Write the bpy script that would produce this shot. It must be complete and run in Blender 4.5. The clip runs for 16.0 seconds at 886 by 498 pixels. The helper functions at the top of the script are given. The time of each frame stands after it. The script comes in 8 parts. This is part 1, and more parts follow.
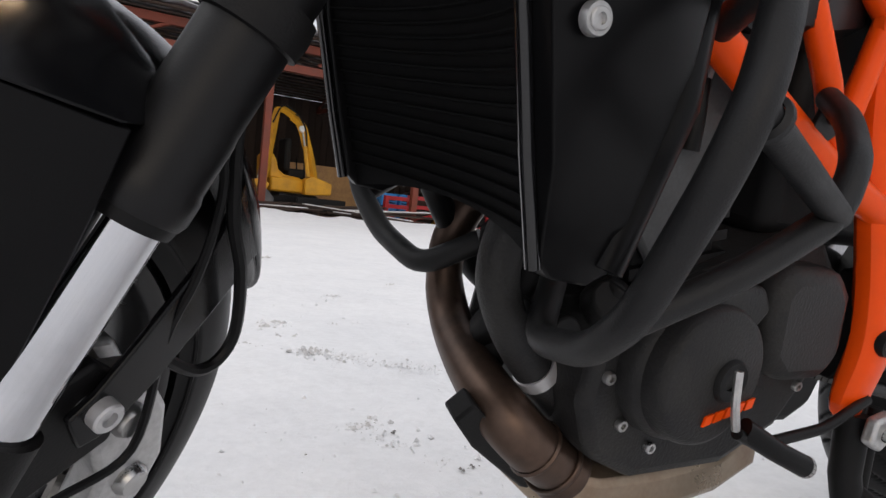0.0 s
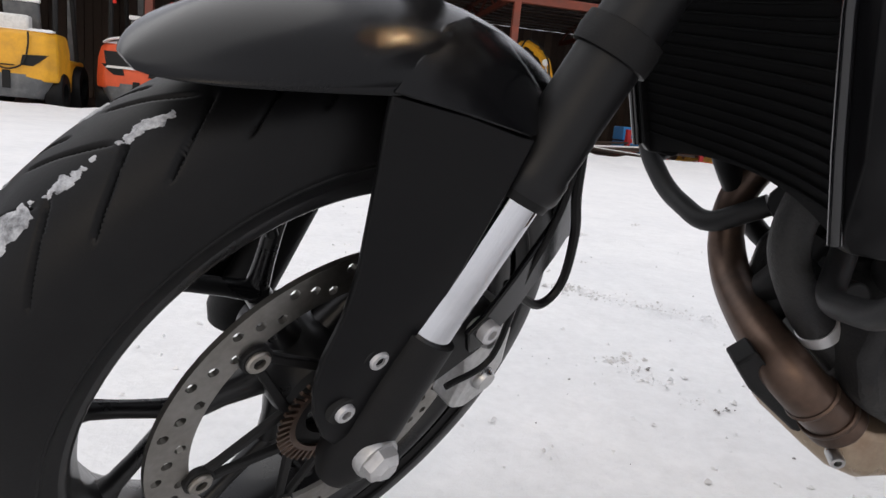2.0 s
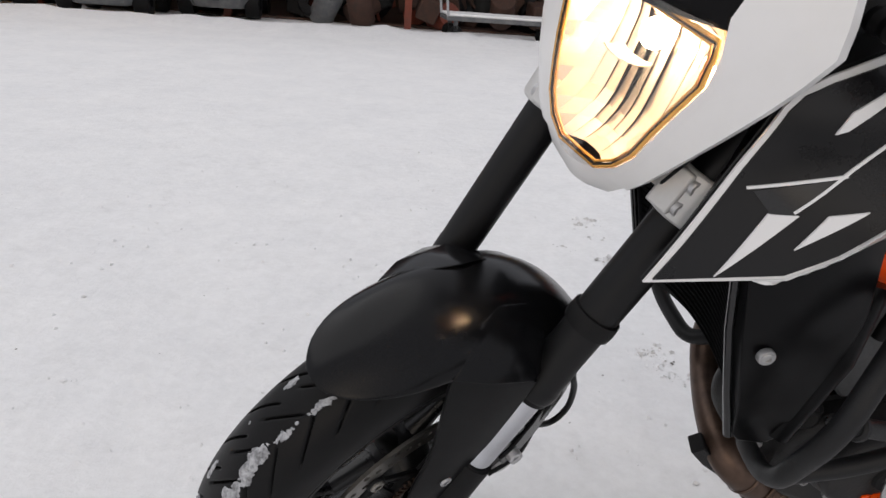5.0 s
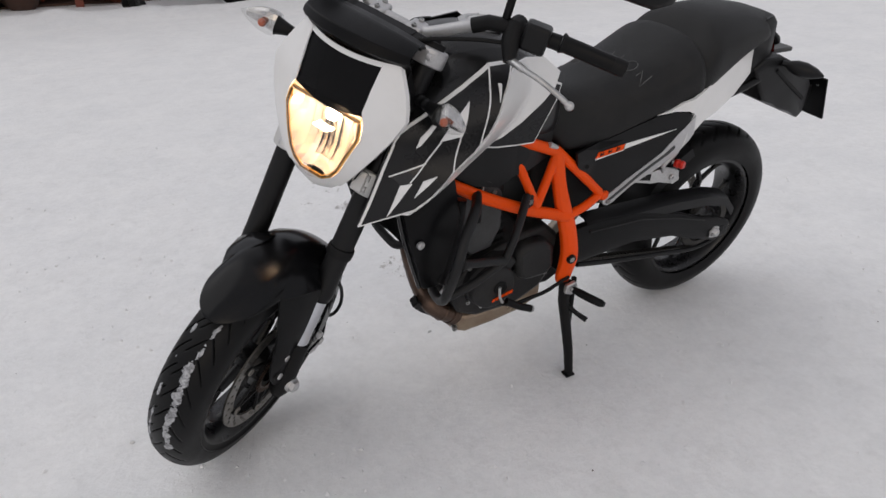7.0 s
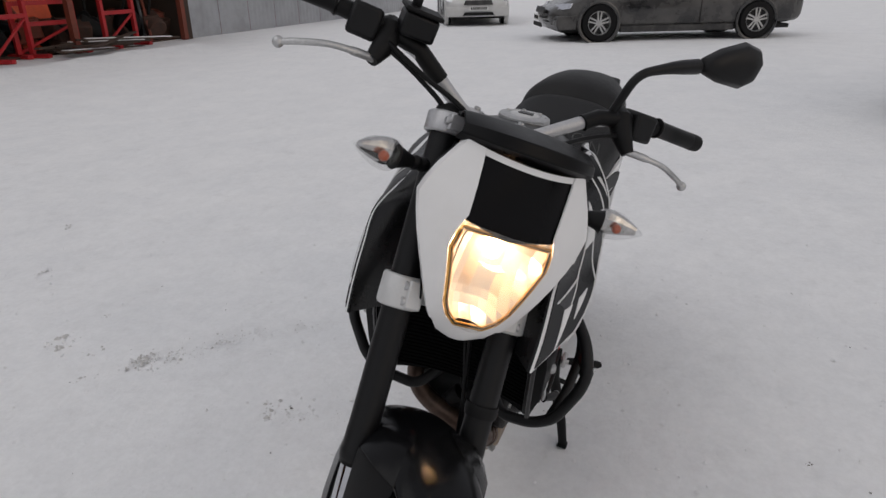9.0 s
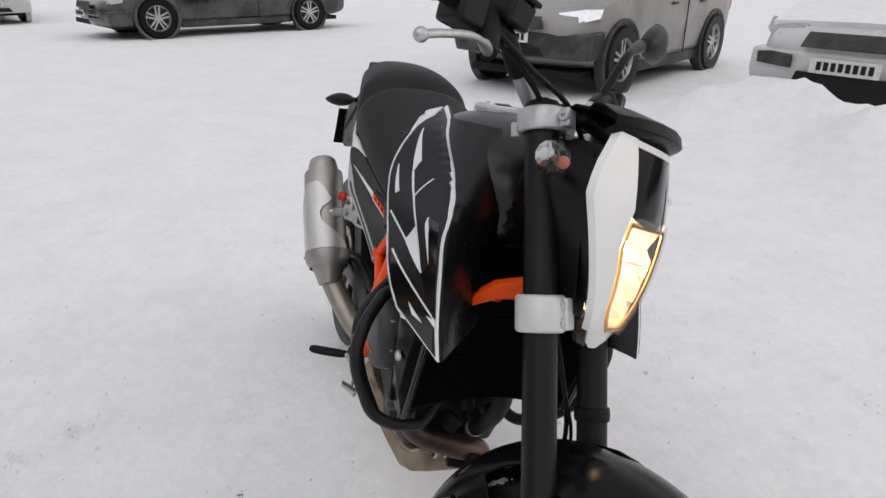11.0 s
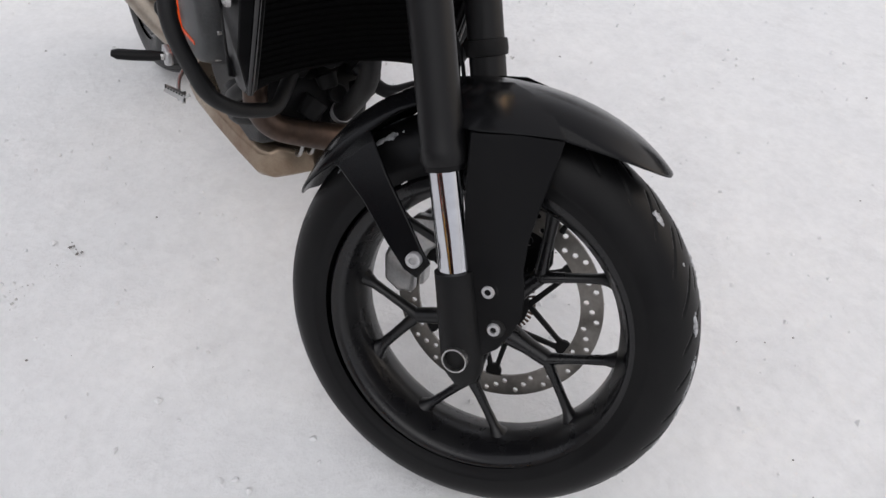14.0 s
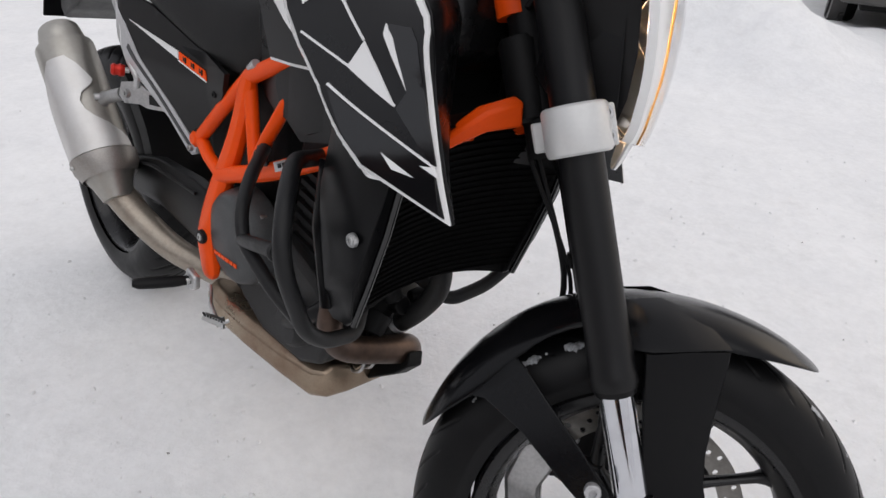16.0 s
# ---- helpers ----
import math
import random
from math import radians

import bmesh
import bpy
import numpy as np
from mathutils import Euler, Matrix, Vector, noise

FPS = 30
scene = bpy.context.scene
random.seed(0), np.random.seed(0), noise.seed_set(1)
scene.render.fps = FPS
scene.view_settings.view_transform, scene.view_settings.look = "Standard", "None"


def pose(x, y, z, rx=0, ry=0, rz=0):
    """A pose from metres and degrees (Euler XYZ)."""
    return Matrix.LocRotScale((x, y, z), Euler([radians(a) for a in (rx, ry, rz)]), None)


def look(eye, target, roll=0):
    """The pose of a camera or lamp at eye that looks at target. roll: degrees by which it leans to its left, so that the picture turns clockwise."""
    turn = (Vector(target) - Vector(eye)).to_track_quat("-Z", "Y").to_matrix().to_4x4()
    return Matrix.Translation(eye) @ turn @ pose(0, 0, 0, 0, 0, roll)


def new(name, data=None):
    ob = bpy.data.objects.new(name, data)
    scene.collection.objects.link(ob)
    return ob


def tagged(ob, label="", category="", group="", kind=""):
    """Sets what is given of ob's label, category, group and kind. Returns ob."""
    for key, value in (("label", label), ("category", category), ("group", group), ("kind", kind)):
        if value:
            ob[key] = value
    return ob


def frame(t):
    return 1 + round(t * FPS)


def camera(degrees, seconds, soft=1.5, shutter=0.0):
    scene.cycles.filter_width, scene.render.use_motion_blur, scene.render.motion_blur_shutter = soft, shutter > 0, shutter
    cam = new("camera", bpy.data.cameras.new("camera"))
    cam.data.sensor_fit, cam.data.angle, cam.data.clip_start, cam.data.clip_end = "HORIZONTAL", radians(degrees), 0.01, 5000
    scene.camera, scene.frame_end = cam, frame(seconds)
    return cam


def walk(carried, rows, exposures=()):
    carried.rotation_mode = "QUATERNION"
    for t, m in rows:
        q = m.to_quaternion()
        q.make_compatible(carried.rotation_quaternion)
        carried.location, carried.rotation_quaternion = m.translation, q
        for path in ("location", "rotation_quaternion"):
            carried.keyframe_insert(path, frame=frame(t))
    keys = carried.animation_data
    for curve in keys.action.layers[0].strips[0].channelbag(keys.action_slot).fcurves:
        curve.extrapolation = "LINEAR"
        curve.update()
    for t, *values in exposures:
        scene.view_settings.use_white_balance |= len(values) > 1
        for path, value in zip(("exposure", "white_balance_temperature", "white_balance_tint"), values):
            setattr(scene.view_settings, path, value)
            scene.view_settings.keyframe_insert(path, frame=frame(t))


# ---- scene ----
from mathutils.bvhtree import BVHTree

EXPOSURES = ((0.0, 0.52), (1.0, 0.60), (2.0, 0.68), (2.5, 0.54), (3.0, 0.40), (3.2, 0.38), (5.5, 0.23), (6.0, 0.10), (7.5, 0.12), (8.5, 0.0), (9.0, -0.2), (9.3, -0.19), (11.2, 0.38), (12.5, 0.47), (14.5, 0.48), (16.0, 0.46))
LEAN, STEER, HEAD, TRAIL = 8.85, 37.32, 64.68, 0.0894

cam = camera(67.39, 16.0)
walk(cam, [(r[0], pose(*r[1:])) for r in (
    (0, 0.1354, -0.5756, 0.4859, 86.16, -5.87, -29.96),
    (0.5, 0.0939, -0.5836, 0.4979, 86.76, -5.31, -27.35),
    (1, 0.0594, -0.5993, 0.5073, 84.75, -5.67, -20.62),
    (1.5, 0.0488, -0.6361, 0.5138, 81.6, -5.8, -14.33),
    (2, 0.0222, -0.6661, 0.5181, 78.43, -5.55, -9.88),
    (2.5, -0.022, -0.6894, 0.5081, 75.26, -5.47, -6.97),
    (3, -0.0284, -0.7047, 0.509, 73.39, -5.04, -3.43),
    (3.2, -0.0234, -0.7119, 0.5118, 72.75, -4.19, -2.26),
    (5.5, -0.0095, -1.0152, 1.0621, 65.06, -3.42, -4.91),
    (6, 0.0162, -1.2819, 1.149, 62.65, -0.69, -9.23),
    (6.5, -0.0217, -1.4574, 1.1956, 62.73, 1.47, -19.87),
    (7, -0.218, -1.4775, 1.2466, 63.27, 0.72, -29.26),
    (7.5, -0.3941, -1.3107, 1.2659, 64.11, 0.37, -33.97),
    (8, -0.5352, -1.0741, 1.2931, 64.52, 0.98, -40.76),
    (8.5, -0.6844, -0.8075, 1.3197, 66.1, 0.22, -57.78),
    (9, -0.7303, -0.5197, 1.308, 67.55, 1.06, -68.42),
    (9.2, -0.7309, -0.4084, 1.3172, 67.35, 2.1, -73.64),
    (11.3, -0.5867, 0.3842, 1.2806, 65.86, -1.11, -112.07),
    (11.5, -0.5693, 0.4189, 1.272, 64.71, -1.44, -116),
    (12, -0.5251, 0.4436, 1.23, 61.17, -1.53, -119.79),
    (12.5, -0.5141, 0.439, 1.1508, 56.16, -1.46, -122.23),
    (13, -0.5014, 0.395, 1.0714, 50.98, -1.64, -123.26),
    (13.5, -0.4973, 0.3436, 1.0273, 47.44, -1.07, -122.26),
    (14, -0.4859, 0.3137, 1.0181, 46.33, -0.77, -121.65),
    (14.5, -0.4612, 0.3016, 1.0071, 45.89, -1.63, -119.01),
    (15, -0.4132, 0.3381, 1.0184, 49.88, -2.61, -121.61),
    (15.5, -0.3283, 0.4607, 1.052, 55.31, -1.93, -128.93),
    (16, -0.221, 0.529, 1.075, 59.33, -1.56, -133.45),
)], EXPOSURES)

# ---- daylight: an overcast winter sky ----
world = bpy.data.worlds.new("overcast_sky")
scene.world = world
world.use_nodes = True
wn, wl = world.node_tree.nodes, world.node_tree.links
wn.clear()
w_out = wn.new("ShaderNodeOutputWorld")
w_bg = wn.new("ShaderNodeBackground")
w_mix = wn.new("ShaderNodeMix")
w_mix.data_type = "RGBA"
w_mix.inputs[0].default_value = 0.8
w_sky = wn.new("ShaderNodeTexSky")
w_sky.sky_type = "NISHITA"
w_sky.sun_disc = False
w_sky.sun_elevation, w_sky.sun_rotation = radians(28), radians(200)
w_sky.air_density, w_sky.dust_density = 1.0, 5.0
wl.new(w_sky.outputs[0], w_mix.inputs[6])
w_mix.inputs[7].default_value = (7.12, 7.05, 7.42, 1)
wl.new(w_mix.outputs[2], w_bg.inputs[0])
w_bg.inputs[1].default_value = 0.085
wl.new(w_bg.outputs[0], w_out.inputs[0])

sun = new("sun", bpy.data.lights.new("sun", "SUN"))
sun.data.energy, sun.data.angle, sun.data.color = 0.5, radians(60), (1.0, 0.98, 0.95)
sun.matrix_world = look((-7, 6, 14), (0, 0, 0))

# ---- materials ----
def principled(name, color, rough=0.5, metal=0.0, coat=0.0, grain=0.0, grain_scale=200.0, stain=0.0, stain_scale=6.0, stain_color=None, bump=0.0, rough_var=0.0, spec=0.4, each=0.0, coord="Object"):
    """Painted, cast or moulded surface with grain, stains and fine relief."""
    m = bpy.data.materials.new(name)
    m.use_nodes = True
    n, l = m.node_tree.nodes, m.node_tree.links
    b = n["Principled BSDF"]
    b.inputs["Roughness"].default_value, b.inputs["Metallic"].default_value = rough, metal
    b.inputs["Coat Weight"].default_value, b.inputs["Coat Roughness"].default_value = coat, 0.08
    b.inputs["Specular IOR Level"].default_value = spec
    b.inputs["Base Color"].default_value = (*color, 1)
    tc = n.new("ShaderNodeTexCoord")
    col = None
    if grain or stain or bump or rough_var or each:
        rgb = n.new("ShaderNodeRGB")
        rgb.outputs[0].default_value = (*color, 1)
        col = rgb.outputs[0]
    if stain:
        t = n.new("ShaderNodeTexNoise")
        t.inputs["Scale"].default_value, t.inputs["Detail"].default_value, t.inputs["Roughness"].default_value = stain_scale, 6, 0.65
        l.new(tc.outputs[coord], t.inputs["Vector"])
        r = n.new("ShaderNodeMapRange")
        r.inputs[1].default_value, r.inputs[2].default_value = 0.42, 0.68
        r.inputs[4].default_value = stain
        l.new(t.outputs[0], r.inputs[0])
        x = n.new("ShaderNodeMix")
        x.data_type = "RGBA"
        l.new(r.outputs[0], x.inputs[0])
        l.new(col, x.inputs[6])
        x.inputs[7].default_value = (*(stain_color or [c * 0.4 for c in color]), 1)
        col = x.outputs[2]
        if rough_var:
            q = n.new("ShaderNodeMapRange")
            q.inputs[1].default_value, q.inputs[2].default_value = 0.3, 0.7
            q.inputs[3].default_value, q.inputs[4].default_value = max(0.02, rough - rough_var), min(1, rough + rough_var)
            l.new(t.outputs[0], q.inputs[0])
            l.new(q.outputs[0], b.inputs["Roughness"])
    if grain or bump:
        g = n.new("ShaderNodeTexNoise")
        g.inputs["Scale"].default_value, g.inputs["Detail"].default_value = grain_scale, 4
        l.new(tc.outputs[coord], g.inputs["Vector"])
        if grain:
            x = n.new("ShaderNodeMix")
            x.data_type, x.blend_type = "RGBA", "OVERLAY"
            x.inputs[0].default_value = grain
            l.new(col, x.inputs[6])
            l.new(g.outputs[0], x.inputs[7])
            col = x.outputs[2]
        if bump:
            u = n.new("ShaderNodeBump")
            u.inputs["Strength"].default_value, u.inputs["Distance"].default_value = bump, 0.002
            l.new(g.outputs[0], u.inputs["Height"])
            l.new(u.outputs[0], b.inputs["Normal"])
    if each:
        oi = n.new("ShaderNodeObjectInfo")
        h = n.new("ShaderNodeHueSaturation")
        r = n.new("ShaderNodeMapRange")
        r.inputs[3].default_value, r.inputs[4].default_value = 1 - each, 1 + each
        l.new(oi.outputs["Random"], r.inputs[0])
        l.new(r.outputs[0], h.inputs["Value"])
        l.new(col, h.inputs["Color"])
        col = h.outputs[0]
    if col:
        l.new(col, b.inputs["Base Color"])
    return m


M = dict(
    satin_black=principled("satin_black_plastic", spec=0.26, color=(0.0045, 0.0045, 0.0052), rough=0.42, grain=0.25, grain_scale=900, stain=0.35, stain_scale=9, stain_color=(0.009, 0.0088, 0.0085), bump=0.08, rough_var=0.1),
    fender_black=principled("fender_black", spec=0.19, color=(0.0045, 0.0046, 0.0054), rough=0.19, grain=0.2, grain_scale=700, stain=0.4, stain_scale=5, stain_color=(0.0075, 0.0075, 0.008), bump=0.03, rough_var=0.07),
    matt_black=principled("matt_black_powder", spec=0.2, color=(0.005, 0.005, 0.0055), rough=0.55, grain=0.3, grain_scale=600, stain=0.4, stain_scale=14, stain_color=(0.013, 0.0125, 0.012), bump=0.15),
    guard_black=principled("guard_powder_coat", spec=0.3, color=(0.007, 0.0072, 0.0082), rough=0.5, grain=0.3, grain_scale=700, stain=0.5, stain_scale=18, stain_color=(0.016, 0.0157, 0.0153), bump=0.2, rough_var=0.1),
    gloss_black=principled("gloss_black_paint", (0.005, 0.005, 0.006), 0.12, coat=0.4, stain=0.2, stain_scale=8, stain_color=(0.012, 0.012, 0.012)),
    rubber=principled("rubber", spec=0.16, color=(0.005, 0.005, 0.0055), rough=0.42, grain=0.3, grain_scale=500, stain=0.4, stain_scale=12, stain_color=(0.011, 0.0109, 0.0108), bump=0.05, rough_var=0.1),
    seat_vinyl=principled("seat_vinyl", spec=0.25, color=(0.010, 0.010, 0.0105), rough=0.5, grain=0.4, grain_scale=800, stain=0.5, stain_scale=8, stain_color=(0.022, 0.0215, 0.021), bump=0.35),
    orange=principled("orange_frame_paint", (0.84, 0.078, 0.003), 0.38, spec=0.18, stain=0.25, stain_scale=11, stain_color=(0.5, 0.07, 0.01), grain=0.08),
    white=principled("white_paint", (0.78, 0.78, 0.78), 0.25, coat=0.35, stain=0.25, stain_scale=7, stain_color=(0.62, 0.62, 0.6)),
    chrome=principled("hard_chrome", (0.60, 0.61, 0.64), 0.06, 1.0, stain=0.4, stain_scale=20, stain_color=(0.42, 0.42, 0.44), rough_var=0.05),
    steel=principled("bare_steel", (0.5, 0.5, 0.5), 0.35, 1.0, stain=0.5, stain_scale=25, stain_color=(0.25, 0.24, 0.22), grain=0.2, rough_var=0.12),
    alloy=principled("cast_alloy", (0.52, 0.52, 0.52), 0.42, 0.85, stain=0.5, stain_scale=15, stain_color=(0.3, 0.3, 0.3), grain=0.25, bump=0.15),
    silver=principled("silver_paint", (0.5, 0.5, 0.51), 0.36, 0.5, stain=0.4, stain_scale=15, stain_color=(0.36, 0.36, 0.37), grain=0.15, bump=0.1),
    engine=principled("engine_casting", spec=0.25, color=(0.012, 0.012, 0.013), rough=0.5, grain=0.4, grain_scale=350, stain=0.6, stain_scale=12, stain_color=(0.035, 0.034, 0.032), bump=0.4, rough_var=0.1),
    header=principled("burnt_steel", (0.10, 0.066, 0.050), 0.42, 0.75, stain=0.8, stain_scale=9, stain_color=(0.04, 0.032, 0.029), grain=0.3, grain_scale=90, rough_var=0.12),
    collector=principled("heat_tinted_steel", (0.34, 0.275, 0.205), 0.34, 0.85, stain=0.8, stain_scale=7, stain_color=(0.20, 0.125, 0.085), grain=0.12, grain_scale=220, rough_var=0.15),
    swing_black=principled("swing_black", spec=0.16, color=(0.0035, 0.0035, 0.004), rough=0.4, grain=0.3, grain_scale=600, stain=0.4, stain_scale=14, stain_color=(0.009, 0.0087, 0.0085), bump=0.15),
    clamp_silver=principled("clamp_silver", (0.60, 0.60, 0.595), 0.42, 0.25, stain=0.3, stain_scale=12, stain_color=(0.48, 0.48, 0.475), grain=0.06, bump=0.05),
    link_steel=principled("link_steel", (0.36, 0.32, 0.27), 0.42, 0.7, stain=0.7, stain_scale=8, stain_color=(0.22, 0.17, 0.13), grain=0.2, grain_scale=150),
    shield_steel=principled("shield_steel", (0.62, 0.61, 0.60), 0.45, 0.6, stain=0.5, stain_scale=6, stain_color=(0.50, 0.48, 0.45), grain=0.06, grain_scale=200, rough_var=0.08),
    tail_lens=principled("tail_lens", (0.05, 0.004, 0.004), 0.12, spec=0.5, stain=0.3, stain_scale=20, stain_color=(0.02, 0.004, 0.004)),
    muffler=principled("brushed_stainless", (0.40, 0.385, 0.355), 0.40, 0.8, stain=0.5, stain_scale=5, stain_color=(0.30, 0.28, 0.25), grain=0.08, grain_scale=120, rough_var=0.08),
    panel_black=principled("panel_black", spec=0.14, color=(0.0032, 0.0032, 0.0038), rough=0.35, grain=0.25, grain_scale=900, stain=0.35, stain_scale=9, stain_color=(0.006, 0.006, 0.006), bump=0.06, rough_var=0.1),
    radiator=principled("radiator_core", spec=0.03, color=(0.0035, 0.0035, 0.0037), rough=0.6, metal=0.0, grain=0.5, grain_scale=1500, bump=0.5),
    red=principled("red_anodised", (0.5, 0.02, 0.01), 0.3, 0.4, grain=0.1),
    amber=principled("amber_bulb", (0.42, 0.10, 0.045), 0.3),
    lamp_bowl=principled("lamp_bowl", (0.92, 0.86, 0.78), 0.26, 0.72),
    lens_back=principled("lens_back", (0.62, 0.61, 0.60), 0.14, 0.95, stain=0.6, stain_scale=60, stain_color=(0.25, 0.24, 0.23)),
    lens_gold=principled("lens_gold", (0.85, 0.45, 0.12), 0.2, 0.6),
    shroud_black=principled("shroud_black", spec=0.3, color=(0.008, 0.008, 0.009), rough=0.3, grain=0.2, grain_scale=700, stain=0.4, stain_scale=6, stain_color=(0.014, 0.014, 0.0145), bump=0.03, rough_var=0.12),
    disc_steel=principled("disc_steel", (0.26, 0.25, 0.235), 0.38, 1.0, stain=0.5, stain_scale=18, stain_color=(0.16, 0.145, 0.125), grain=0.2, rough_var=0.1),
    chalk=principled("chalk", (0.11, 0.11, 0.11), 0.8, grain=0.6, grain_scale=400),
    frost=principled("packed_frost", (0.42, 0.43, 0.45), 0.35, spec=0.5, grain=0.6, grain_scale=380, stain=0.95, stain_scale=110, stain_color=(0.07, 0.072, 0.077), bump=0.3),
    cover_grey=principled("cover_grey", (0.058, 0.060, 0.062), 0.45, spec=0.3, grain=0.3, grain_scale=300, stain=0.5, stain_scale=14, stain_color=(0.025, 0.025, 0.026), bump=0.15),
    wheel_black=principled("wheel_black_paint", spec=0.35, color=(0.006, 0.006, 0.007), rough=0.3, coat=0.1, stain=0.5, stain_scale=10, stain_color=(0.014, 0.0138, 0.0135), rough_var=0.12),
    bobbin_steel=principled("bobbin_steel", (0.30, 0.285, 0.26), 0.4, 0.9, stain=0.5, stain_scale=30, stain_color=(0.14, 0.12, 0.10)),
    band_steel=principled("band_steel", (0.36, 0.34, 0.32), 0.42, 0.75, stain=0.5, stain_scale=9, stain_color=(0.24, 0.21, 0.18), grain=0.2, grain_scale=300),
    tank_black=principled("tank_black_paint", spec=0.35, color=(0.006, 0.006, 0.0066), rough=0.3, coat=0.15, grain=0.15, grain_scale=700, stain=0.4, stain_scale=5, stain_color=(0.010, 0.010, 0.0105), rough_var=0.1),
    screen_black=principled("screen_black", spec=0.12, color=(0.004, 0.004, 0.0045), rough=0.14, stain=0.3, stain_scale=9, stain_color=(0.007, 0.006, 0.006)),
    chain_steel=principled("greasy_chain", (0.05, 0.047, 0.043), 0.5, 0.7, stain=0.7, stain_scale=25, stain_color=(0.015, 0.014, 0.013), grain=0.3),
    dark=principled("dark_void", (0.008, 0.008, 0.008), 0.8, grain=0.2),
)


def glass_material(name, color=(1, 1, 1), rough=0.02, ior=1.45):
    m = bpy.data.materials.new(name)
    m.use_nodes = True
    b = m.node_tree.nodes["Principled BSDF"]
    b.inputs["Base Color"].default_value = (*color, 1)
    b.inputs["Transmission Weight"].default_value = 1.0
    b.inputs["Roughness"].default_value, b.inputs["IOR"].default_value = rough, ior
    return m


def glow(name, color, strength):
    m = bpy.data.materials.new(name)
    m.use_nodes = True
    b = m.node_tree.nodes["Principled BSDF"]
    b.inputs["Base Color"].default_value = (*color, 1)
    b.inputs["Emission Color"].default_value = (*color, 1)
    b.inputs["Emission Strength"].default_value = strength
    return m


M["lens"] = glass_material("clear_lens")
M["bulb"] = glow("lit_bulb", (1.0, 0.70, 0.42), 120)


def clear_shell_material():
    """Thin clear plastic: lets the light straight through, with a weak gloss."""
    m = bpy.data.materials.new("clear_shell")
    m.use_nodes = True
    n, l = m.node_tree.nodes, m.node_tree.links
    n.clear()
    out, mix = n.new("ShaderNodeOutputMaterial"), n.new("ShaderNodeMixShader")
    clear, gloss = n.new("ShaderNodeBsdfTransparent"), n.new("ShaderNodeBsdfGlossy")
    clear.inputs["Color"].default_value = (0.95, 0.95, 0.95, 1)
    gloss.inputs["Roughness"].default_value = 0.06
    mix.inputs[0].default_value = 0.07
    l.new(clear.outputs[0], mix.inputs[1])
    l.new(gloss.outputs[0], mix.inputs[2])
    l.new(mix.outputs[0], out.inputs[0])
    return m


M["clear_shell"] = clear_shell_material()


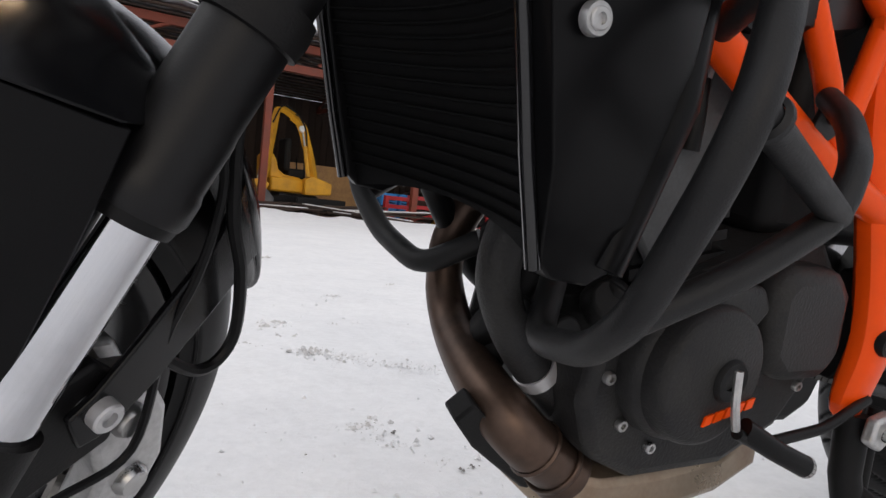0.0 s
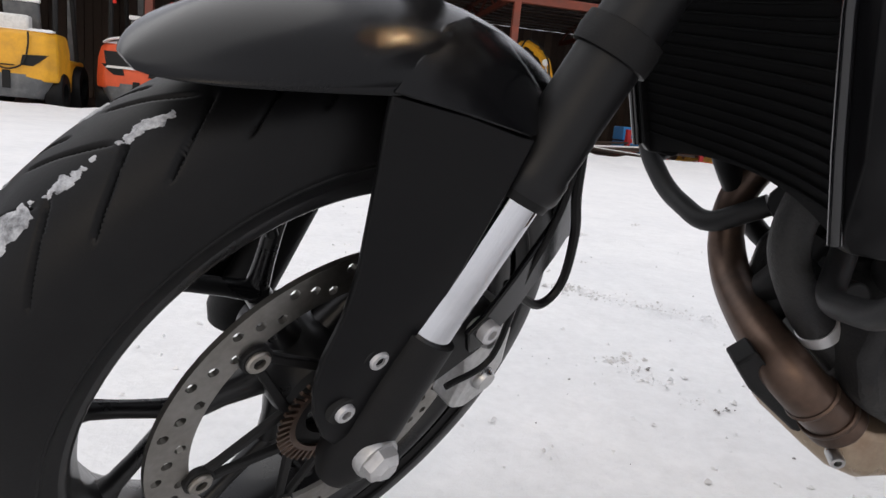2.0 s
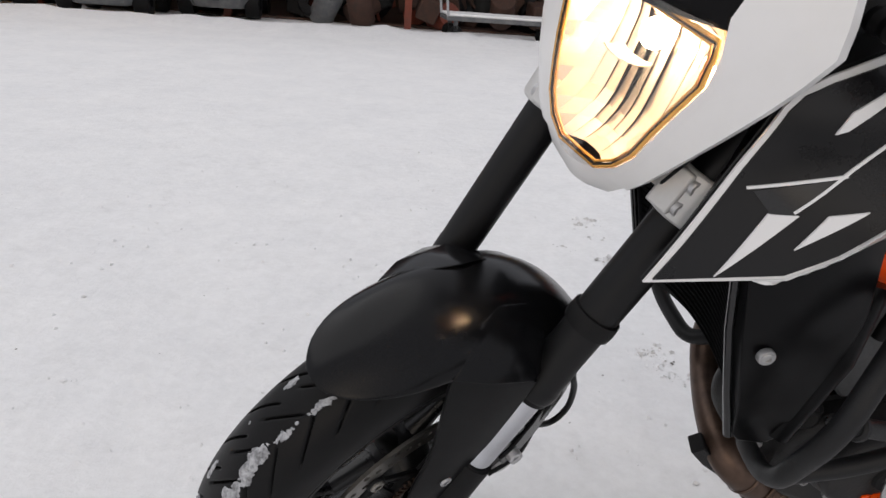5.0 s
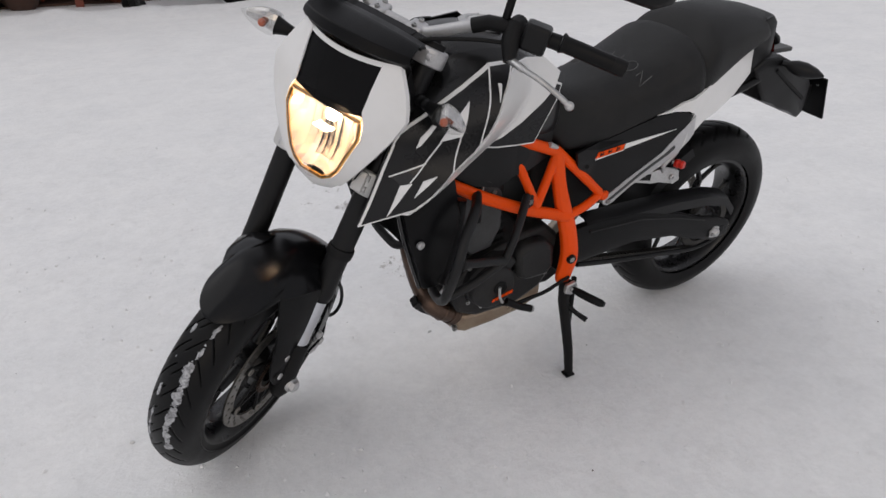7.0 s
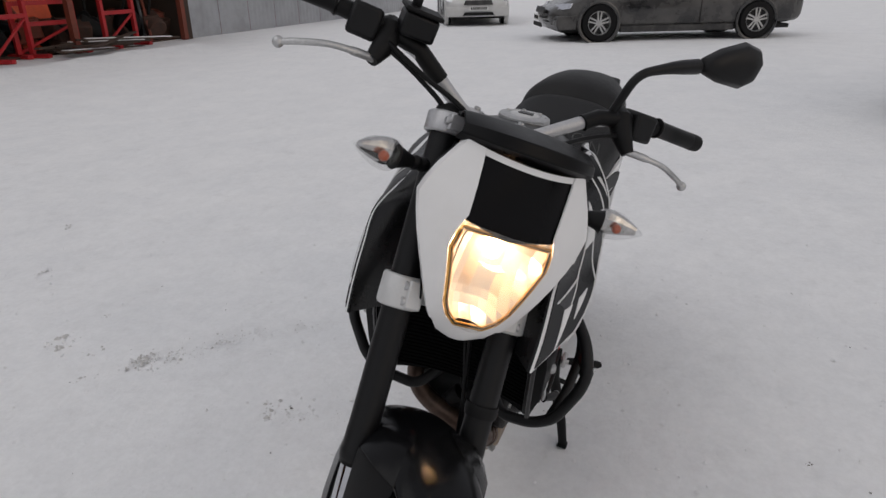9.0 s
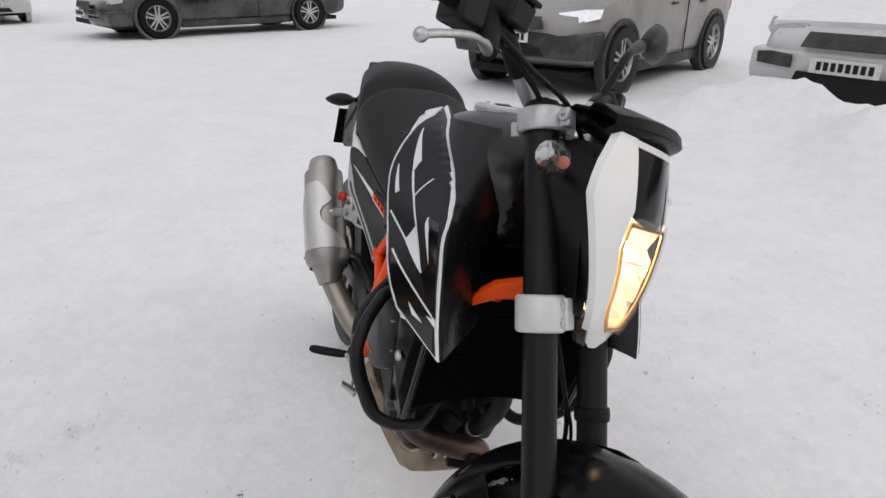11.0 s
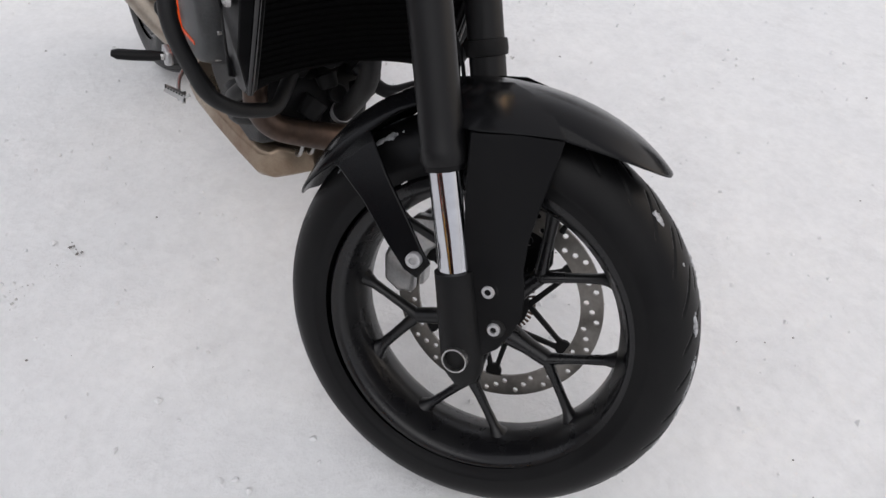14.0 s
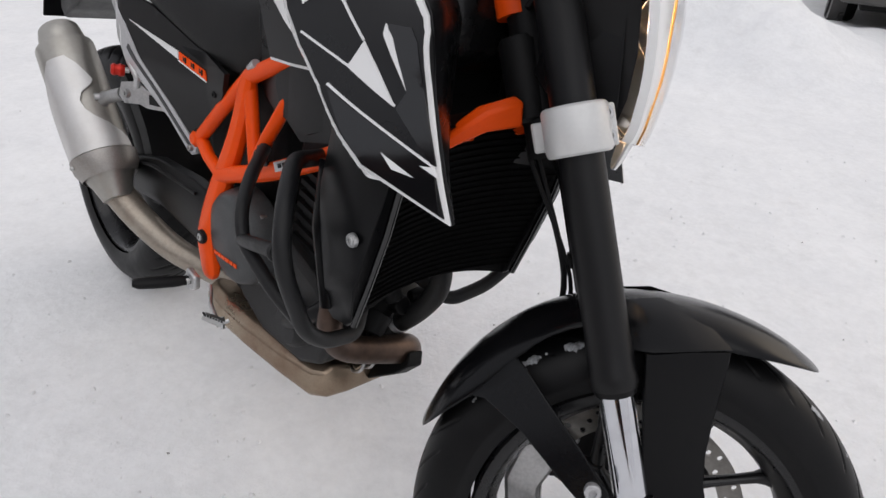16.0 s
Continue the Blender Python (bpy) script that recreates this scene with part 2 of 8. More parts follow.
def snow_material():
    m = bpy.data.materials.new("packed_snow")
    m.use_nodes = True
    n, l = m.node_tree.nodes, m.node_tree.links
    b = n["Principled BSDF"]
    b.inputs["Roughness"].default_value = 0.75
    b.inputs["Specular IOR Level"].default_value = 0.25
    tc = n.new("ShaderNodeTexCoord")
    big = n.new("ShaderNodeTexNoise")
    big.inputs["Scale"].default_value, big.inputs["Detail"].default_value, big.inputs["Roughness"].default_value = 2.2, 9, 0.62
    fine = n.new("ShaderNodeTexNoise")
    fine.inputs["Scale"].default_value, fine.inputs["Detail"].default_value, fine.inputs["Roughness"].default_value = 13, 7, 0.55
    dirt = n.new("ShaderNodeTexNoise")
    dirt.inputs["Scale"].default_value, dirt.inputs["Detail"].default_value, dirt.inputs["Roughness"].default_value = 5.5, 10, 0.75
    grit = n.new("ShaderNodeTexNoise")
    grit.inputs["Scale"].default_value, grit.inputs["Detail"].default_value, grit.inputs["Roughness"].default_value = 46, 8, 0.7
    for t in (big, fine, dirt, grit):
        l.new(tc.outputs["Object"], t.inputs["Vector"])
    ramp = n.new("ShaderNodeValToRGB")
    ramp.color_ramp.elements[0].position, ramp.color_ramp.elements[0].color = 0.30, (0.80, 0.804, 0.812, 1)
    ramp.color_ramp.elements[1].position, ramp.color_ramp.elements[1].color = 0.70, (0.87, 0.87, 0.87, 1)
    l.new(big.outputs[0], ramp.inputs[0])
    spots = n.new("ShaderNodeMapRange")
    spots.inputs[1].default_value, spots.inputs[2].default_value, spots.inputs[4].default_value = 0.54, 0.74, 0.28
    l.new(dirt.outputs[0], spots.inputs[0])
    mix = n.new("ShaderNodeMix")
    mix.data_type = "RGBA"
    l.new(spots.outputs[0], mix.inputs[0])
    l.new(ramp.outputs[0], mix.inputs[6])
    mix.inputs[7].default_value = (0.56, 0.555, 0.55, 1)
    # mottling that puts the shading of small snow relief into the colour
    relief_tone = n.new("ShaderNodeMapRange")
    relief_tone.inputs[1].default_value, relief_tone.inputs[2].default_value = 0.38, 0.60
    relief_tone.inputs[3].default_value, relief_tone.inputs[4].default_value = 0.95, 1.03
    blend = n.new("ShaderNodeMix")
    blend.inputs[0].default_value = 0.6
    l.new(fine.outputs[0], blend.inputs[2])
    l.new(grit.outputs[0], blend.inputs[3])
    l.new(blend.outputs[0], relief_tone.inputs[0])
    tone = n.new("ShaderNodeVectorMath")
    tone.operation = "SCALE"
    l.new(mix.outputs[2], tone.inputs[0])
    l.new(relief_tone.outputs[0], tone.inputs["Scale"])
    l.new(tone.outputs[0], b.inputs["Base Color"])
    bump = n.new("ShaderNodeBump")
    bump.inputs["Strength"].default_value, bump.inputs["Distance"].default_value = 0.56, 0.010
    add = n.new("ShaderNodeMath")
    l.new(fine.outputs[0], add.inputs[0])
    l.new(dirt.outputs[0], add.inputs[1])
    rough = n.new("ShaderNodeMath")
    rough.operation = "MULTIPLY_ADD"
    rough.inputs[1].default_value = 0.7
    l.new(grit.outputs[0], rough.inputs[0])
    l.new(add.outputs[0], rough.inputs[2])
    l.new(rough.outputs[0], bump.inputs["Height"])
    l.new(bump.outputs[0], b.inputs["Normal"])
    return m


M["snow"] = snow_material()
M["speck"] = principled("grit", (0.22, 0.21, 0.20), 0.9, grain=0.4)
M["grey_ice"] = principled("dirty_ice", (0.62, 0.61, 0.60), 0.6, grain=0.4, grain_scale=300, stain=0.6, stain_scale=40, stain_color=(0.42, 0.41, 0.395))

# ---- mesh helpers ----
def mesh_object(name, bm, material, angle=40):
    me = bpy.data.meshes.new(name)
    bmesh.ops.recalc_face_normals(bm, faces=bm.faces)
    bm.to_mesh(me)
    bm.free()
    for mat in material if isinstance(material, (list, tuple)) else [material]:
        me.materials.append(M[mat] if isinstance(mat, str) else mat)
    me.shade_smooth()
    me.set_sharp_from_angle(angle=radians(angle))
    return new(name, me)


def part(name, bm, material, parent, label="", bevel=0.0, subdiv=0, angle=40, at=None):
    """One mesh under a thing or under a part."""
    ob = mesh_object(name, bm, material, angle)
    ob.parent = parent
    if at is not None:
        ob.matrix_basis = at
    if bevel:
        b = ob.modifiers.new("bevel", "BEVEL")
        b.width, b.segments, b.limit_method, b.angle_limit = bevel, 2, "ANGLE", radians(35)
    if subdiv:
        s = ob.modifiers.new("smooth", "SUBSURF")
        s.levels = s.render_levels = subdiv
    return tagged(ob, label=label)


def empty(name, m=None):
    ob = new(name)
    ob.empty_display_size = 0.1
    if m is not None:
        ob.matrix_basis = m
    return ob


def smooth_path(pts, per=6):
    """Catmull-Rom through the points."""
    p = [Vector(v) for v in pts]
    q = [p[0] * 2 - p[1]] + p + [p[-1] * 2 - p[-2]]
    out = []
    for i in range(1, len(q) - 2):
        a, b, c, d = q[i - 1], q[i], q[i + 1], q[i + 2]
        for k in range(per):
            t = k / per
            out.append(0.5 * (2 * b + (c - a) * t + (2 * a - 5 * b + 4 * c - d) * t * t + (3 * b - a - 3 * c + d) * t ** 3))
    return out + [p[-1]]


def bent(pts, r=0.03, per=5):
    """A polyline whose corners are rounded, as a bent tube's are."""
    p = [Vector(v) for v in pts]
    out = [p[0]]
    for a, b, c in zip(p, p[1:], p[2:]):
        d = min(r, (a - b).length * 0.48, (c - b).length * 0.48)
        s, e = b + (a - b).normalized() * d, b + (c - b).normalized() * d
        for k in range(per + 1):
            t = k / per
            out.append(s * (1 - t) ** 2 + b * 2 * t * (1 - t) + e * t * t)
    return out + [p[-1]]


def tube_into(bm, pts, radius, seg=14, cap=True, flat=1.0):
    """Sweeps a ring along the points; radius may be a list."""
    p = [Vector(v) for v in pts]
    rs = radius if isinstance(radius, (list, tuple)) else [radius] * len(p)
    n = len(p)
    t0 = (p[1] - p[0]).normalized()
    up = Vector((0, 0, 1)) if abs(t0.z) < 0.9 else Vector((0, 1, 0))
    u = (up - t0 * up.dot(t0)).normalized()
    rings, last = [], t0
    for i in range(n):
        t = (p[min(i + 1, n - 1)] - p[max(i - 1, 0)]).normalized()
        u = last.rotation_difference(t) @ u
        u = (u - t * u.dot(t)).normalized()
        last, v = t, t.cross(u)
        rings.append([bm.verts.new(p[i] + (u * math.cos(a) * flat + v * math.sin(a)) * rs[i]) for a in (2 * math.pi * k / seg for k in range(seg))])
    for a, b in zip(rings, rings[1:]):
        for k in range(seg):
            bm.faces.new((a[k], a[(k + 1) % seg], b[(k + 1) % seg], b[k]))
    if cap:
        bm.faces.new(rings[0][::-1])
        bm.faces.new(rings[-1])
    return bm


def tube(pts, radius, seg=14, cap=True, flat=1.0):
    return tube_into(bmesh.new(), pts, radius, seg, cap, flat)


def rod_into(bm, a, b, ra, rb=None, seg=16):
    return tube_into(bm, (a, b), [ra, ra if rb is None else rb], seg)


def rod(a, b, ra, rb=None, seg=16):
    return rod_into(bmesh.new(), a, b, ra, rb, seg)


def lathe_into(bm, profile, centre=(0, 0, 0), axis=(0, 1, 0), seg=48, closed=False):
    """Turns (radius, along) pairs round an axis."""
    w = Vector(axis).normalized()
    u = w.orthogonal().normalized()
    v = w.cross(u)
    c = Vector(centre)
    rings = []
    for k in range(seg):
        a = 2 * math.pi * k / seg
        d = u * math.cos(a) + v * math.sin(a)
        rings.append([bm.verts.new(c + d * r + w * h) for r, h in profile])
    m = len(profile)
    for k in range(seg):
        a, b = rings[k], rings[(k + 1) % seg]
        for i in range(m if closed else m - 1):
            j = (i + 1) % m
            bm.faces.new((a[i], a[j], b[j], b[i]))
    return bm


def lathe(profile, centre=(0, 0, 0), axis=(0, 1, 0), seg=48, closed=False):
    return lathe_into(bmesh.new(), profile, centre, axis, seg, closed)


def loft_into(bm, rings, closed=True, caps=True):
    """Skins rings of equally many points."""
    vs = [[bm.verts.new(Vector(p)) for p in ring] for ring in rings]
    m = len(vs[0])
    for a, b in zip(vs, vs[1:]):
        for k in range(m if closed else m - 1):
            bm.faces.new((a[k], a[(k + 1) % m], b[(k + 1) % m], b[k]))
    if caps and closed:
        bm.faces.new(vs[0][::-1])
        bm.faces.new(vs[-1])
    return bm


def loft(rings, closed=True, caps=True):
    return loft_into(bmesh.new(), rings, closed, caps)


def plate_into(bm, outline, thick):
    """A plate: outline points in space, thickened by the vector thick."""
    d = Vector(thick)
    a = [bm.verts.new(Vector(p)) for p in outline]
    b = [bm.verts.new(Vector(p) + d) for p in outline]
    bm.faces.new(a[::-1])
    bm.faces.new(b)
    m = len(a)
    for k in range(m):
        bm.faces.new((a[k], a[(k + 1) % m], b[(k + 1) % m], b[k]))
    return bm


def plate(outline, thick):
    return plate_into(bmesh.new(), outline, thick)


def side_plate(xz, y, thick):
    """A plate in the side view: (x, z) pairs at y, thickened along y."""
    return plate([(x, y, z) for x, z in xz], (0, thick, 0))


def box_into(bm, lo, hi, m=None):
    r = bmesh.ops.create_cube(bm, size=1)
    lo, hi = Vector(lo), Vector(hi)
    for v in r["verts"]:
        v.co = (lo + hi) / 2 + Vector([a * b for a, b in zip(v.co, hi - lo)])
        if m is not None:
            v.co = m @ v.co
    return bm


def box(lo, hi, m=None):
    return box_into(bmesh.new(), lo, hi, m)


def shell(rows, thick):
    """A curved sheet through rows of points, with thickness: thick inwards along the sheet's normals."""
    g = [[Vector(p) for p in row] for row in rows]
    h, w = len(g), len(g[0])
    nrm = [[None] * w for _ in range(h)]
    for i in range(h):
        for j in range(w):
            a = g[min(i + 1, h - 1)][j] - g[max(i - 1, 0)][j]
            b = g[i][min(j + 1, w - 1)] - g[i][max(j - 1, 0)]
            c = a.cross(b)
            nrm[i][j] = c.normalized() if c.length > 1e-9 else Vector((0, 0, 1))
    bm = bmesh.new()
    top = [[bm.verts.new(p) for p in row] for row in g]
    low = [[bm.verts.new(g[i][j] - nrm[i][j] * thick) for j in range(w)] for i in range(h)]
    for i in range(h - 1):
        for j in range(w - 1):
            bm.faces.new((top[i][j], top[i][j + 1], top[i + 1][j + 1], top[i + 1][j]))
            bm.faces.new((low[i][j], low[i + 1][j], low[i + 1][j + 1], low[i][j + 1]))
    edge = [(i, 0) for i in range(h)] + [(h - 1, j) for j in range(1, w)] + [(i, w - 1) for i in range(h - 2, -1, -1)] + [(0, j) for j in range(w - 2, 0, -1)]
    for (i, j), (k, m) in zip(edge, edge[1:] + edge[:1]):
        bm.faces.new((top[i][j], top[k][m], low[k][m], low[i][j]))
    return bm


def ease(t):
    t = min(1.0, max(0.0, t))
    return t * t * (3 - 2 * t)


def along(table, z):
    """Values of a table at z, on a smooth curve through its rows."""
    z = min(max(z, table[0][0]), table[-1][0])
    i = 0
    while i < len(table) - 2 and z > table[i + 1][0]:
        i += 1
    a, b = table[i], table[i + 1]
    before, after = table[max(0, i - 1)], table[min(len(table) - 1, i + 2)]
    h = b[0] - a[0]
    t = (z - a[0]) / h
    out = []
    for k in range(1, len(a)):
        d = (b[k] - a[k]) / h
        m0 = d if before is a else ((a[k] - before[k]) / (a[0] - before[0]) + d) / 2
        m1 = d if after is b else ((after[k] - b[k]) / (after[0] - b[0]) + d) / 2
        out.append((2 * t ** 3 - 3 * t * t + 1) * a[k] + (t ** 3 - 2 * t * t + t) * h * m0 + (3 * t * t - 2 * t ** 3) * b[k] + (t ** 3 - t * t) * h * m1)
    return out


def crumb_into(bm, p, s, up, rnd, flat=0.55):
    """One angular crumb of snow or grit, pressed flat along up."""
    u = Vector(up).normalized()
    a = u.orthogonal().normalized()
    b = u.cross(a)
    t = rnd.uniform(0, 6.3)
    ring = []
    for k in range(5):
        q = t + 1.257 * k
        ring.append(bm.verts.new(p + (a * math.cos(q) + b * math.sin(q)) * s * rnd.uniform(0.6, 1.5) + u * s * rnd.uniform(-0.2, 0.2)))
    hi = bm.verts.new(p + u * s * flat * rnd.uniform(0.7, 1.4) + a * s * rnd.uniform(-0.4, 0.4))
    lo = bm.verts.new(p - u * s * 0.4)
    for k in range(5):
        bm.faces.new((ring[k], ring[(k + 1) % 5], hi))
        bm.faces.new((ring[(k + 1) % 5], ring[k], lo))

# ---- ground ----
def fbm(x, y, s, n=4):
    return noise.fractal(Vector((x * s, y * s, 3.7)), 1.0, 2.0, n)


TRACK = ((2.6, 0.20), (1.31, 0.83), (1.11, 1.09), (0.93, 1.21), (0.80, 1.33))
SMEAR = ((0.80, 0.45), (0.75, 0.57), (0.72, 0.69))


def build_ground():
    """One sheet, fine near the motorcycle and coarser to the horizon."""
    ticks = [0.0]
    step = 0.026
    while ticks[-1] < 900:
        ticks.append(ticks[-1] + step)
        if ticks[-1] > 1.9:
            step *= 1.07 if ticks[-1] < 14 else 1.2
    xs = [-t for t in ticks[:0:-1]] + ticks
    bm = bmesh.new()
    cx, cy = 0.6, 0.0
    grid = []
    for y in xs:
        row = []
        for x in xs:
            r = math.hypot(x, y)
            k = 1.0 if r < 3 else max(0.0, 1 - (r - 3) / 60)
            h = 0.012 * fbm(x + cx, y + cy, 0.8) * k + 0.0045 * fbm(x, y, 4.0) * (1 if r < 6 else 0)
            near = min(math.hypot(x + cx + 0.055, y - 0.02), math.hypot(x + cx - 1.48, y + 0.0), math.hypot(x + cx - 0.9, y + 0.23))
            h *= min(1, 0.25 + near * 1.2)
            X, Y = x + cx, y + cy
            bank = 0.50 * math.exp(-((Y + 3.75 - 0.10 * (X - 3.2)) / 0.55) ** 2) * math.exp(-((X - 2.85) / 1.95) ** 4)
            bank += 0.13 * math.exp(-((Y - 9.30) / 0.35) ** 2) * (1 if X < 11 else 0)
            bank += 0.12 * math.exp(-((Y + 5.0) / 0.5) ** 2) * math.exp(-((X - 1.2) / 0.8) ** 2)
            for (ax, ay), (bx, by) in zip(TRACK, TRACK[1:]):
                q = max(0, min(1, ((X - ax) * (bx - ax) + (Y - ay) * (by - ay)) / ((bx - ax) ** 2 + (by - ay) ** 2)))
                d = math.hypot(X - ax - q * (bx - ax), Y - ay - q * (by - ay))
                if d < 0.3:
                    h += 0.016 * noise.noise(Vector((X * 17, Y * 17, 1))) * math.exp(-(d / 0.09) ** 2) - 0.006 * math.exp(-(d / 0.06) ** 2)
            h += bank * (1 + 0.5 * fbm(X, Y, 1.6))
            row.append(bm.verts.new((X, Y, h - 0.004)))
        grid.append(row)
    for a, b in zip(grid, grid[1:]):
        for k in range(len(xs) - 1):
            bm.faces.new((a[k], a[k + 1], b[k + 1], b[k]))
    g = mesh_object("ground", bm, "snow", 60)
    return tagged(g, "trampled packed snow with tyre tracks and crumbs", "snow", kind="structure")



def build_crumbs():
    """Loose snow crumbs and specks of dirt, thicker along an old tyre track."""
    rnd = random.Random(11)
    snow, dirt = bmesh.new(), bmesh.new()

    def drop(bm, x, y, s):
        crumb_into(bm, Vector((x, y, 0.0072 * fbm(x, y, 0.8) - 0.002)), s, (0, 0, 1), rnd, 0.8)

    for _ in range(2200):
        a, r = rnd.uniform(0, 2 * math.pi), 0.2 + 2.6 * rnd.random() ** 0.8
        drop(snow, 0.5 + r * math.cos(a), r * math.sin(a), 0.0015 + 0.006 * rnd.random() ** 2)
    ice = bmesh.new()

    def strew(line, n, wide, small, large):
        line = [Vector(p) for p in line]
        for _ in range(n):
            i = rnd.randrange(len(line) - 1)
            t = rnd.random()
            p = line[i].lerp(line[i + 1], t)
            k = 0.35 + 0.65 * (i + t) / (len(line) - 1)
            patch = noise.noise(Vector((p.x * 14, p.y * 14, 2)))
            if patch < -0.25 + 0.5 * rnd.random():
                continue
            drop(ice if rnd.random() < 0.45 * k else snow, p.x + rnd.gauss(0, wide), p.y + rnd.gauss(0, wide), small + (large - small) * rnd.random() ** 2.5 * k)

    strew(TRACK[1:], 900, 0.026, 0.0015, 0.008)
    strew(TRACK, 500, 0.07, 0.001, 0.004)
    strew(SMEAR, 160, 0.016, 0.001, 0.006)
    # kicked-up lumps
    for cx, cy, n, big in ((0.81, 1.33, 40, 0.010), (0.83, 1.75, 30, 0.013), (0.79, 1.70, 16, 0.010), (0.65, 1.44, 8, 0.010), (0.81, 1.55, 9, 0.011), (0.75, 0.71, 14, 0.009), (1.05, 1.74, 18, 0.005), (0.72, 0.69, 16, 0.008), (1.37, 3.97, 40, 0.014), (1.31, 2.42, 24, 0.006), (1.82, 2.84, 24, 0.007)):
        for _ in range(n):
            x, y = cx + rnd.gauss(0, big * 2.6), cy + rnd.gauss(0, big * 2.0)
            drop(ice if rnd.random() < 0.6 else snow, x, y, 0.0015 + big * rnd.random() ** 2)
    for _ in range(150):
        a, r = rnd.uniform(0, 2 * math.pi), 0.2 + 2.6 * rnd.random() ** 0.7
        drop(dirt, 0.6 + r * math.cos(a), r * math.sin(a), 0.0008 + 0.0026 * rnd.random() ** 2)
    for cx, cy, n in ((0.85, 0.44, 4), (0.82, 0.43, 6), (0.77, 0.64, 5), (0.62, 1.45, 4), (0.99, -1.05, 4), (1.06, -0.91, 4)):
        for _ in range(n):
            drop(dirt, cx + rnd.gauss(0, 0.006), cy + rnd.gauss(0, 0.005), rnd.uniform(0.001, 0.0045))
    tagged(mesh_object("ice_crumbs", ice, M["grey_ice"]), "grey crumbs of dirty ice along a tyre track", "ice crumbs", kind="stuff")
    tagged(mesh_object("snow_crumbs", snow, "snow"), "loose crumbs of snow on the ground", "snow crumbs", kind="stuff")
    tagged(mesh_object("dirt_specks", dirt, M["speck"]), "dark specks of grit on the snow", "grit", kind="stuff")


build_ground()
build_crumbs()

# ---- the motorcycle: x runs from the front axle to the rear, y to its right, z up ----
BODY = pose(0, 0, 0, LEAN, 0, 0)
HA = radians(HEAD)
U = Vector((math.cos(HA), 0, math.sin(HA)))
TURN = Matrix.Translation((-TRAIL, 0, 0)) @ Matrix.Rotation(radians(STEER), 4, U) @ Matrix.Translation((TRAIL, 0, 0))
AXLE = Vector((0, 0, 0.30))
REAR = Vector((1.542, 0.022, 0.323))

bike = tagged(empty("motorcycle", BODY), "black, white and orange motorcycle on its side stand, headlight lit", "motorcycle")


def front(name, bm, material, label="", **k):
    """A part that turns with the handlebar."""
    return part(name, bm, material, bike, label, at=TURN, **k)


def body(name, bm, material, label="", **k):
    return part(name, bm, material, bike, label, **k)


def bolt(parent, centre, axis, r=0.008, h=0.006, name="bolt", mat="steel"):
    """A socket-head bolt."""
    w = Vector(axis).normalized()
    c = Vector(centre)
    bm = lathe([(0.0, h * 0.35), (r * 0.5, h * 0.35), (r * 0.5, h), (r * 0.88, h), (r, h * 0.8), (r, -0.004)], c, w, 18)
    return part(name, bm, mat, parent)


def tyre_bm(centre, r, width, rim, seg=600, pitches=0, across=34):
    """A tyre; with pitches, slim slanting grooves are sunk over the crown and in both shoulders."""
    c, w = Vector(centre), width / 2
    prof = [(rim - 0.002, -w * 0.91), (rim + 0.010, -w * 0.955)]
    for k in range(1, across):
        a = math.pi * k / across
        prof.append((rim + (r - rim) * (0.10 + 0.90 * math.sin(a) ** 0.68), -w * math.cos(a)))
    prof += [(rim + 0.010, w * 0.955), (rim - 0.002, w * 0.91)]
    seg = seg if pitches else 96
    bm, rings = bmesh.new(), []
    step = 2 * math.pi / max(1, pitches)
    cuts = []
    for q, y in prof:
        u, lines = y / w, []
        if pitches and -0.24 < u < 0.32:
            lines.append((0.30 * u, min(1, (u + 0.24) * 12, (0.32 - u) * 12)))
        if pitches and 0.26 < abs(u) < 0.80:
            v = abs(u) - 0.26
            lines.append((0.20 * v + 0.28 * v * v + step * (0.45 if y < 0 else 0.95), min(1, v * 12, (0.54 - v) * 12)))
        cuts.append(lines)
    for k in range(seg):
        a = 2 * math.pi * k / seg
        ring = []
        for (q, y), lines in zip(prof, cuts):
            cut = 0.0
            for lean, deep in lines:
                at = (a - lean) % step
                d = min(at, step - at) * q
                cut = max(cut, 0.0050 * deep * (1 - ease((d - 0.0013) / 0.0016)))
            ring.append(bm.verts.new(c + Vector((math.cos(a) * (q - cut), y, math.sin(a) * (q - cut)))))
        rings.append(ring)
    for k in range(seg):
        a, b = rings[k], rings[(k + 1) % seg]
        for i in range(len(prof) - 1):
            bm.faces.new((a[i], a[i + 1], b[i + 1], b[i]))
    return bm


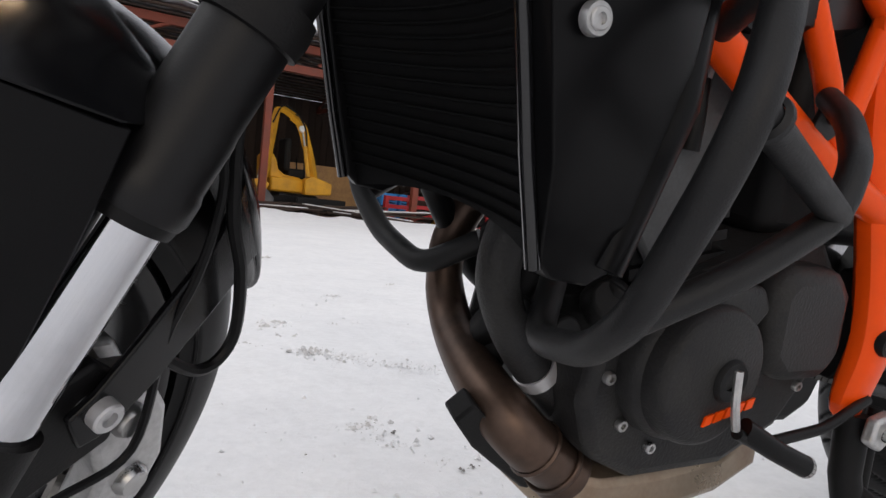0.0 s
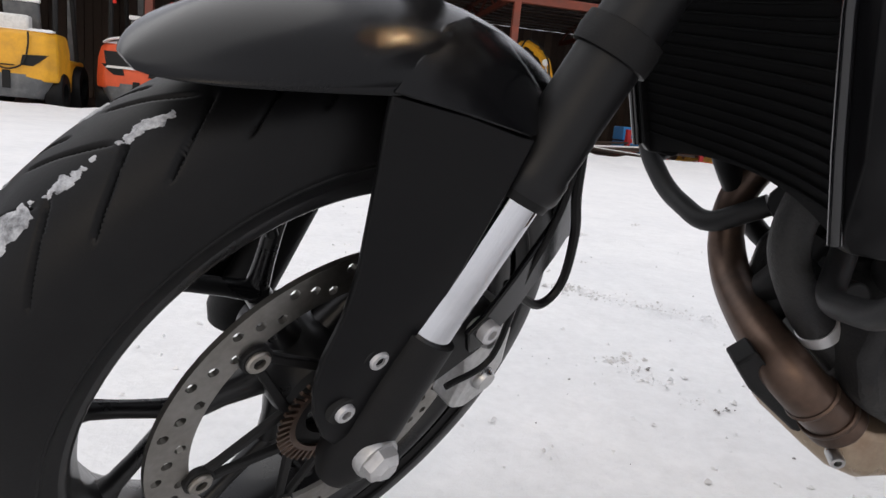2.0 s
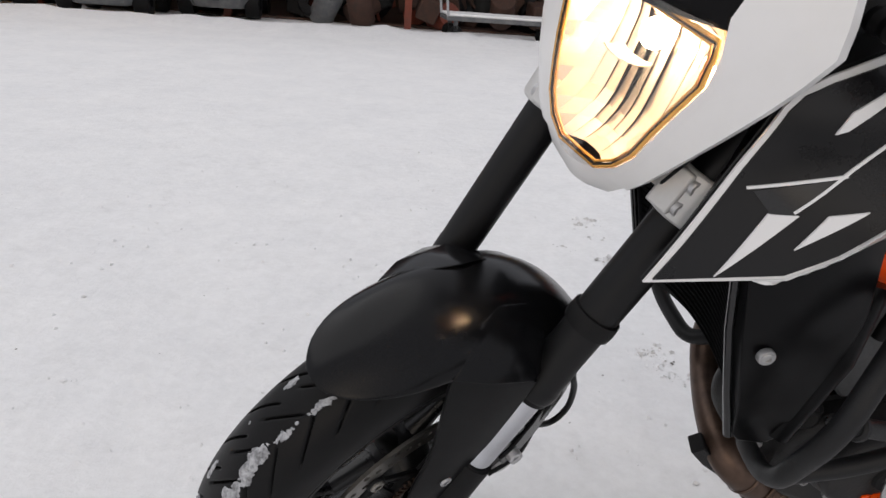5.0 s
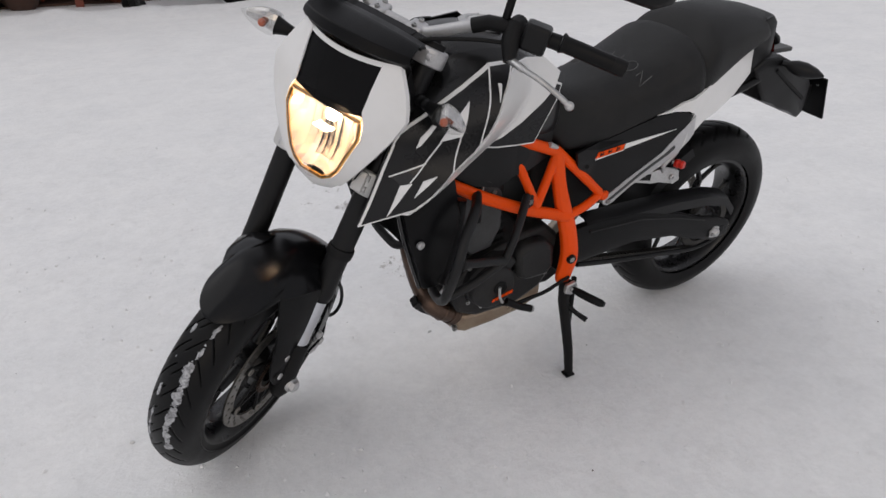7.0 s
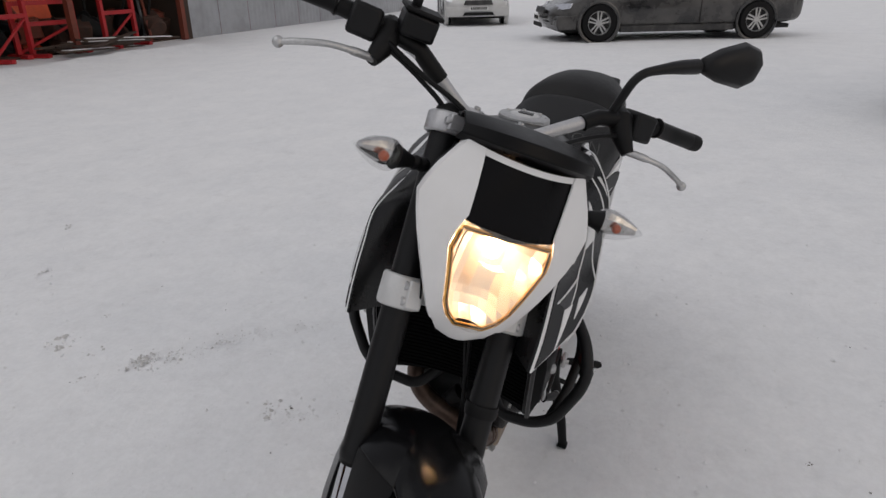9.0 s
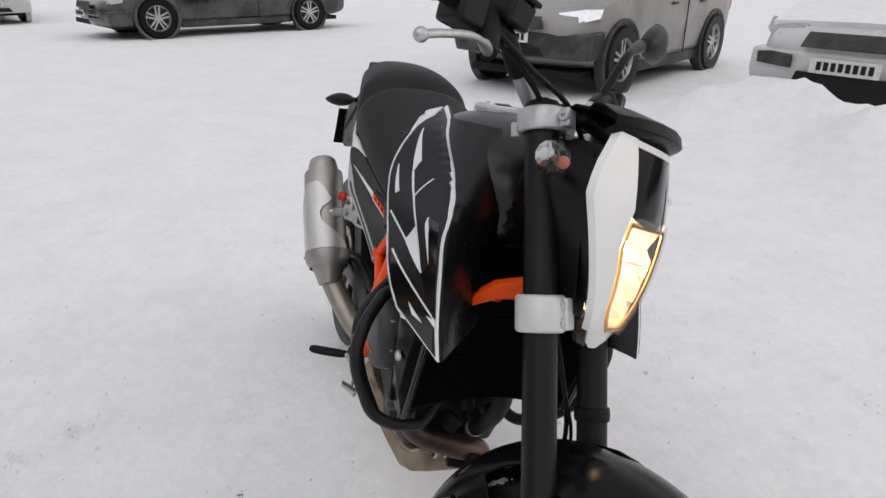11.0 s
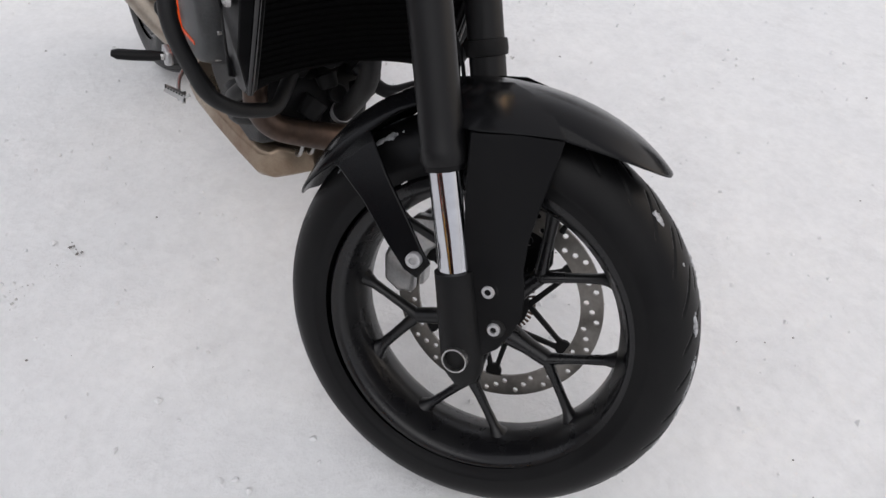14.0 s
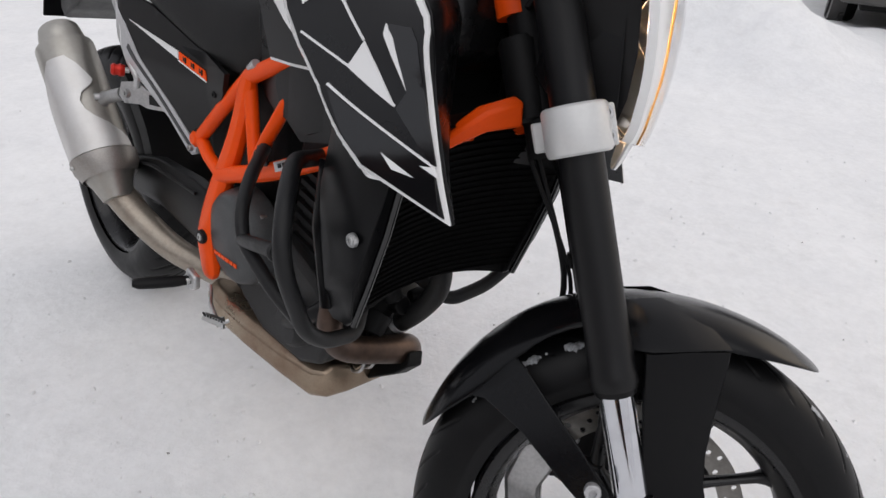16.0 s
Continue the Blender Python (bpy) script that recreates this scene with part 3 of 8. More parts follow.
def frost_skin(centre, r, w, rim, bands):
    """Pressed snow on a tread: ragged sheets, each band (from, to, middle line, half-width, cover) in degrees and metres."""
    c, bm = Vector(centre), bmesh.new()
    for a0, a1, line, half, cover in bands:
        na, ny = int(abs(a1 - a0) / 0.22), int(half * 5 / 0.0011)
        grid = []
        for i in range(na + 1):
            deg = a0 + (a1 - a0) * i / na
            a, row = radians(deg), []
            mid = along(line, deg)[0]
            for j in range(ny + 1):
                y = mid + half * 2.5 * (2 * j / ny - 1)
                s = a * r
                rag = 0.95 * noise.noise(Vector((s * 30, y * 30, half * 900))) + 0.55 * noise.noise(Vector((s * 75, y * 85, 2))) + 0.30 * noise.noise(Vector((s * 230, y * 230, 7)))
                m = math.exp(-((y - mid) / half) ** 2) - cover + 0.75 * rag
                m = min(m, 6.0 * min(i, na - i) / na)
                lump = abs(noise.noise(Vector((s * 150, y * 150, 3)))) + 0.6 * abs(noise.noise(Vector((s * 420, y * 420, 9))))
                u = max(-0.999, min(0.999, y / w))
                q = rim + (r - rim) * (0.10 + 0.90 * (1 - u * u) ** 0.34)
                h = -0.0004 if m <= 0.05 else min(0.0030, 0.0005 + 0.0030 * m) * (0.3 + 1.1 * lump)
                row.append((m, bm.verts.new(c + Vector((math.cos(a) * (q + h), y, math.sin(a) * (q + h))))))
            grid.append(row)
        for p, q in zip(grid, grid[1:]):
            for j in range(ny):
                if max(p[j][0], p[j + 1][0], q[j][0], q[j + 1][0]) > 0.05:
                    bm.faces.new((p[j][1], p[j + 1][1], q[j + 1][1], q[j][1]))
    bmesh.ops.delete(bm, geom=[v for v in bm.verts if not v.link_faces], context="VERTS")
    return bm


def brake_disc(parent, c, y, r_out, r_in, holes=60, name="brake_disc"):
    """A ring plate drilled in three staggered rows."""
    bm = bmesh.new()
    mid, half = (r_out + r_in) / 2, (r_out - r_in) / 2
    for k in range(holes):
        a0, a1 = 2 * math.pi * k / holes, 2 * math.pi * (k + 1) / holes
        rm, am = mid + half * (0.48, -0.50, 0.0)[k % 3], (a0 + a1) / 2
        edge = [(r_in, a0), (r_in, am), (r_in, a1), (r_in + half * 0.6, a1), (mid, a1), (r_out - half * 0.6, a1), (r_out, a1), (r_out, am), (r_out, a0), (r_out - half * 0.6, a0), (mid, a0), (r_in + half * 0.6, a0)]
        ev, hv = [], []
        for q, a in edge:
            d = Vector((q - rm, (a - am) * rm, 0)).normalized() * 0.0043
            ev.append(bm.verts.new((c[0] + q * math.cos(a), y, c[2] + q * math.sin(a))))
            q2, a2 = rm + d.x, am + d.y / rm
            hv.append(bm.verts.new((c[0] + q2 * math.cos(a2), y, c[2] + q2 * math.sin(a2))))
        for i in range(12):
            bm.faces.new((ev[i], ev[(i + 1) % 12], hv[(i + 1) % 12], hv[i]))
    bmesh.ops.remove_doubles(bm, verts=bm.verts, dist=0.0003)
    g = bmesh.ops.extrude_face_region(bm, geom=bm.faces[:])
    for v in g["geom"]:
        if isinstance(v, bmesh.types.BMVert):
            v.co.y += 0.005
    return part(name, bm, "disc_steel", parent, "drilled steel brake disc")


def wheel_rim(c, r, half, spokes, apex, hub_r, phase, name, turn):
    """Cast wheel: a barrel with lips, a hub and forked spokes."""
    bm = lathe([(r - 0.022, -half * 0.50), (r - 0.013, -half * 0.82), (r - 0.009, -half * 0.97), (r - 0.005, -half * 1.03), (r + 0.006, -half * 1.03), (r + 0.010, -half * 0.92), (r - 0.002, -half * 0.8), (r - 0.002, half * 0.8), (r + 0.010, half * 0.92), (r + 0.006, half * 1.03), (r - 0.005, half * 1.03), (r - 0.009, half * 0.97), (r - 0.013, half * 0.82), (r - 0.022, half * 0.50), (r - 0.025, 0)], c, (0, 1, 0), 120, closed=True)
    lathe_into(bm, [(0.012, -0.06), (hub_r * 0.7, -0.06), (hub_r * 0.8, -0.045), (hub_r, -0.03), (hub_r, 0.03), (hub_r * 0.8, 0.045), (hub_r * 0.7, 0.06), (0.012, 0.06)], c, (0, 1, 0), 40)
    rim = part(name, bm, "wheel_black", bike, "cast black alloy wheel with forked spokes", at=turn)
    C = Vector(c)
    for k in range(spokes):
        a = radians(phase) + 2 * math.pi * k / spokes
        out = Vector((math.cos(a), 0, math.sin(a)))
        ap = C + out * apex
        sb = bmesh.new()
        tube_into(sb, (C + out * hub_r * 0.8, C + out * (hub_r + apex) / 2, ap), [0.022, 0.015, 0.014], 12, flat=0.8)
        for d in (-1, 1):
            e = a + d * math.pi / spokes * 0.5
            end = C + Vector((math.cos(e), 0, math.sin(e))) * (r - 0.022)
            tube_into(sb, [ap.lerp(end, q) for q in (-0.05, 0.3, 0.6, 0.84, 0.94, 1.03)], [0.0115, 0.0088, 0.0082, 0.0092, 0.0125, 0.019], 12, flat=0.8)
        part("spoke", sb, "wheel_black", rim)
    return rim


def build_front_wheel():
    rim = wheel_rim(AXLE, 0.214, 0.052, 5, 0.105, 0.042, 117, "front_wheel", TURN)
    seat_at = AXLE + Vector((0.008, 0.001, 0))
    tyre = part("tyre", tyre_bm(seat_at, 0.297, 0.120, 0.222, 1400, 34, 110), "rubber", rim, "black road tyre with snow packed on its tread", angle=75)
    part("bead_line", lathe([(0.2315, -0.0590), (0.2335, -0.0602), (0.2355, -0.0590)], seat_at, (0, 1, 0), 120), "rubber", tyre)
    brake_disc(rim, AXLE, -0.0635, 0.160, 0.127)
    carrier = bmesh.new()
    lathe_into(carrier, [(0.03, -0.070), (0.046, -0.070), (0.05, -0.066), (0.05, -0.058), (0.03, -0.056)], AXLE, (0, 1, 0), 40, closed=True)
    part("disc_carrier", carrier, "matt_black", rim)
    o = AXLE + Vector((0, -0.067, 0))
    for k in range(6):
        a = math.pi * k / 3 + 0.2
        d, t = Vector((math.cos(a), 0, math.sin(a))), Vector((-math.sin(a), 0, math.cos(a)))
        arm = bmesh.new()
        for e in (-1, 1):
            plate_into(arm, [o + d * 0.040 + t * e * 0.030, o + d * 0.046 + t * e * 0.019, o + d * 0.114 + t * e * 0.001, o + d * 0.118 + t * e * 0.009, o + d * 0.105 + t * e * 0.011], (0, 0.006, 0))
        lathe_into(arm, [(0.0, -0.001), (0.0125, -0.001), (0.0125, 0.006), (0.0, 0.006)], o + d * 0.122, (0, 1, 0), 20)
        part("carrier_arm", arm, "matt_black", rim, bevel=0.0012)
        part("disc_bobbin", lathe([(0.0048, 0.000), (0.0048, 0.0035), (0.0085, 0.0035), (0.0098, 0.002), (0.0098, -0.004)], o + d * 0.122 + Vector((0, -0.001, 0)), (0, -1, 0), 20), "bobbin_steel", rim)
    ring = bmesh.new()
    o = AXLE + Vector((0, -0.074, 0))
    for k in range(48):
        a = 2 * math.pi * k / 48
        d, t = Vector((math.cos(a), 0, math.sin(a))), Vector((-math.sin(a), 0, math.cos(a)))
        plate_into(ring, [o + d * 0.046 + t * 0.0012, o + d * 0.058 + t * 0.0014, o + d * 0.058 - t * 0.0014, o + d * 0.046 - t * 0.0012], (0, 0.003, 0))
    lathe_into(ring, [(0.042, -0.074), (0.047, -0.074), (0.047, -0.071), (0.042, -0.071)], AXLE, (0, 1, 0), 48, closed=True)
    part("sensor_ring", ring, "header", rim, "toothed brown steel speed sensor ring")
    part("valve_stem", tube([AXLE + Vector((-0.055, -0.012, 0.187)), AXLE + Vector((-0.050, -0.016, 0.168)), AXLE + Vector((-0.049, -0.017, 0.160))], [0.004, 0.004, 0.005], 10), "rubber", rim)
    # pressed snow along one band of the tread, thin smears elsewhere
    main = ((128, -0.008), (134, -0.011), (142, -0.016), (150, -0.017), (156, -0.021), (166, -0.015), (174, -0.023), (190, -0.020), (205, -0.018))
    sn = frost_skin(seat_at, 0.297, 0.060, 0.222, ((134, 181, main, 0.0135, 0.74), (112, 134, ((112, -0.020), (134, -0.012)), 0.010, 1.12), (120, 215, ((120, 0.030), (215, 0.026)), 0.007, 1.08), (15, 75, ((15, 0.012), (75, 0.008)), 0.010, 1.0), (20, 75, ((20, 0.044), (75, 0.046)), 0.006, 0.96)))
    tagged(part("stuck_snow", sn, "frost", tyre, "clumps of snow stuck to the tread"), kind="stuff")
    return rim


FRONT_WHEEL = build_front_wheel()


def leg(s, d):
    """A point on a fork leg's middle line, d metres up from the axle."""
    return AXLE + Vector((0, s * 0.104, 0)) + U * d


FWD = Vector((-math.sin(HA), 0, math.cos(HA)))


def build_fork(s):
    outer = front("fork_leg", tube([leg(s, d) for d in (0.245, 0.250, 0.264, 0.268, 0.30, 0.305, 0.52, 0.86)], [0.0265, 0.0285, 0.0285, 0.0270, 0.0270, 0.0262, 0.0262, 0.0262], 40), "satin_black", "black upper fork tube with a chromed lower tube")
    if s < 0:
        part("fork_collar", lathe([(0.0258, -0.012), (0.0300, -0.011), (0.0312, 0.0), (0.0300, 0.011), (0.0258, 0.012)], leg(s, 0.368), U, 36), "matt_black", outer)
    part("dust_seal", lathe([(0.0205, -0.004), (0.0245, -0.004), (0.0255, 0.0), (0.0255, 0.006)], leg(s, 0.242), U, 36), "rubber", outer)
    part("lower_tube", rod(leg(s, 0.09), leg(s, 0.25), 0.0208, seg=48), "chrome", outer, "bright chromed fork tube")
    foot = tube([leg(s, d) for d in (-0.045, -0.03, 0.0, 0.04, 0.085, 0.11)], [0.016, 0.024, 0.029, 0.028, 0.0265, 0.0260], 24, flat=1.0)
    ft = part("fork_foot", foot, "matt_black", outer)
    c = AXLE + Vector((0, s * 0.104, 0))
    if s > 0:
        part("axle_end", lathe([(0.0125, 0.022), (0.0145, 0.022), (0.0145, 0.034), (0.0165, 0.034), (0.0168, 0.0)], c, (0, 1, 0), 36), "steel", ft, "hollow steel axle end")
        part("axle_bore", lathe([(0.0, 0.024), (0.0143, 0.024), (0.0143, 0.022)], c, (0, 1, 0), 24), "dark", ft)
    else:
        part("axle_nut", lathe([(0.0, 0.044), (0.0085, 0.044), (0.0115, 0.041), (0.0155, 0.039), (0.0168, 0.035), (0.0168, 0.0)], c, (0, -1, 0), 6), "silver", ft, "bare alloy axle nut")
        part("nut_flange", lathe([(0.0, 0.030), (0.0190, 0.030), (0.0200, 0.027), (0.0200, 0.0)], c, (0, -1, 0), 28), "alloy", ft)
    return outer


for side in (-1, 1):
    build_fork(side)


def fender_row(a, r, w, skirt):
    """Points across the mudguard at an angle round the axle, from one rim to the other; r is the crown's."""
    d = Vector((math.cos(radians(a)), 0, math.sin(radians(a))))
    half = ((0.22, 0.0006), (0.45, 0.003), (0.64, 0.0075), (0.80, 0.0145))
    out = [(0.0, 0.0)] + [(y, min(dr, skirt * (0.12, 0.25, 0.4, 0.6)[i])) for i, (y, dr) in enumerate(half)]
    edge = out[-1][1]
    out += [(0.92, edge + (skirt - edge) * 0.35), (0.985, edge + (skirt - edge) * 0.72), (1.0, skirt)]
    out = [(-y, dr) for y, dr in out[:0:-1]] + out
    return [AXLE + d * (r - dr) + Vector((0, y * w, 0)) for y, dr in out]


def build_fender():
    rows = [fender_row(a, r, w, k) for a, r, w, k in (
        (116.2, 0.3265, 0.012, 0.003), (115.0, 0.3275, 0.026, 0.006), (112.5, 0.329, 0.044, 0.010), (108, 0.3305, 0.060, 0.018), (103, 0.3315, 0.070, 0.026), (97, 0.332, 0.076, 0.034), (90, 0.333, 0.079, 0.040), (82, 0.334, 0.080, 0.043),
        (74, 0.336, 0.079, 0.036), (66, 0.339, 0.077, 0.026), (57, 0.340, 0.075, 0.022), (48, 0.339, 0.073, 0.028), (40, 0.337, 0.071, 0.038), (32, 0.334, 0.068, 0.040), (25, 0.331, 0.064, 0.030), (19, 0.328, 0.056, 0.018), (14, 0.326, 0.042, 0.009), (11, 0.325, 0.022, 0.004))]
    fender = front("front_fender", shell(rows, 0.004), "fender_black", "satin black front mudguard with side arms", subdiv=1, angle=60)
    for s in (-1, 1):
        low = [(-0.016, 0.0790, 0.598), (0.024, 0.1005, 0.591), (0.078, 0.1160, 0.576), (0.102, 0.1060, 0.569)]
        top = [(0.007, 0.0685, 0.613), (0.050, 0.0780, 0.615), (0.090, 0.0890, 0.605), (0.121, 0.0820, 0.589)]
        crown = [(0.045, 0.0450, 0.626), (0.075, 0.0350, 0.628), (0.110, 0.0380, 0.616), (0.138, 0.0400, 0.599)]
        keel = [(-0.010, 0.050, 0.590), (0.034, 0.055, 0.574), (0.090, 0.070, 0.558), (0.110, 0.070, 0.560)]
        wedge = loft([[(x, s * y, z) for x, y, z in (low[k], top[k], crown[k], keel[k])] for k in range(4)])
        part("fender_shoulder", wedge, "fender_black", fender, bevel=0.0015, angle=45)
        bm = bmesh.new()
        strips = ((0.5955, -0.015, 0.078, 0.0765, 0.1135), (0.572, -0.017, 0.085, 0.0790, 0.1160), (0.541, -0.018, 0.077, 0.082, 0.116), (0.505, -0.020, 0.067, 0.085, 0.115), (0.470, -0.023, 0.056, 0.089, 0.114), (0.435, -0.031, 0.046, 0.093, 0.112), (0.402, -0.046, 0.035, 0.097, 0.111), (0.378, -0.053, 0.022, 0.101, 0.110), (0.350, -0.050, 0.006, 0.103, 0.110), (0.322, -0.040, -0.002, 0.105, 0.110), (0.298, -0.022, 0.000, 0.106, 0.110))
        rings = []
        for z, xf, xr, yf, yr in strips:
            p, q, r = Vector((xf, s * yf, z)), Vector(((xf + xr) / 2, s * ((yf + yr) / 2 + 0.005), z)), Vector((xr, s * yr, z))
            if not rings:  # the top edge follows the crease of the shoulder
                q.z, r.z = 0.5885, 0.5735
            d = Vector((0.0015, -s * 0.006, 0))
            rings.append([p, q, r, r + d, q + d, p + d])
        loft_into(bm, rings)
        ar = part("fender_arm", bm, "panel_black", fender, bevel=0.002, angle=30)
        for p in ((-0.003, s * 0.1045, 0.394), (-0.028, s * 0.108, 0.3515)):
            # raised near-black disc, painted in for the shade of a sunk bolt seat
            part("bolt_recess", lathe([(0.0, 0.003), (0.0125, 0.003), (0.0135, 0.0), (0.0135, -0.004)], p, (0, s, 0), 24), "dark", ar)
            bolt(ar, p, (0, s, 0), 0.0085, 0.007, mat="silver")
        rear_arm = bmesh.new()
        strip = [((0.262, s * 0.066, 0.442), (0.224, s * 0.070, 0.510)), ((0.246, s * 0.082, 0.450), (0.208, s * 0.084, 0.504)), ((0.192, s * 0.104, 0.432), (0.172, s * 0.104, 0.478)), ((0.140, s * 0.118, 0.400), (0.122, s * 0.118, 0.440)), ((0.104, s * 0.124, 0.378), (0.090, s * 0.124, 0.412)), ((0.085, s * 0.124, 0.375), (0.075, s * 0.124, 0.400))]
        loft_into(rear_arm, [[p, q, Vector(q) - Vector((0, s * 0.006, 0)), Vector(p) - Vector((0, s * 0.006, 0))] for p, q in strip])
        ra = part("fender_stay", rear_arm, "fender_black", fender, bevel=0.0015, angle=25)
        bolt(ra, (0.095, s * 0.126, 0.399), (0, s, 0), 0.010, 0.007, mat="silver")
    return fender


build_fender()


def build_caliper():
    bm = bmesh.new()
    for y0, y1, out in ((-0.102, -0.070, 0.0), (-0.056, -0.034, 0.004)):
        ring = [(0.090, 0.372), (0.120, 0.392), (0.152, 0.384), (0.172, 0.350), (0.180, 0.300), (0.168, 0.262), (0.140, 0.252), (0.118, 0.262), (0.128, 0.300), (0.116, 0.338)]
        plate_into(bm, [(x + out, y0, z) for x, z in ring], (0, y1 - y0, 0))
    box_into(bm, (0.150, -0.074, 0.285), (0.178, -0.05, 0.345))
    cal = front("brake_caliper", bm, "alloy", "grey alloy brake caliper", bevel=0.005)
    for x, z in ((0.138, 0.355), (0.152, 0.292)):
        part("piston_cap", lathe([(0, 0.008), (0.010, 0.008), (0.013, 0.003), (0.013, -0.002)], (x, -0.102, z), (0, -1, 0), 24), "steel", cal)
    br = side_plate([(0.060, 0.410), (0.096, 0.425), (0.125, 0.398), (0.118, 0.355), (0.055, 0.330), (0.040, 0.352)], -0.112, 0.016)
    part("caliper_bracket", br, "matt_black", cal, bevel=0.003)
    bolt(cal, (0.096, -0.114, 0.393), (0, -1, 0), 0.010, 0.008, mat="silver")
    return cal


build_caliper()

for name, r, pts in (("brake_hose", 0.0045, [(0.124, -0.110, 0.427), (0.180, -0.112, 0.385), (0.207, -0.112, 0.402), (0.198, -0.110, 0.460), (0.178, -0.105, 0.515), (0.185, -0.085, 0.60), (0.25, -0.065, 0.72), (0.33, -0.05, 0.85)]), ("sensor_cable", 0.0032, [(0.085, -0.112, 0.322), (0.136, -0.114, 0.338), (0.143, -0.112, 0.425), (0.158, -0.110, 0.468), (0.168, -0.104, 0.520), (0.176, -0.085, 0.60), (0.28, -0.05, 0.75)])):
    front(name, tube(smooth_path(pts), r, 8), "rubber", "thin black hose down the fork")


def build_clamps():
    low = bmesh.new()
    for s in (-1, 1):
        lathe_into(low, [(0.0278, -0.028), (0.036, -0.028), (0.038, -0.022), (0.038, 0.022), (0.036, 0.028), (0.0278, 0.028)], leg(s, 0.545), U, 40, closed=True)
        o = leg(s, 0.545)
        m = Matrix.Translation(o) @ Matrix(((FWD.x, 0, U.x), (FWD.y, 1, U.y), (FWD.z, 0, U.z))).to_4x4()
        box_into(low, (0.010, -0.026 if s > 0 else -0.002, -0.024), (0.044, 0.002 if s > 0 else 0.026, 0.024), m)
    o = AXLE + U * 0.545 - FWD * 0.035
    m = Matrix.Translation(o) @ Matrix(((FWD.x, 0, U.x), (FWD.y, 1, U.y), (FWD.z, 0, U.z))).to_4x4()
    box_into(low, (-0.016, -0.064, -0.018), (0.03, 0.064, 0.018), m)
    clamp = front("lower_fork_clamp", low, "clamp_silver", "silver cast lower fork clamp", bevel=0.003)
    for s in (-1, 1):
        for d in (0.532, 0.558):
            p = leg(s, d) + FWD * 0.033 + Vector((0, -s * 0.010 + s * 0.010, 0))
            bolt(clamp, p + Vector((0, s * 0.0035, 0)), Vector((0, s, 0)) + FWD * 0.25, 0.0085, 0.006, mat="silver")
    top = bmesh.new()
    for s in (-1, 1):
        lathe_into(top, [(0.0278, -0.018), (0.037, -0.018), (0.038, -0.014), (0.038, 0.014), (0.036, 0.018), (0.0278, 0.018)], leg(s, 0.835), U, 40, closed=True)
        o = leg(s, 0.835)
        m = Matrix.Translation(o) @ Matrix(((FWD.x, 0, U.x), (FWD.y, 1, U.y), (FWD.z, 0, U.z))).to_4x4()
        box_into(top, (0.02, -0.014, -0.014), (0.050 if s > 0 else 0.038, 0.014, 0.014), m)
    o = AXLE + U * 0.835 - FWD * 0.035
    m = Matrix.Translation(o) @ Matrix(((FWD.x, 0, U.x), (FWD.y, 1, U.y), (FWD.z, 0, U.z))).to_4x4()
    box_into(top, (-0.03, -0.085, -0.012), (0.025, 0.085, 0.012), m)
    tc = front("upper_fork_clamp", top, "silver", "silver cast upper fork clamp", bevel=0.003)
    for s in (-1, 1):
        part("fork_cap", lathe([(0, 0.012), (0.012, 0.012), (0.014, 0.008), (0.025, 0.006), (0.027, 0.0)], leg(s, 0.858), U, 28), "matt_black", tc)
        bolt(tc, leg(s, 0.835) + FWD * (0.043 if s > 0 else 0.033) + Vector((0, s * 0.014, 0)), (0, s, 0), 0.0075, 0.006, mat="silver")
    front("steering_stem", rod(AXLE + U * 0.52 - FWD * 0.035, AXLE + U * 0.85 - FWD * 0.035, 0.026), "matt_black", "black steering stem")


build_clamps()


# ---- headlight ----
def mask_at(z):
    """Half width, middle x and sweep-back of the headlight mask at a height."""
    t = [(0.762, 0.018, 0.178, 0.004), (0.774, 0.045, 0.173, 0.008), (0.797, 0.064, 0.168, 0.010), (0.815, 0.076, 0.164, 0.012), (0.86, 0.100, 0.160, 0.020), (0.91, 0.125, 0.162, 0.030), (0.95, 0.142, 0.168, 0.038), (0.985, 0.152, 0.176, 0.046), (1.02, 0.140, 0.186, 0.046), (1.05, 0.122, 0.195, 0.042), (1.080, 0.104, 0.205, 0.037)]
    for a, b in zip(t, t[1:]):
        if a[0] <= z <= b[0]:
            k = (z - a[0]) / (b[0] - a[0])
            return [a[i] + (b[i] - a[i]) * k for i in (1, 2, 3)]
    return t[0][1:] if z < t[0][0] else t[-1][1:]


def mask_point(z, y, off=0.0):
    w, x0, sweep = mask_at(z)
    return (x0 - 0.009 + sweep * min(1.15, abs(y) / w) ** 2 - off, y, z)


def opening_at(z):
    """Half width of the screen and lamp opening."""
    t = [(0.797, 0.024), (0.815, 0.046), (0.838, 0.060), (0.87, 0.069), (0.93, 0.087), (0.957, 0.084), (0.985, 0.074), (1.03, 0.075), (1.080, 0.077)]
    for a, b in zip(t, t[1:]):
        if a[0] <= z <= b[0]:
            return a[1] + (b[1] - a[1]) * (z - a[0]) / (b[0] - a[0])
    return t[0][1] if z < t[0][0] else t[-1][1]


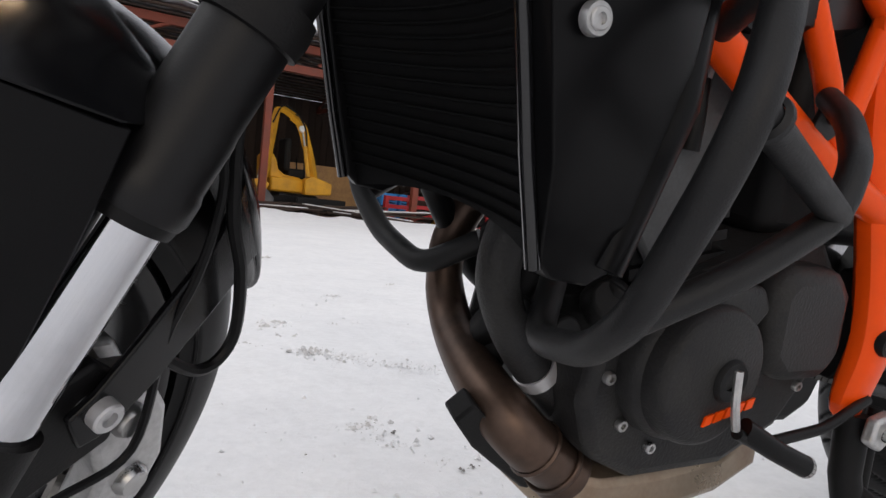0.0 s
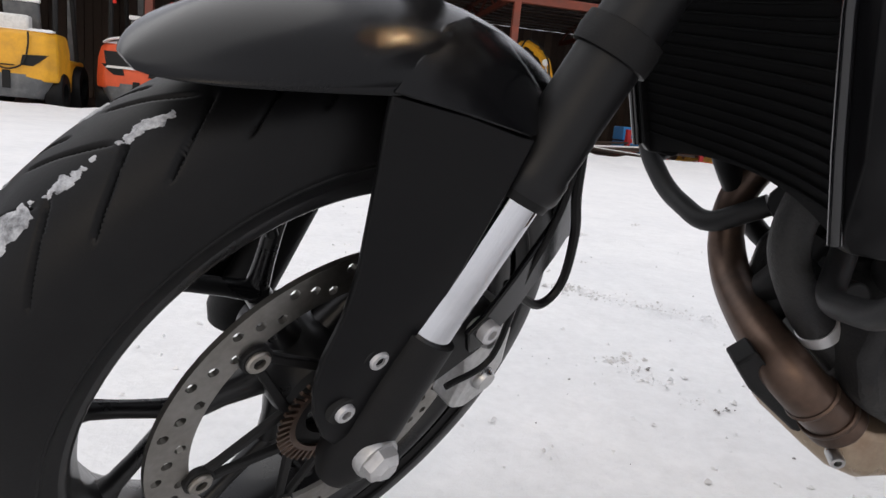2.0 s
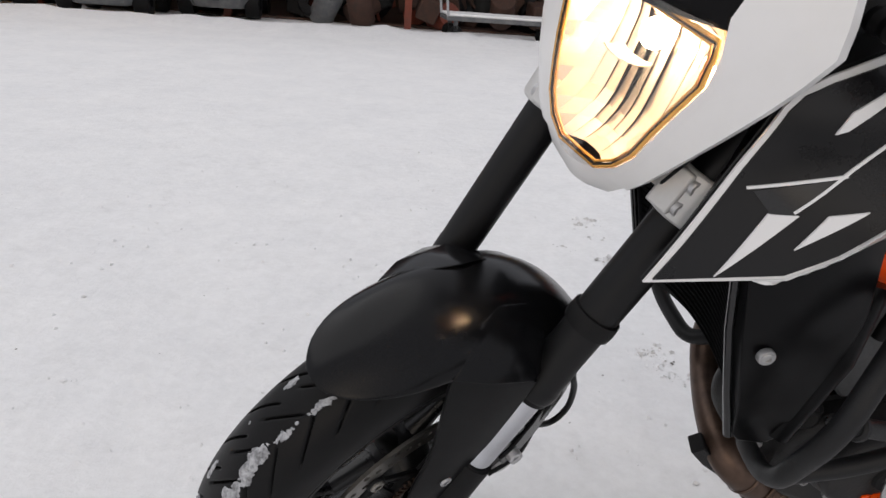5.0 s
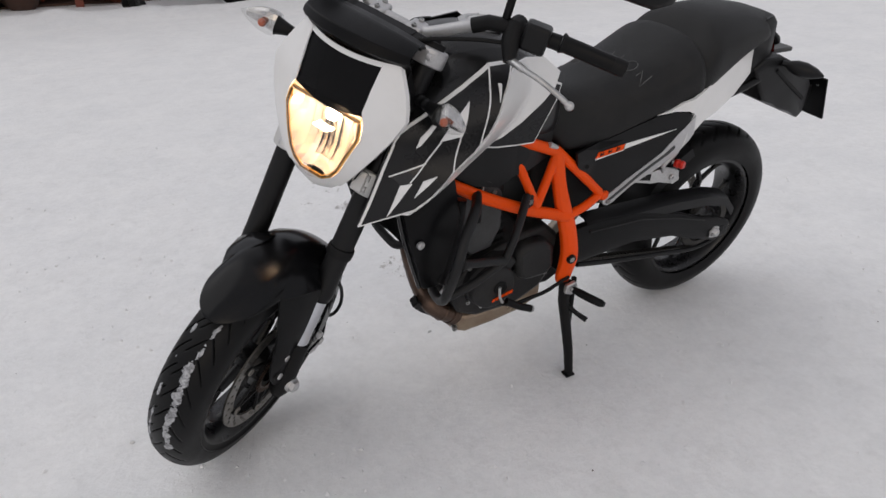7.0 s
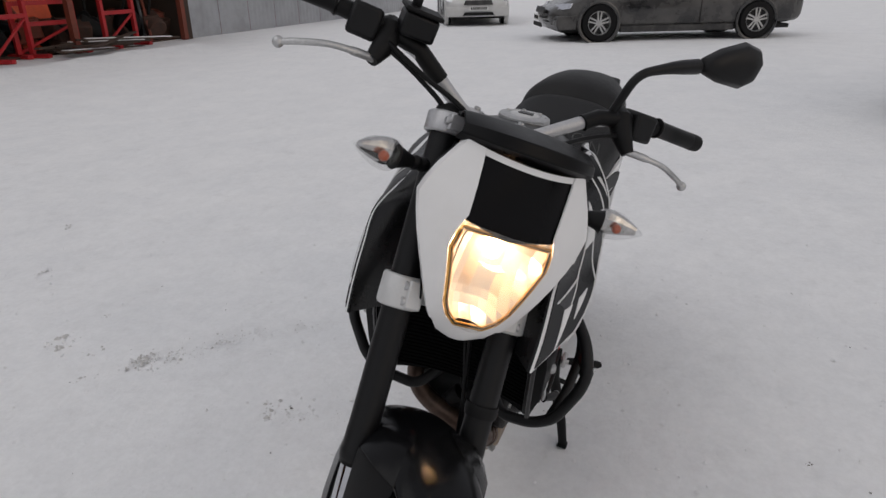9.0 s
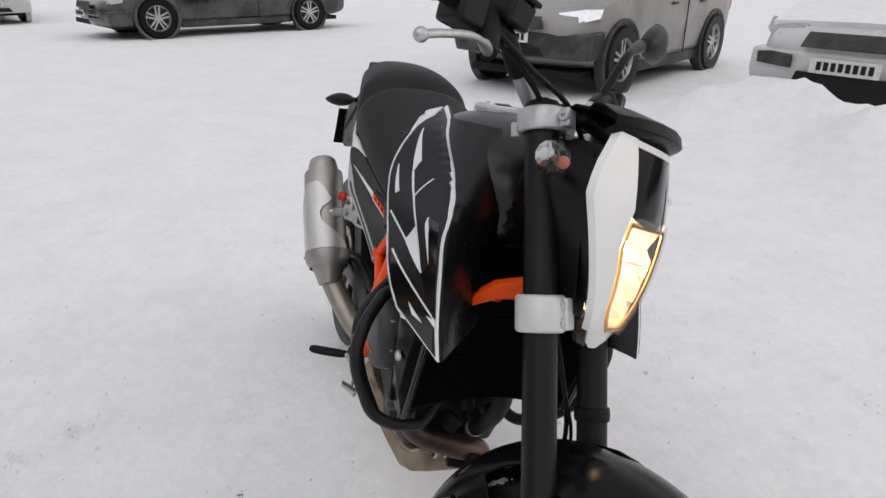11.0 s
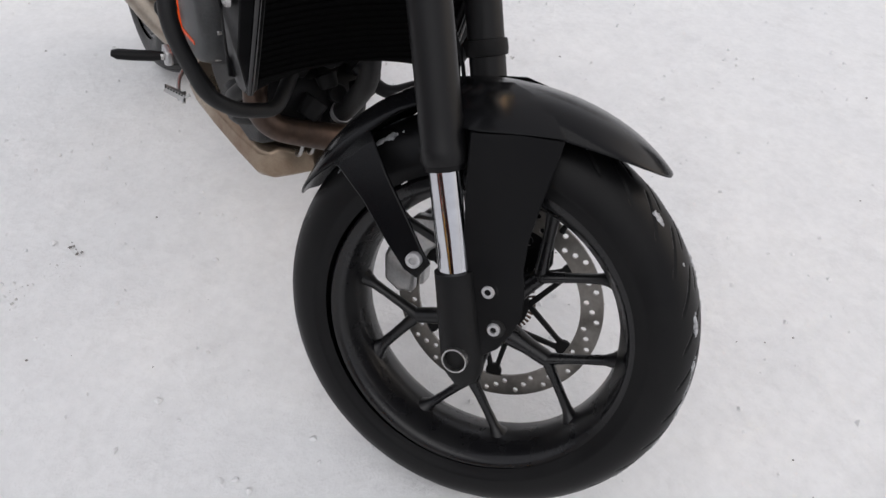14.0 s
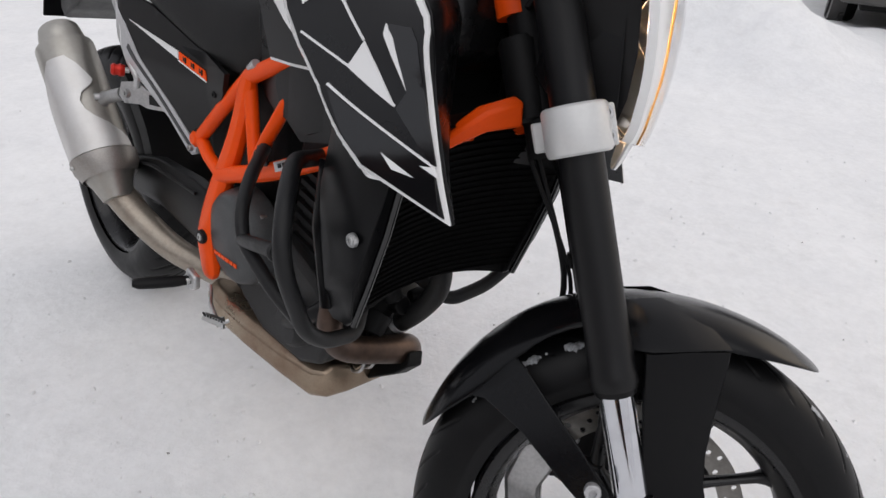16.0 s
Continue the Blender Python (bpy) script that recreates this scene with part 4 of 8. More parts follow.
def build_headlight():
    zs = [0.797, 0.815, 0.838, 0.85, 0.87, 0.895, 0.93, 0.957, 0.97, 0.985, 1.007, 1.03, 1.055, 1.080]
    bm = bmesh.new()
    for s in (-1, 1):
        g = []
        for z in zs:
            h, w = opening_at(z) + 0.002, mask_at(z)[0]
            row = [mask_point(z, s * (h + (w - h) * k / 6)) for k in range(7)]
            row.append((row[-1][0] + 0.010, s * (w + 0.001), z))
            g.append(row)
        sub = shell(g if s < 0 else [r[::-1] for r in g], 0.003)
        me = bpy.data.meshes.new("tmp")
        sub.to_mesh(me)
        sub.free()
        bm.from_mesh(me)
        bpy.data.meshes.remove(me)
    for zz, wide in (((0.762, 0.774, 0.786, 0.797), mask_at), ((1.071, 1.076, 1.080), lambda z: (0.0795,))):
        g = []
        for z in zz:
            w = wide(z)[0]
            g.append([mask_point(z, w * k / 6) for k in range(-6, 7)])
        sub = shell(g, 0.003)
        me = bpy.data.meshes.new("tmp")
        sub.to_mesh(me)
        sub.free()
        bm.from_mesh(me)
        bpy.data.meshes.remove(me)
    mask = front("headlight_mask", bm, "white", "white headlight mask with a lit halogen lamp and dark screen")
    scr = [[mask_point(z, (opening_at(max(0.99, z)) + 0.004) * k / 6, -0.002 + 0.001 * (k == 0)) for k in range(-6, 7)] for z in (0.975, 0.995, 1.02, 1.045, 1.072)]
    scr[0] = [(x, y, z - 0.012 * (1 - abs(k) / 6)) for (x, y, z), k in zip(scr[0], range(-6, 7))]
    part("dark_screen", shell(scr, 0.003), "screen_black", mask, "glossy black plastic screen")
    lz = [0.799, 0.815, 0.838, 0.87, 0.895, 0.93, 0.945, 0.957, 0.968, 0.978]
    lens = [[mask_point(z, opening_at(z) * k / 6 * (0.98 if z < 0.97 else 0.9), 0.008 * (1 - (k / 6) ** 2) + 0.006) for k in range(-6, 7)] for z in lz]
    lo = part("lens", shell(lens, 0.002), "clear_shell", mask, "clear lamp lens")
    lo.visible_shadow = False
    for f, off, r, mat in ((0.99, 0.003, 0.0024, "lens_gold"), (0.93, 0.001, 0.0016, "lens_gold"), (0.965, 0.0035, 0.0013, "dark")):
        lip = [mask_point(0.888 + (z - 0.888) * f, opening_at(z) * f, off) for z in lz[:-1]]
        lip = lip + [(x, -y, z) for x, y, z in lip[::-1]]
        part("lens_rim", tube(lip + lip[:1], r, 8, cap=False), mat, mask, "gold-tinted lens rim" if mat == "lens_gold" else "")
    # fluted reflector: upright strips, each at its own slant, round a bulb high in the bowl
    rnd = random.Random(12)
    top = lambda y: 0.966 + 0.008 * min(1, abs(y) / 0.07)
    strips = 14

    def bowl_at(y, z, slant=0.0):
        w = max(0.012, opening_at(min(z, 0.955)))
        u, v = min(1, abs(y) / (w * 1.02)), (z - 0.884) / 0.088
        q = max(0.0, 1 - u ** 2.4) * max(0.0, 1 - abs(v) ** 3.2)
        return Vector((mask_point(z, y, -0.004)[0] + 0.072 * q ** 0.62 + slant * q, y, z))
    for k in range(strips):
        ya, yb = -0.086 + 0.172 * k / strips, -0.086 + 0.172 * (k + 1) / strips
        sa, sb = rnd.uniform(-0.006, 0.006), rnd.uniform(-0.006, 0.006)
        zs2 = [0.799 + (top((ya + yb) / 2) - 0.799) * j / 12 for j in range(13)]
        bowl = bmesh.new()
        pa = [bowl.verts.new(bowl_at(ya, z, sa)) for z in zs2]
        pb = [bowl.verts.new(bowl_at(yb, z, sb)) for z in zs2]
        for j in range(12):
            zm = (zs2[j] + zs2[j + 1]) / 2
            if min(abs(ya), abs(yb)) < opening_at(zm) + 0.010:
                bowl.faces.new((pa[j], pb[j], pb[j + 1], pa[j + 1]))
        bmesh.ops.delete(bowl, geom=[v for v in bowl.verts if not v.link_faces], context="VERTS")
        part("reflector_strip", bowl, "lamp_bowl", mask, "bright lamp reflector strip", angle=4)
    part("lamp_base", lathe([(0.0, -0.004), (0.020, -0.004), (0.024, 0.0), (0.026, 0.008)], (0.236, 0, 0.925), (1, 0, 0), 24), "lamp_bowl", mask)
    bulb = bmesh.new()
    bmesh.ops.create_uvsphere(bulb, u_segments=16, v_segments=10, radius=0.015, matrix=Matrix.Translation((0.206, 0.0, 0.926)))
    part("bulb", bulb, "bulb", mask, "glowing halogen bulb")
    shade = [[(x, y, z - 0.004 * (1 - (y / 0.02) ** 2)) for y in (-0.020, -0.013, -0.006, 0.0, 0.006, 0.013, 0.020)] for x, z in ((0.192, 0.906), (0.176, 0.908), (0.160, 0.913))]
    part("bulb_shade", shell(shade, 0.0015), "lamp_bowl", mask)
    # black housing behind the mask
    rings = []
    for x, k in ((0.0, 0.93), (0.05, 0.90), (0.09, 0.74), (0.11, 0.6)):
        ring = []
        for z in [0.79, 0.83, 0.88, 0.93, 0.985, 1.03, 1.07]:
            w = mask_at(z)[0]
            ring.append((mask_at(z)[1] + mask_at(z)[2] * 0.8 + 0.014 + x, w * k, 0.93 + (z - 0.93) * (k * 0.96)))
        rings.append(ring + [(p[0], -p[1], p[2]) for p in ring[::-1]])
    housing = loft(rings, True, False)
    housing.faces.new([v for v in list(housing.verts)[-14:]])
    part("housing", housing, "satin_black", mask)
    for s in (-1, 1):
        side = [(0.19, s * 0.082, 0.80), (0.225, s * 0.128, 0.95), (0.255, s * 0.118, 1.05), (0.345, s * 0.086, 1.04), (0.300, s * 0.082, 0.92), (0.262, s * 0.078, 0.80)]
        sp = part("side_panel", plate(side, (0, -s * 0.004, 0)), "satin_black", mask, bevel=0.001)
        for p in ((0.240, s * 0.105, 0.965), (0.226, s * 0.094, 0.890)):
            bolt(sp, p, (-0.2, s, 0), 0.0055, 0.006, mat="silver")
    chin = plate([(0.200, -0.050, 0.80), (0.200, 0.050, 0.80), (0.190, 0.030, 0.762), (0.186, 0.0, 0.755), (0.190, -0.030, 0.762)], (0.008, 0, 0.002))
    part("chin_guard", chin, "satin_black", mask, bevel=0.002)
    # cowl over the mask: a flat top with a sharp front edge and a step behind
    cowl = []
    for y in (-0.122, -0.112, -0.085, -0.05, 0.0, 0.05, 0.085, 0.112, 0.122):
        k = 1 - (abs(y) / 0.122) ** 2.4
        cowl.append([(0.252 - 0.036 * k, y, 1.074 + 0.006 * k), (0.240 - 0.050 * k, y * 0.97, 1.088 + 0.014 * k), (0.243 - 0.046 * k, y * 0.96, 1.096 + 0.016 * k), (0.272 - 0.020 * k, y * 0.95, 1.104 + 0.012 * k), (0.283 - 0.012 * k, y * 0.94, 1.103 + 0.010 * k), (0.287 - 0.010 * k, y * 0.94, 1.094 + 0.010 * k), (0.312, y * 0.90, 1.092 + 0.006 * k), (0.340, y * 0.84, 1.066 + 0.004 * k)])
    part("instrument_cowl", shell(cowl, 0.005), "panel_black", mask, bevel=0.002, angle=30)
    ip = part("instrument_panel", box((0.296, -0.092, 1.072), (0.358, 0.090, 1.092)), "matt_black", mask, bevel=0.008)
    part("dial_glass", box((0.302, -0.070, 1.0915), (0.352, 0.066, 1.094)), "screen_black", ip, bevel=0.001)
    return mask


build_headlight()
lamp = new("headlight_lamp", bpy.data.lights.new("headlight_lamp", "POINT"))
lamp.data.energy, lamp.data.color, lamp.data.shadow_soft_size = 0.65, (1.0, 0.64, 0.36), 0.007
lamp.parent = bike
lamp.matrix_basis = TURN @ Matrix.Translation((0.196, 0, 0.926))


def build_indicator(s):
    """A teardrop indicator on a ribbed rubber stalk: clear lens, silvered back, amber bulb."""
    base, tip = Vector((0.285, s * 0.135, 1.000)), Vector((0.238, s * 0.262, 1.016))
    d = (tip - base).normalized()
    ribs = [(k * 0.008, 0.0125 if k % 2 else 0.0105) for k in range(6)] + [(0.050, 0.015), (0.060, 0.018), (0.066, 0.021)]
    stalk = front("indicator", tube([base + d * k for k, _ in ribs], [r for _, r in ribs], 18), "satin_black", "clear-lens indicator on a ribbed black stalk", angle=25)
    prof = ((0.064, 0.0205), (0.070, 0.0235), (0.080, 0.0250), (0.092, 0.0238), (0.106, 0.0200), (0.120, 0.0140), (0.132, 0.0075), (0.142, 0.0015))
    lens = part("lens", tube([base + d * k for k, _ in prof], [r * 0.86 for _, r in prof], 20, flat=1.28), "clear_shell", stalk, "clear faceted lens")
    lens.visible_shadow = False
    back = Vector((0.012, 0, 0))
    part("back_shell", tube([base + d * k + back * min(1, r / 0.02) for k, r in prof[:-1]], [r * 0.72 for _, r in prof[:-1]], 11, flat=1.25), "lens_back", stalk, "faceted silver reflector", angle=5)
    bulb = bmesh.new()
    bmesh.ops.create_uvsphere(bulb, u_segments=14, v_segments=10, radius=0.0085, matrix=Matrix.Translation(base + d * 0.088 + Vector((-0.013, 0, 0))))
    part("bulb", bulb, "amber", stalk)


for side in (-1, 1):
    build_indicator(side)


# ---- handlebar ----
def build_handlebar():
    half = [(0.40, 0.0, 1.066), (0.40, 0.06, 1.066), (0.41, 0.105, 1.093), (0.42, 0.18, 1.142), (0.445, 0.30, 1.158), (0.483, 0.438, 1.154)]
    pts = bent([(x, -y, z) for x, y, z in half[:0:-1]] + half, 0.04)
    bar = front("handlebar", tube(pts, 0.0125, 18), "silver", "silver handlebar with black grips, levers and a mirror")
    for s in (-1, 1):
        a, b = Vector((0.452, s * 0.325, 1.159)), Vector((0.483, s * 0.445, 1.154))
        d = (b - a).normalized()
        gr = part("grip", tube([a + d * k for k in (0, 0.003, 0.01, 0.05, 0.105, 0.110)], [0.019, 0.0205, 0.0165, 0.0165, 0.0170, 0.0165], 20), "rubber", bar, "ribbed black rubber grip")
        part("bar_end", tube([b - d * 0.014, b - d * 0.002, b + d * 0.012, b + d * 0.015], [0.0168, 0.0175, 0.0165, 0.012], 18), "matt_black", gr)
        c = Vector((0.440, s * 0.278, 1.152))
        part("switch_unit", box((-0.026, -0.026, -0.028), (0.026, 0.026, 0.026), Matrix.Translation(c) @ pose(0, 0, 0, 0, 10, -s * 12)), "satin_black", bar, bevel=0.007)
        part("bar_sleeve", tube(((0.413, s * (0.130 if s > 0 else 0.155), 1.109 if s > 0 else 1.126), (0.421, s * 0.182, 1.143), (0.431, s * 0.235, 1.154), (0.452, s * 0.325, 1.157)), 0.0155, 14), "rubber", bar)
        c = Vector((0.434, s * 0.235, 1.154))
        perch = tube((c + Vector((0.018, 0, 0.004)), c, c + Vector((-0.022, s * 0.006, -0.024)), c + Vector((-0.046, s * 0.022, -0.048))), [0.018, 0.023, 0.020, 0.012], 14)
        part("lever_perch", perch, "matt_black", bar)
        lv = [(0.396, s * 0.250, 1.108), (0.378, s * 0.290, 1.112), (0.374, s * 0.330, 1.110), (0.380, s * 0.375, 1.096), (0.385, s * 0.402, 1.084)]
        lever = part("lever", tube(smooth_path(lv, 5), [0.009] * 6 + [0.0068] * 14 + [0.007], 12, flat=0.8), "alloy", bar, "bare alloy lever with a ball end")
        bm = bmesh.new()
        bmesh.ops.create_uvsphere(bm, u_segments=14, v_segments=10, radius=0.0095, matrix=Matrix.Translation(lv[-1]))
        part("ball_end", bm, "alloy", lever)
        m0 = Vector((0.434, s * 0.210, 1.146))
        stem = bent([m0, (0.419, s * 0.212, 1.243), (0.440, s * 0.285, 1.275), (0.462, s * 0.345, 1.292)], 0.03)
        n_st = len(stem)
        mir = part("mirror", tube(stem, [0.0085 + 0.0065 * max(0, (k / (n_st - 1) - 0.45) / 0.55) for k in range(n_st)], 12), "satin_black", bar, "black mirror on a bent stem")
        h = Vector((0.464, s * 0.360, 1.300))
        out = [(-0.015, -0.012), (0.03, -0.030), (0.085, -0.040), (0.118, -0.026), (0.135, 0.010), (0.125, 0.036), (0.085, 0.048), (0.03, 0.032), (-0.01, 0.012)]
        n = Vector((0.95, -s * 0.05, -0.25)).normalized()
        e1 = Vector((0.12, s * 0.95, 0.25)).normalized()
        e1 = (e1 - n * e1.dot(n)).normalized()
        e2 = Vector((0, 0, 1))
        e2 = (e2 - n * e2.dot(n) - e1 * e2.dot(e1)).normalized()
        rings = []
        for k, o in ((0.55, -0.026), (0.85, -0.019), (1.0, -0.004), (1.0, 0.004)):
            rings.append([h + e1 * (0.055 + (x - 0.055) * k) + e2 * (z * k) + n * o for x, z in out])
        part("mirror_head", loft(rings), "satin_black", mir, bevel=0.003)
        part("mirror_glass", plate([h + e1 * (0.055 + (x - 0.055) * 0.92) + e2 * (z * 0.92) + n * 0.0042 for x, z in out], n * 0.001), "chrome", mir, "mirror glass")
    # brake fluid reservoir and clamp blocks
    rs = part("reservoir", box((0.398, 0.168, 1.158), (0.448, 0.228, 1.198)), "satin_black", bar, bevel=0.006)
    part("reservoir_lid", box((0.395, 0.165, 1.198), (0.451, 0.231, 1.206)), "matt_black", rs, bevel=0.003)
    for y in (-0.045, 0.045):
        cb = part("bar_clamp", box((0.378, y - 0.018, 1.044), (0.424, y + 0.018, 1.082)), "silver", bar, bevel=0.006)
        for x in (0.386, 0.416):
            bolt(cb, (x, y, 1.081), (0, 0, 1), 0.006, 0.006)
    for k, pts in enumerate(([(0.41, -0.24, 1.13), (0.38, -0.17, 1.115), (0.33, -0.08, 1.085), (0.30, 0.0, 1.02), (0.33, 0.03, 0.92)], [(0.40, 0.24, 1.14), (0.37, 0.17, 1.115), (0.33, 0.08, 1.085), (0.31, -0.02, 1.0), (0.33, -0.04, 0.88)], [(0.42, 0.27, 1.14), (0.38, 0.18, 1.11), (0.36, 0.10, 1.06), (0.38, 0.05, 0.95)])):
        part("cable", tube(smooth_path(pts), 0.0045, 8), "rubber", bar)


build_handlebar()

# ---- engine, frame and bodywork ----
def both(fn):
    for s in (-1, 1):
        fn(s)


def build_frame():
    def pt(x, y, z, s):
        return Vector((x, y * s, z))
    first = None
    for s in (-1, 1):
        T, N, R, J = pt(0.812, 0.104, 0.735, s), pt(0.757, 0.122, 0.598, s), pt(0.988, 0.108, 0.578, s), pt(0.862, 0.130, 0.545, s)
        bm = bmesh.new()
        main = smooth_path([pt(0.345, 0.052, 0.772, s), pt(0.40, 0.072, 0.750, s), pt(0.50, 0.100, 0.705, s), pt(0.60, 0.114, 0.652, s), pt(0.70, 0.120, 0.605, s), pt(0.757, 0.122, 0.582, s), J], 6)
        tube_into(bm, main, 0.0160, 18)
        tube_into(bm, (T, pt(0.785, 0.113, 0.664, s), N), 0.0120, 16)
        tube_into(bm, (N, pt(0.726, 0.118, 0.655, s), pt(0.694, 0.100, 0.725, s), pt(0.668, 0.072, 0.790, s)), 0.0120, 16)
        tube_into(bm, (T, pt(0.900, 0.108, 0.657, s), R), 0.0135, 16)
        tube_into(bm, (R, pt(0.935, 0.118, 0.556, s), J), 0.0125, 16)
        tube_into(bm, (pt(0.43, 0.060, 0.920, s), pt(0.55, 0.10, 0.86, s), pt(0.72, 0.108, 0.775, s), T), 0.0145, 16)
        fr = body("frame", bm, "orange", "orange tubular trellis frame") if first is None else part("frame_side", bm, "orange", first)
        first = first or fr
        lug = lathe([(0.0, 0.012), (0.010, 0.012), (0.016, 0.006), (0.017, 0.0), (0.016, -0.010)], R + Vector((0.006, s * 0.004, -0.004)), (0, s, 0), 24)
        part("frame_lug", lug, "orange", first)
        cast = bmesh.new()
        rings = []
        for x, z, w, d in ((0.806, 0.748, 0.022, 0.013), (0.816, 0.70, 0.019, 0.014), (0.832, 0.63, 0.021, 0.015), (0.854, 0.56, 0.026, 0.017), (0.874, 0.50, 0.027, 0.018), (0.886, 0.44, 0.027, 0.018), (0.886, 0.405, 0.029, 0.018), (0.880, 0.375, 0.027, 0.016), (0.876, 0.345, 0.027, 0.013), (0.880, 0.326, 0.018, 0.010)):
            y = 0.108 + 0.036 * max(0, min(1, (0.66 - z) / 0.25))
            rings.append([pt(x - w, y + d * 0.5, z, s), pt(x - w * 0.6, y + d, z, s), pt(x + w * 0.6, y + d, z, s), pt(x + w, y + d * 0.5, z, s), pt(x + w, y - d * 0.5, z, s), pt(x + w * 0.6, y - d, z, s), pt(x - w * 0.6, y - d, z, s), pt(x - w, y - d * 0.5, z, s)])
        loft_into(cast, rings)
        pl = part("pivot_plate", cast, "orange", first, subdiv=1)
        c = pt(0.880, 0.161, 0.419, s)
        part("pivot_washer", lathe([(0.006, 0.004), (0.013, 0.004), (0.014, 0.0), (0.014, -0.006)], c, (0, s, 0), 24), "matt_black", pl)
        bolt(pl, c + Vector((0, s * 0.001, 0)), (0, s, 0), 0.0075, 0.005)
        bolt(first, pt(0.722, 0.132, 0.628, s), (0, s, 0), 0.009, 0.010, mat="matt_black")
        part("seat_lug", tube([pt(0.800, 0.112, 0.752, s), pt(0.780, 0.115, 0.762, s), pt(0.772, 0.116, 0.766, s)], [0.006, 0.0075, 0.007], 12), "silver", first, "small alloy lug below the seat")
    for s in (-1, 1):
        gus = [[(0.278, 0.030, 0.790), (0.278, 0.036, 0.824), (0.296, 0.036, 0.828), (0.298, 0.020, 0.790)], [(0.300, 0.070, 0.780), (0.298, 0.076, 0.807), (0.318, 0.076, 0.811), (0.322, 0.060, 0.782)], [(0.322, 0.094, 0.760), (0.320, 0.099, 0.780), (0.340, 0.099, 0.780), (0.344, 0.088, 0.758)], [(0.348, 0.112, 0.736), (0.347, 0.117, 0.748), (0.362, 0.117, 0.746), (0.364, 0.106, 0.734)]]
        part("head_gusset", loft([[(x, s * y, z) for x, y, z in r] for r in gus]), "orange", first, bevel=0.004)
    part("steering_head", rod((-TRAIL + U.x * 1.010, 0, U.z * 1.010), (-TRAIL + U.x * 1.10, 0, U.z * 1.10), 0.026, seg=28), "orange", first)
    part("bearing_cover", lathe([(0.022, -0.055), (0.029, -0.05), (0.030, 0.045), (0.027, 0.052)], (-TRAIL + U.x * 0.932, 0, U.z * 0.932), U, 28), "matt_black", first)
    a, b = Vector((0.590, 0.1295, 0.6615)), Vector((0.672, 0.1365, 0.6225))
    up = Vector((0.30, 0.10, 0.95)).normalized()
    part("frame_label", plate([a + up * 0.008, b + up * 0.008, b - up * 0.008, a - up * 0.008], (0, 0.001, 0)), "silver", first, "small silver sticker")
    bars = bmesh.new()
    for k in range(6):
        p, q = a.lerp(b, 0.08 + k * 0.14), a.lerp(b, 0.18 + k * 0.14)
        plate_into(bars, [p + up * 0.004, q + up * 0.004, q - up * 0.003, p - up * 0.003], (0, 0.002, 0))
    part("label_writing", bars, "matt_black", first)


build_frame()


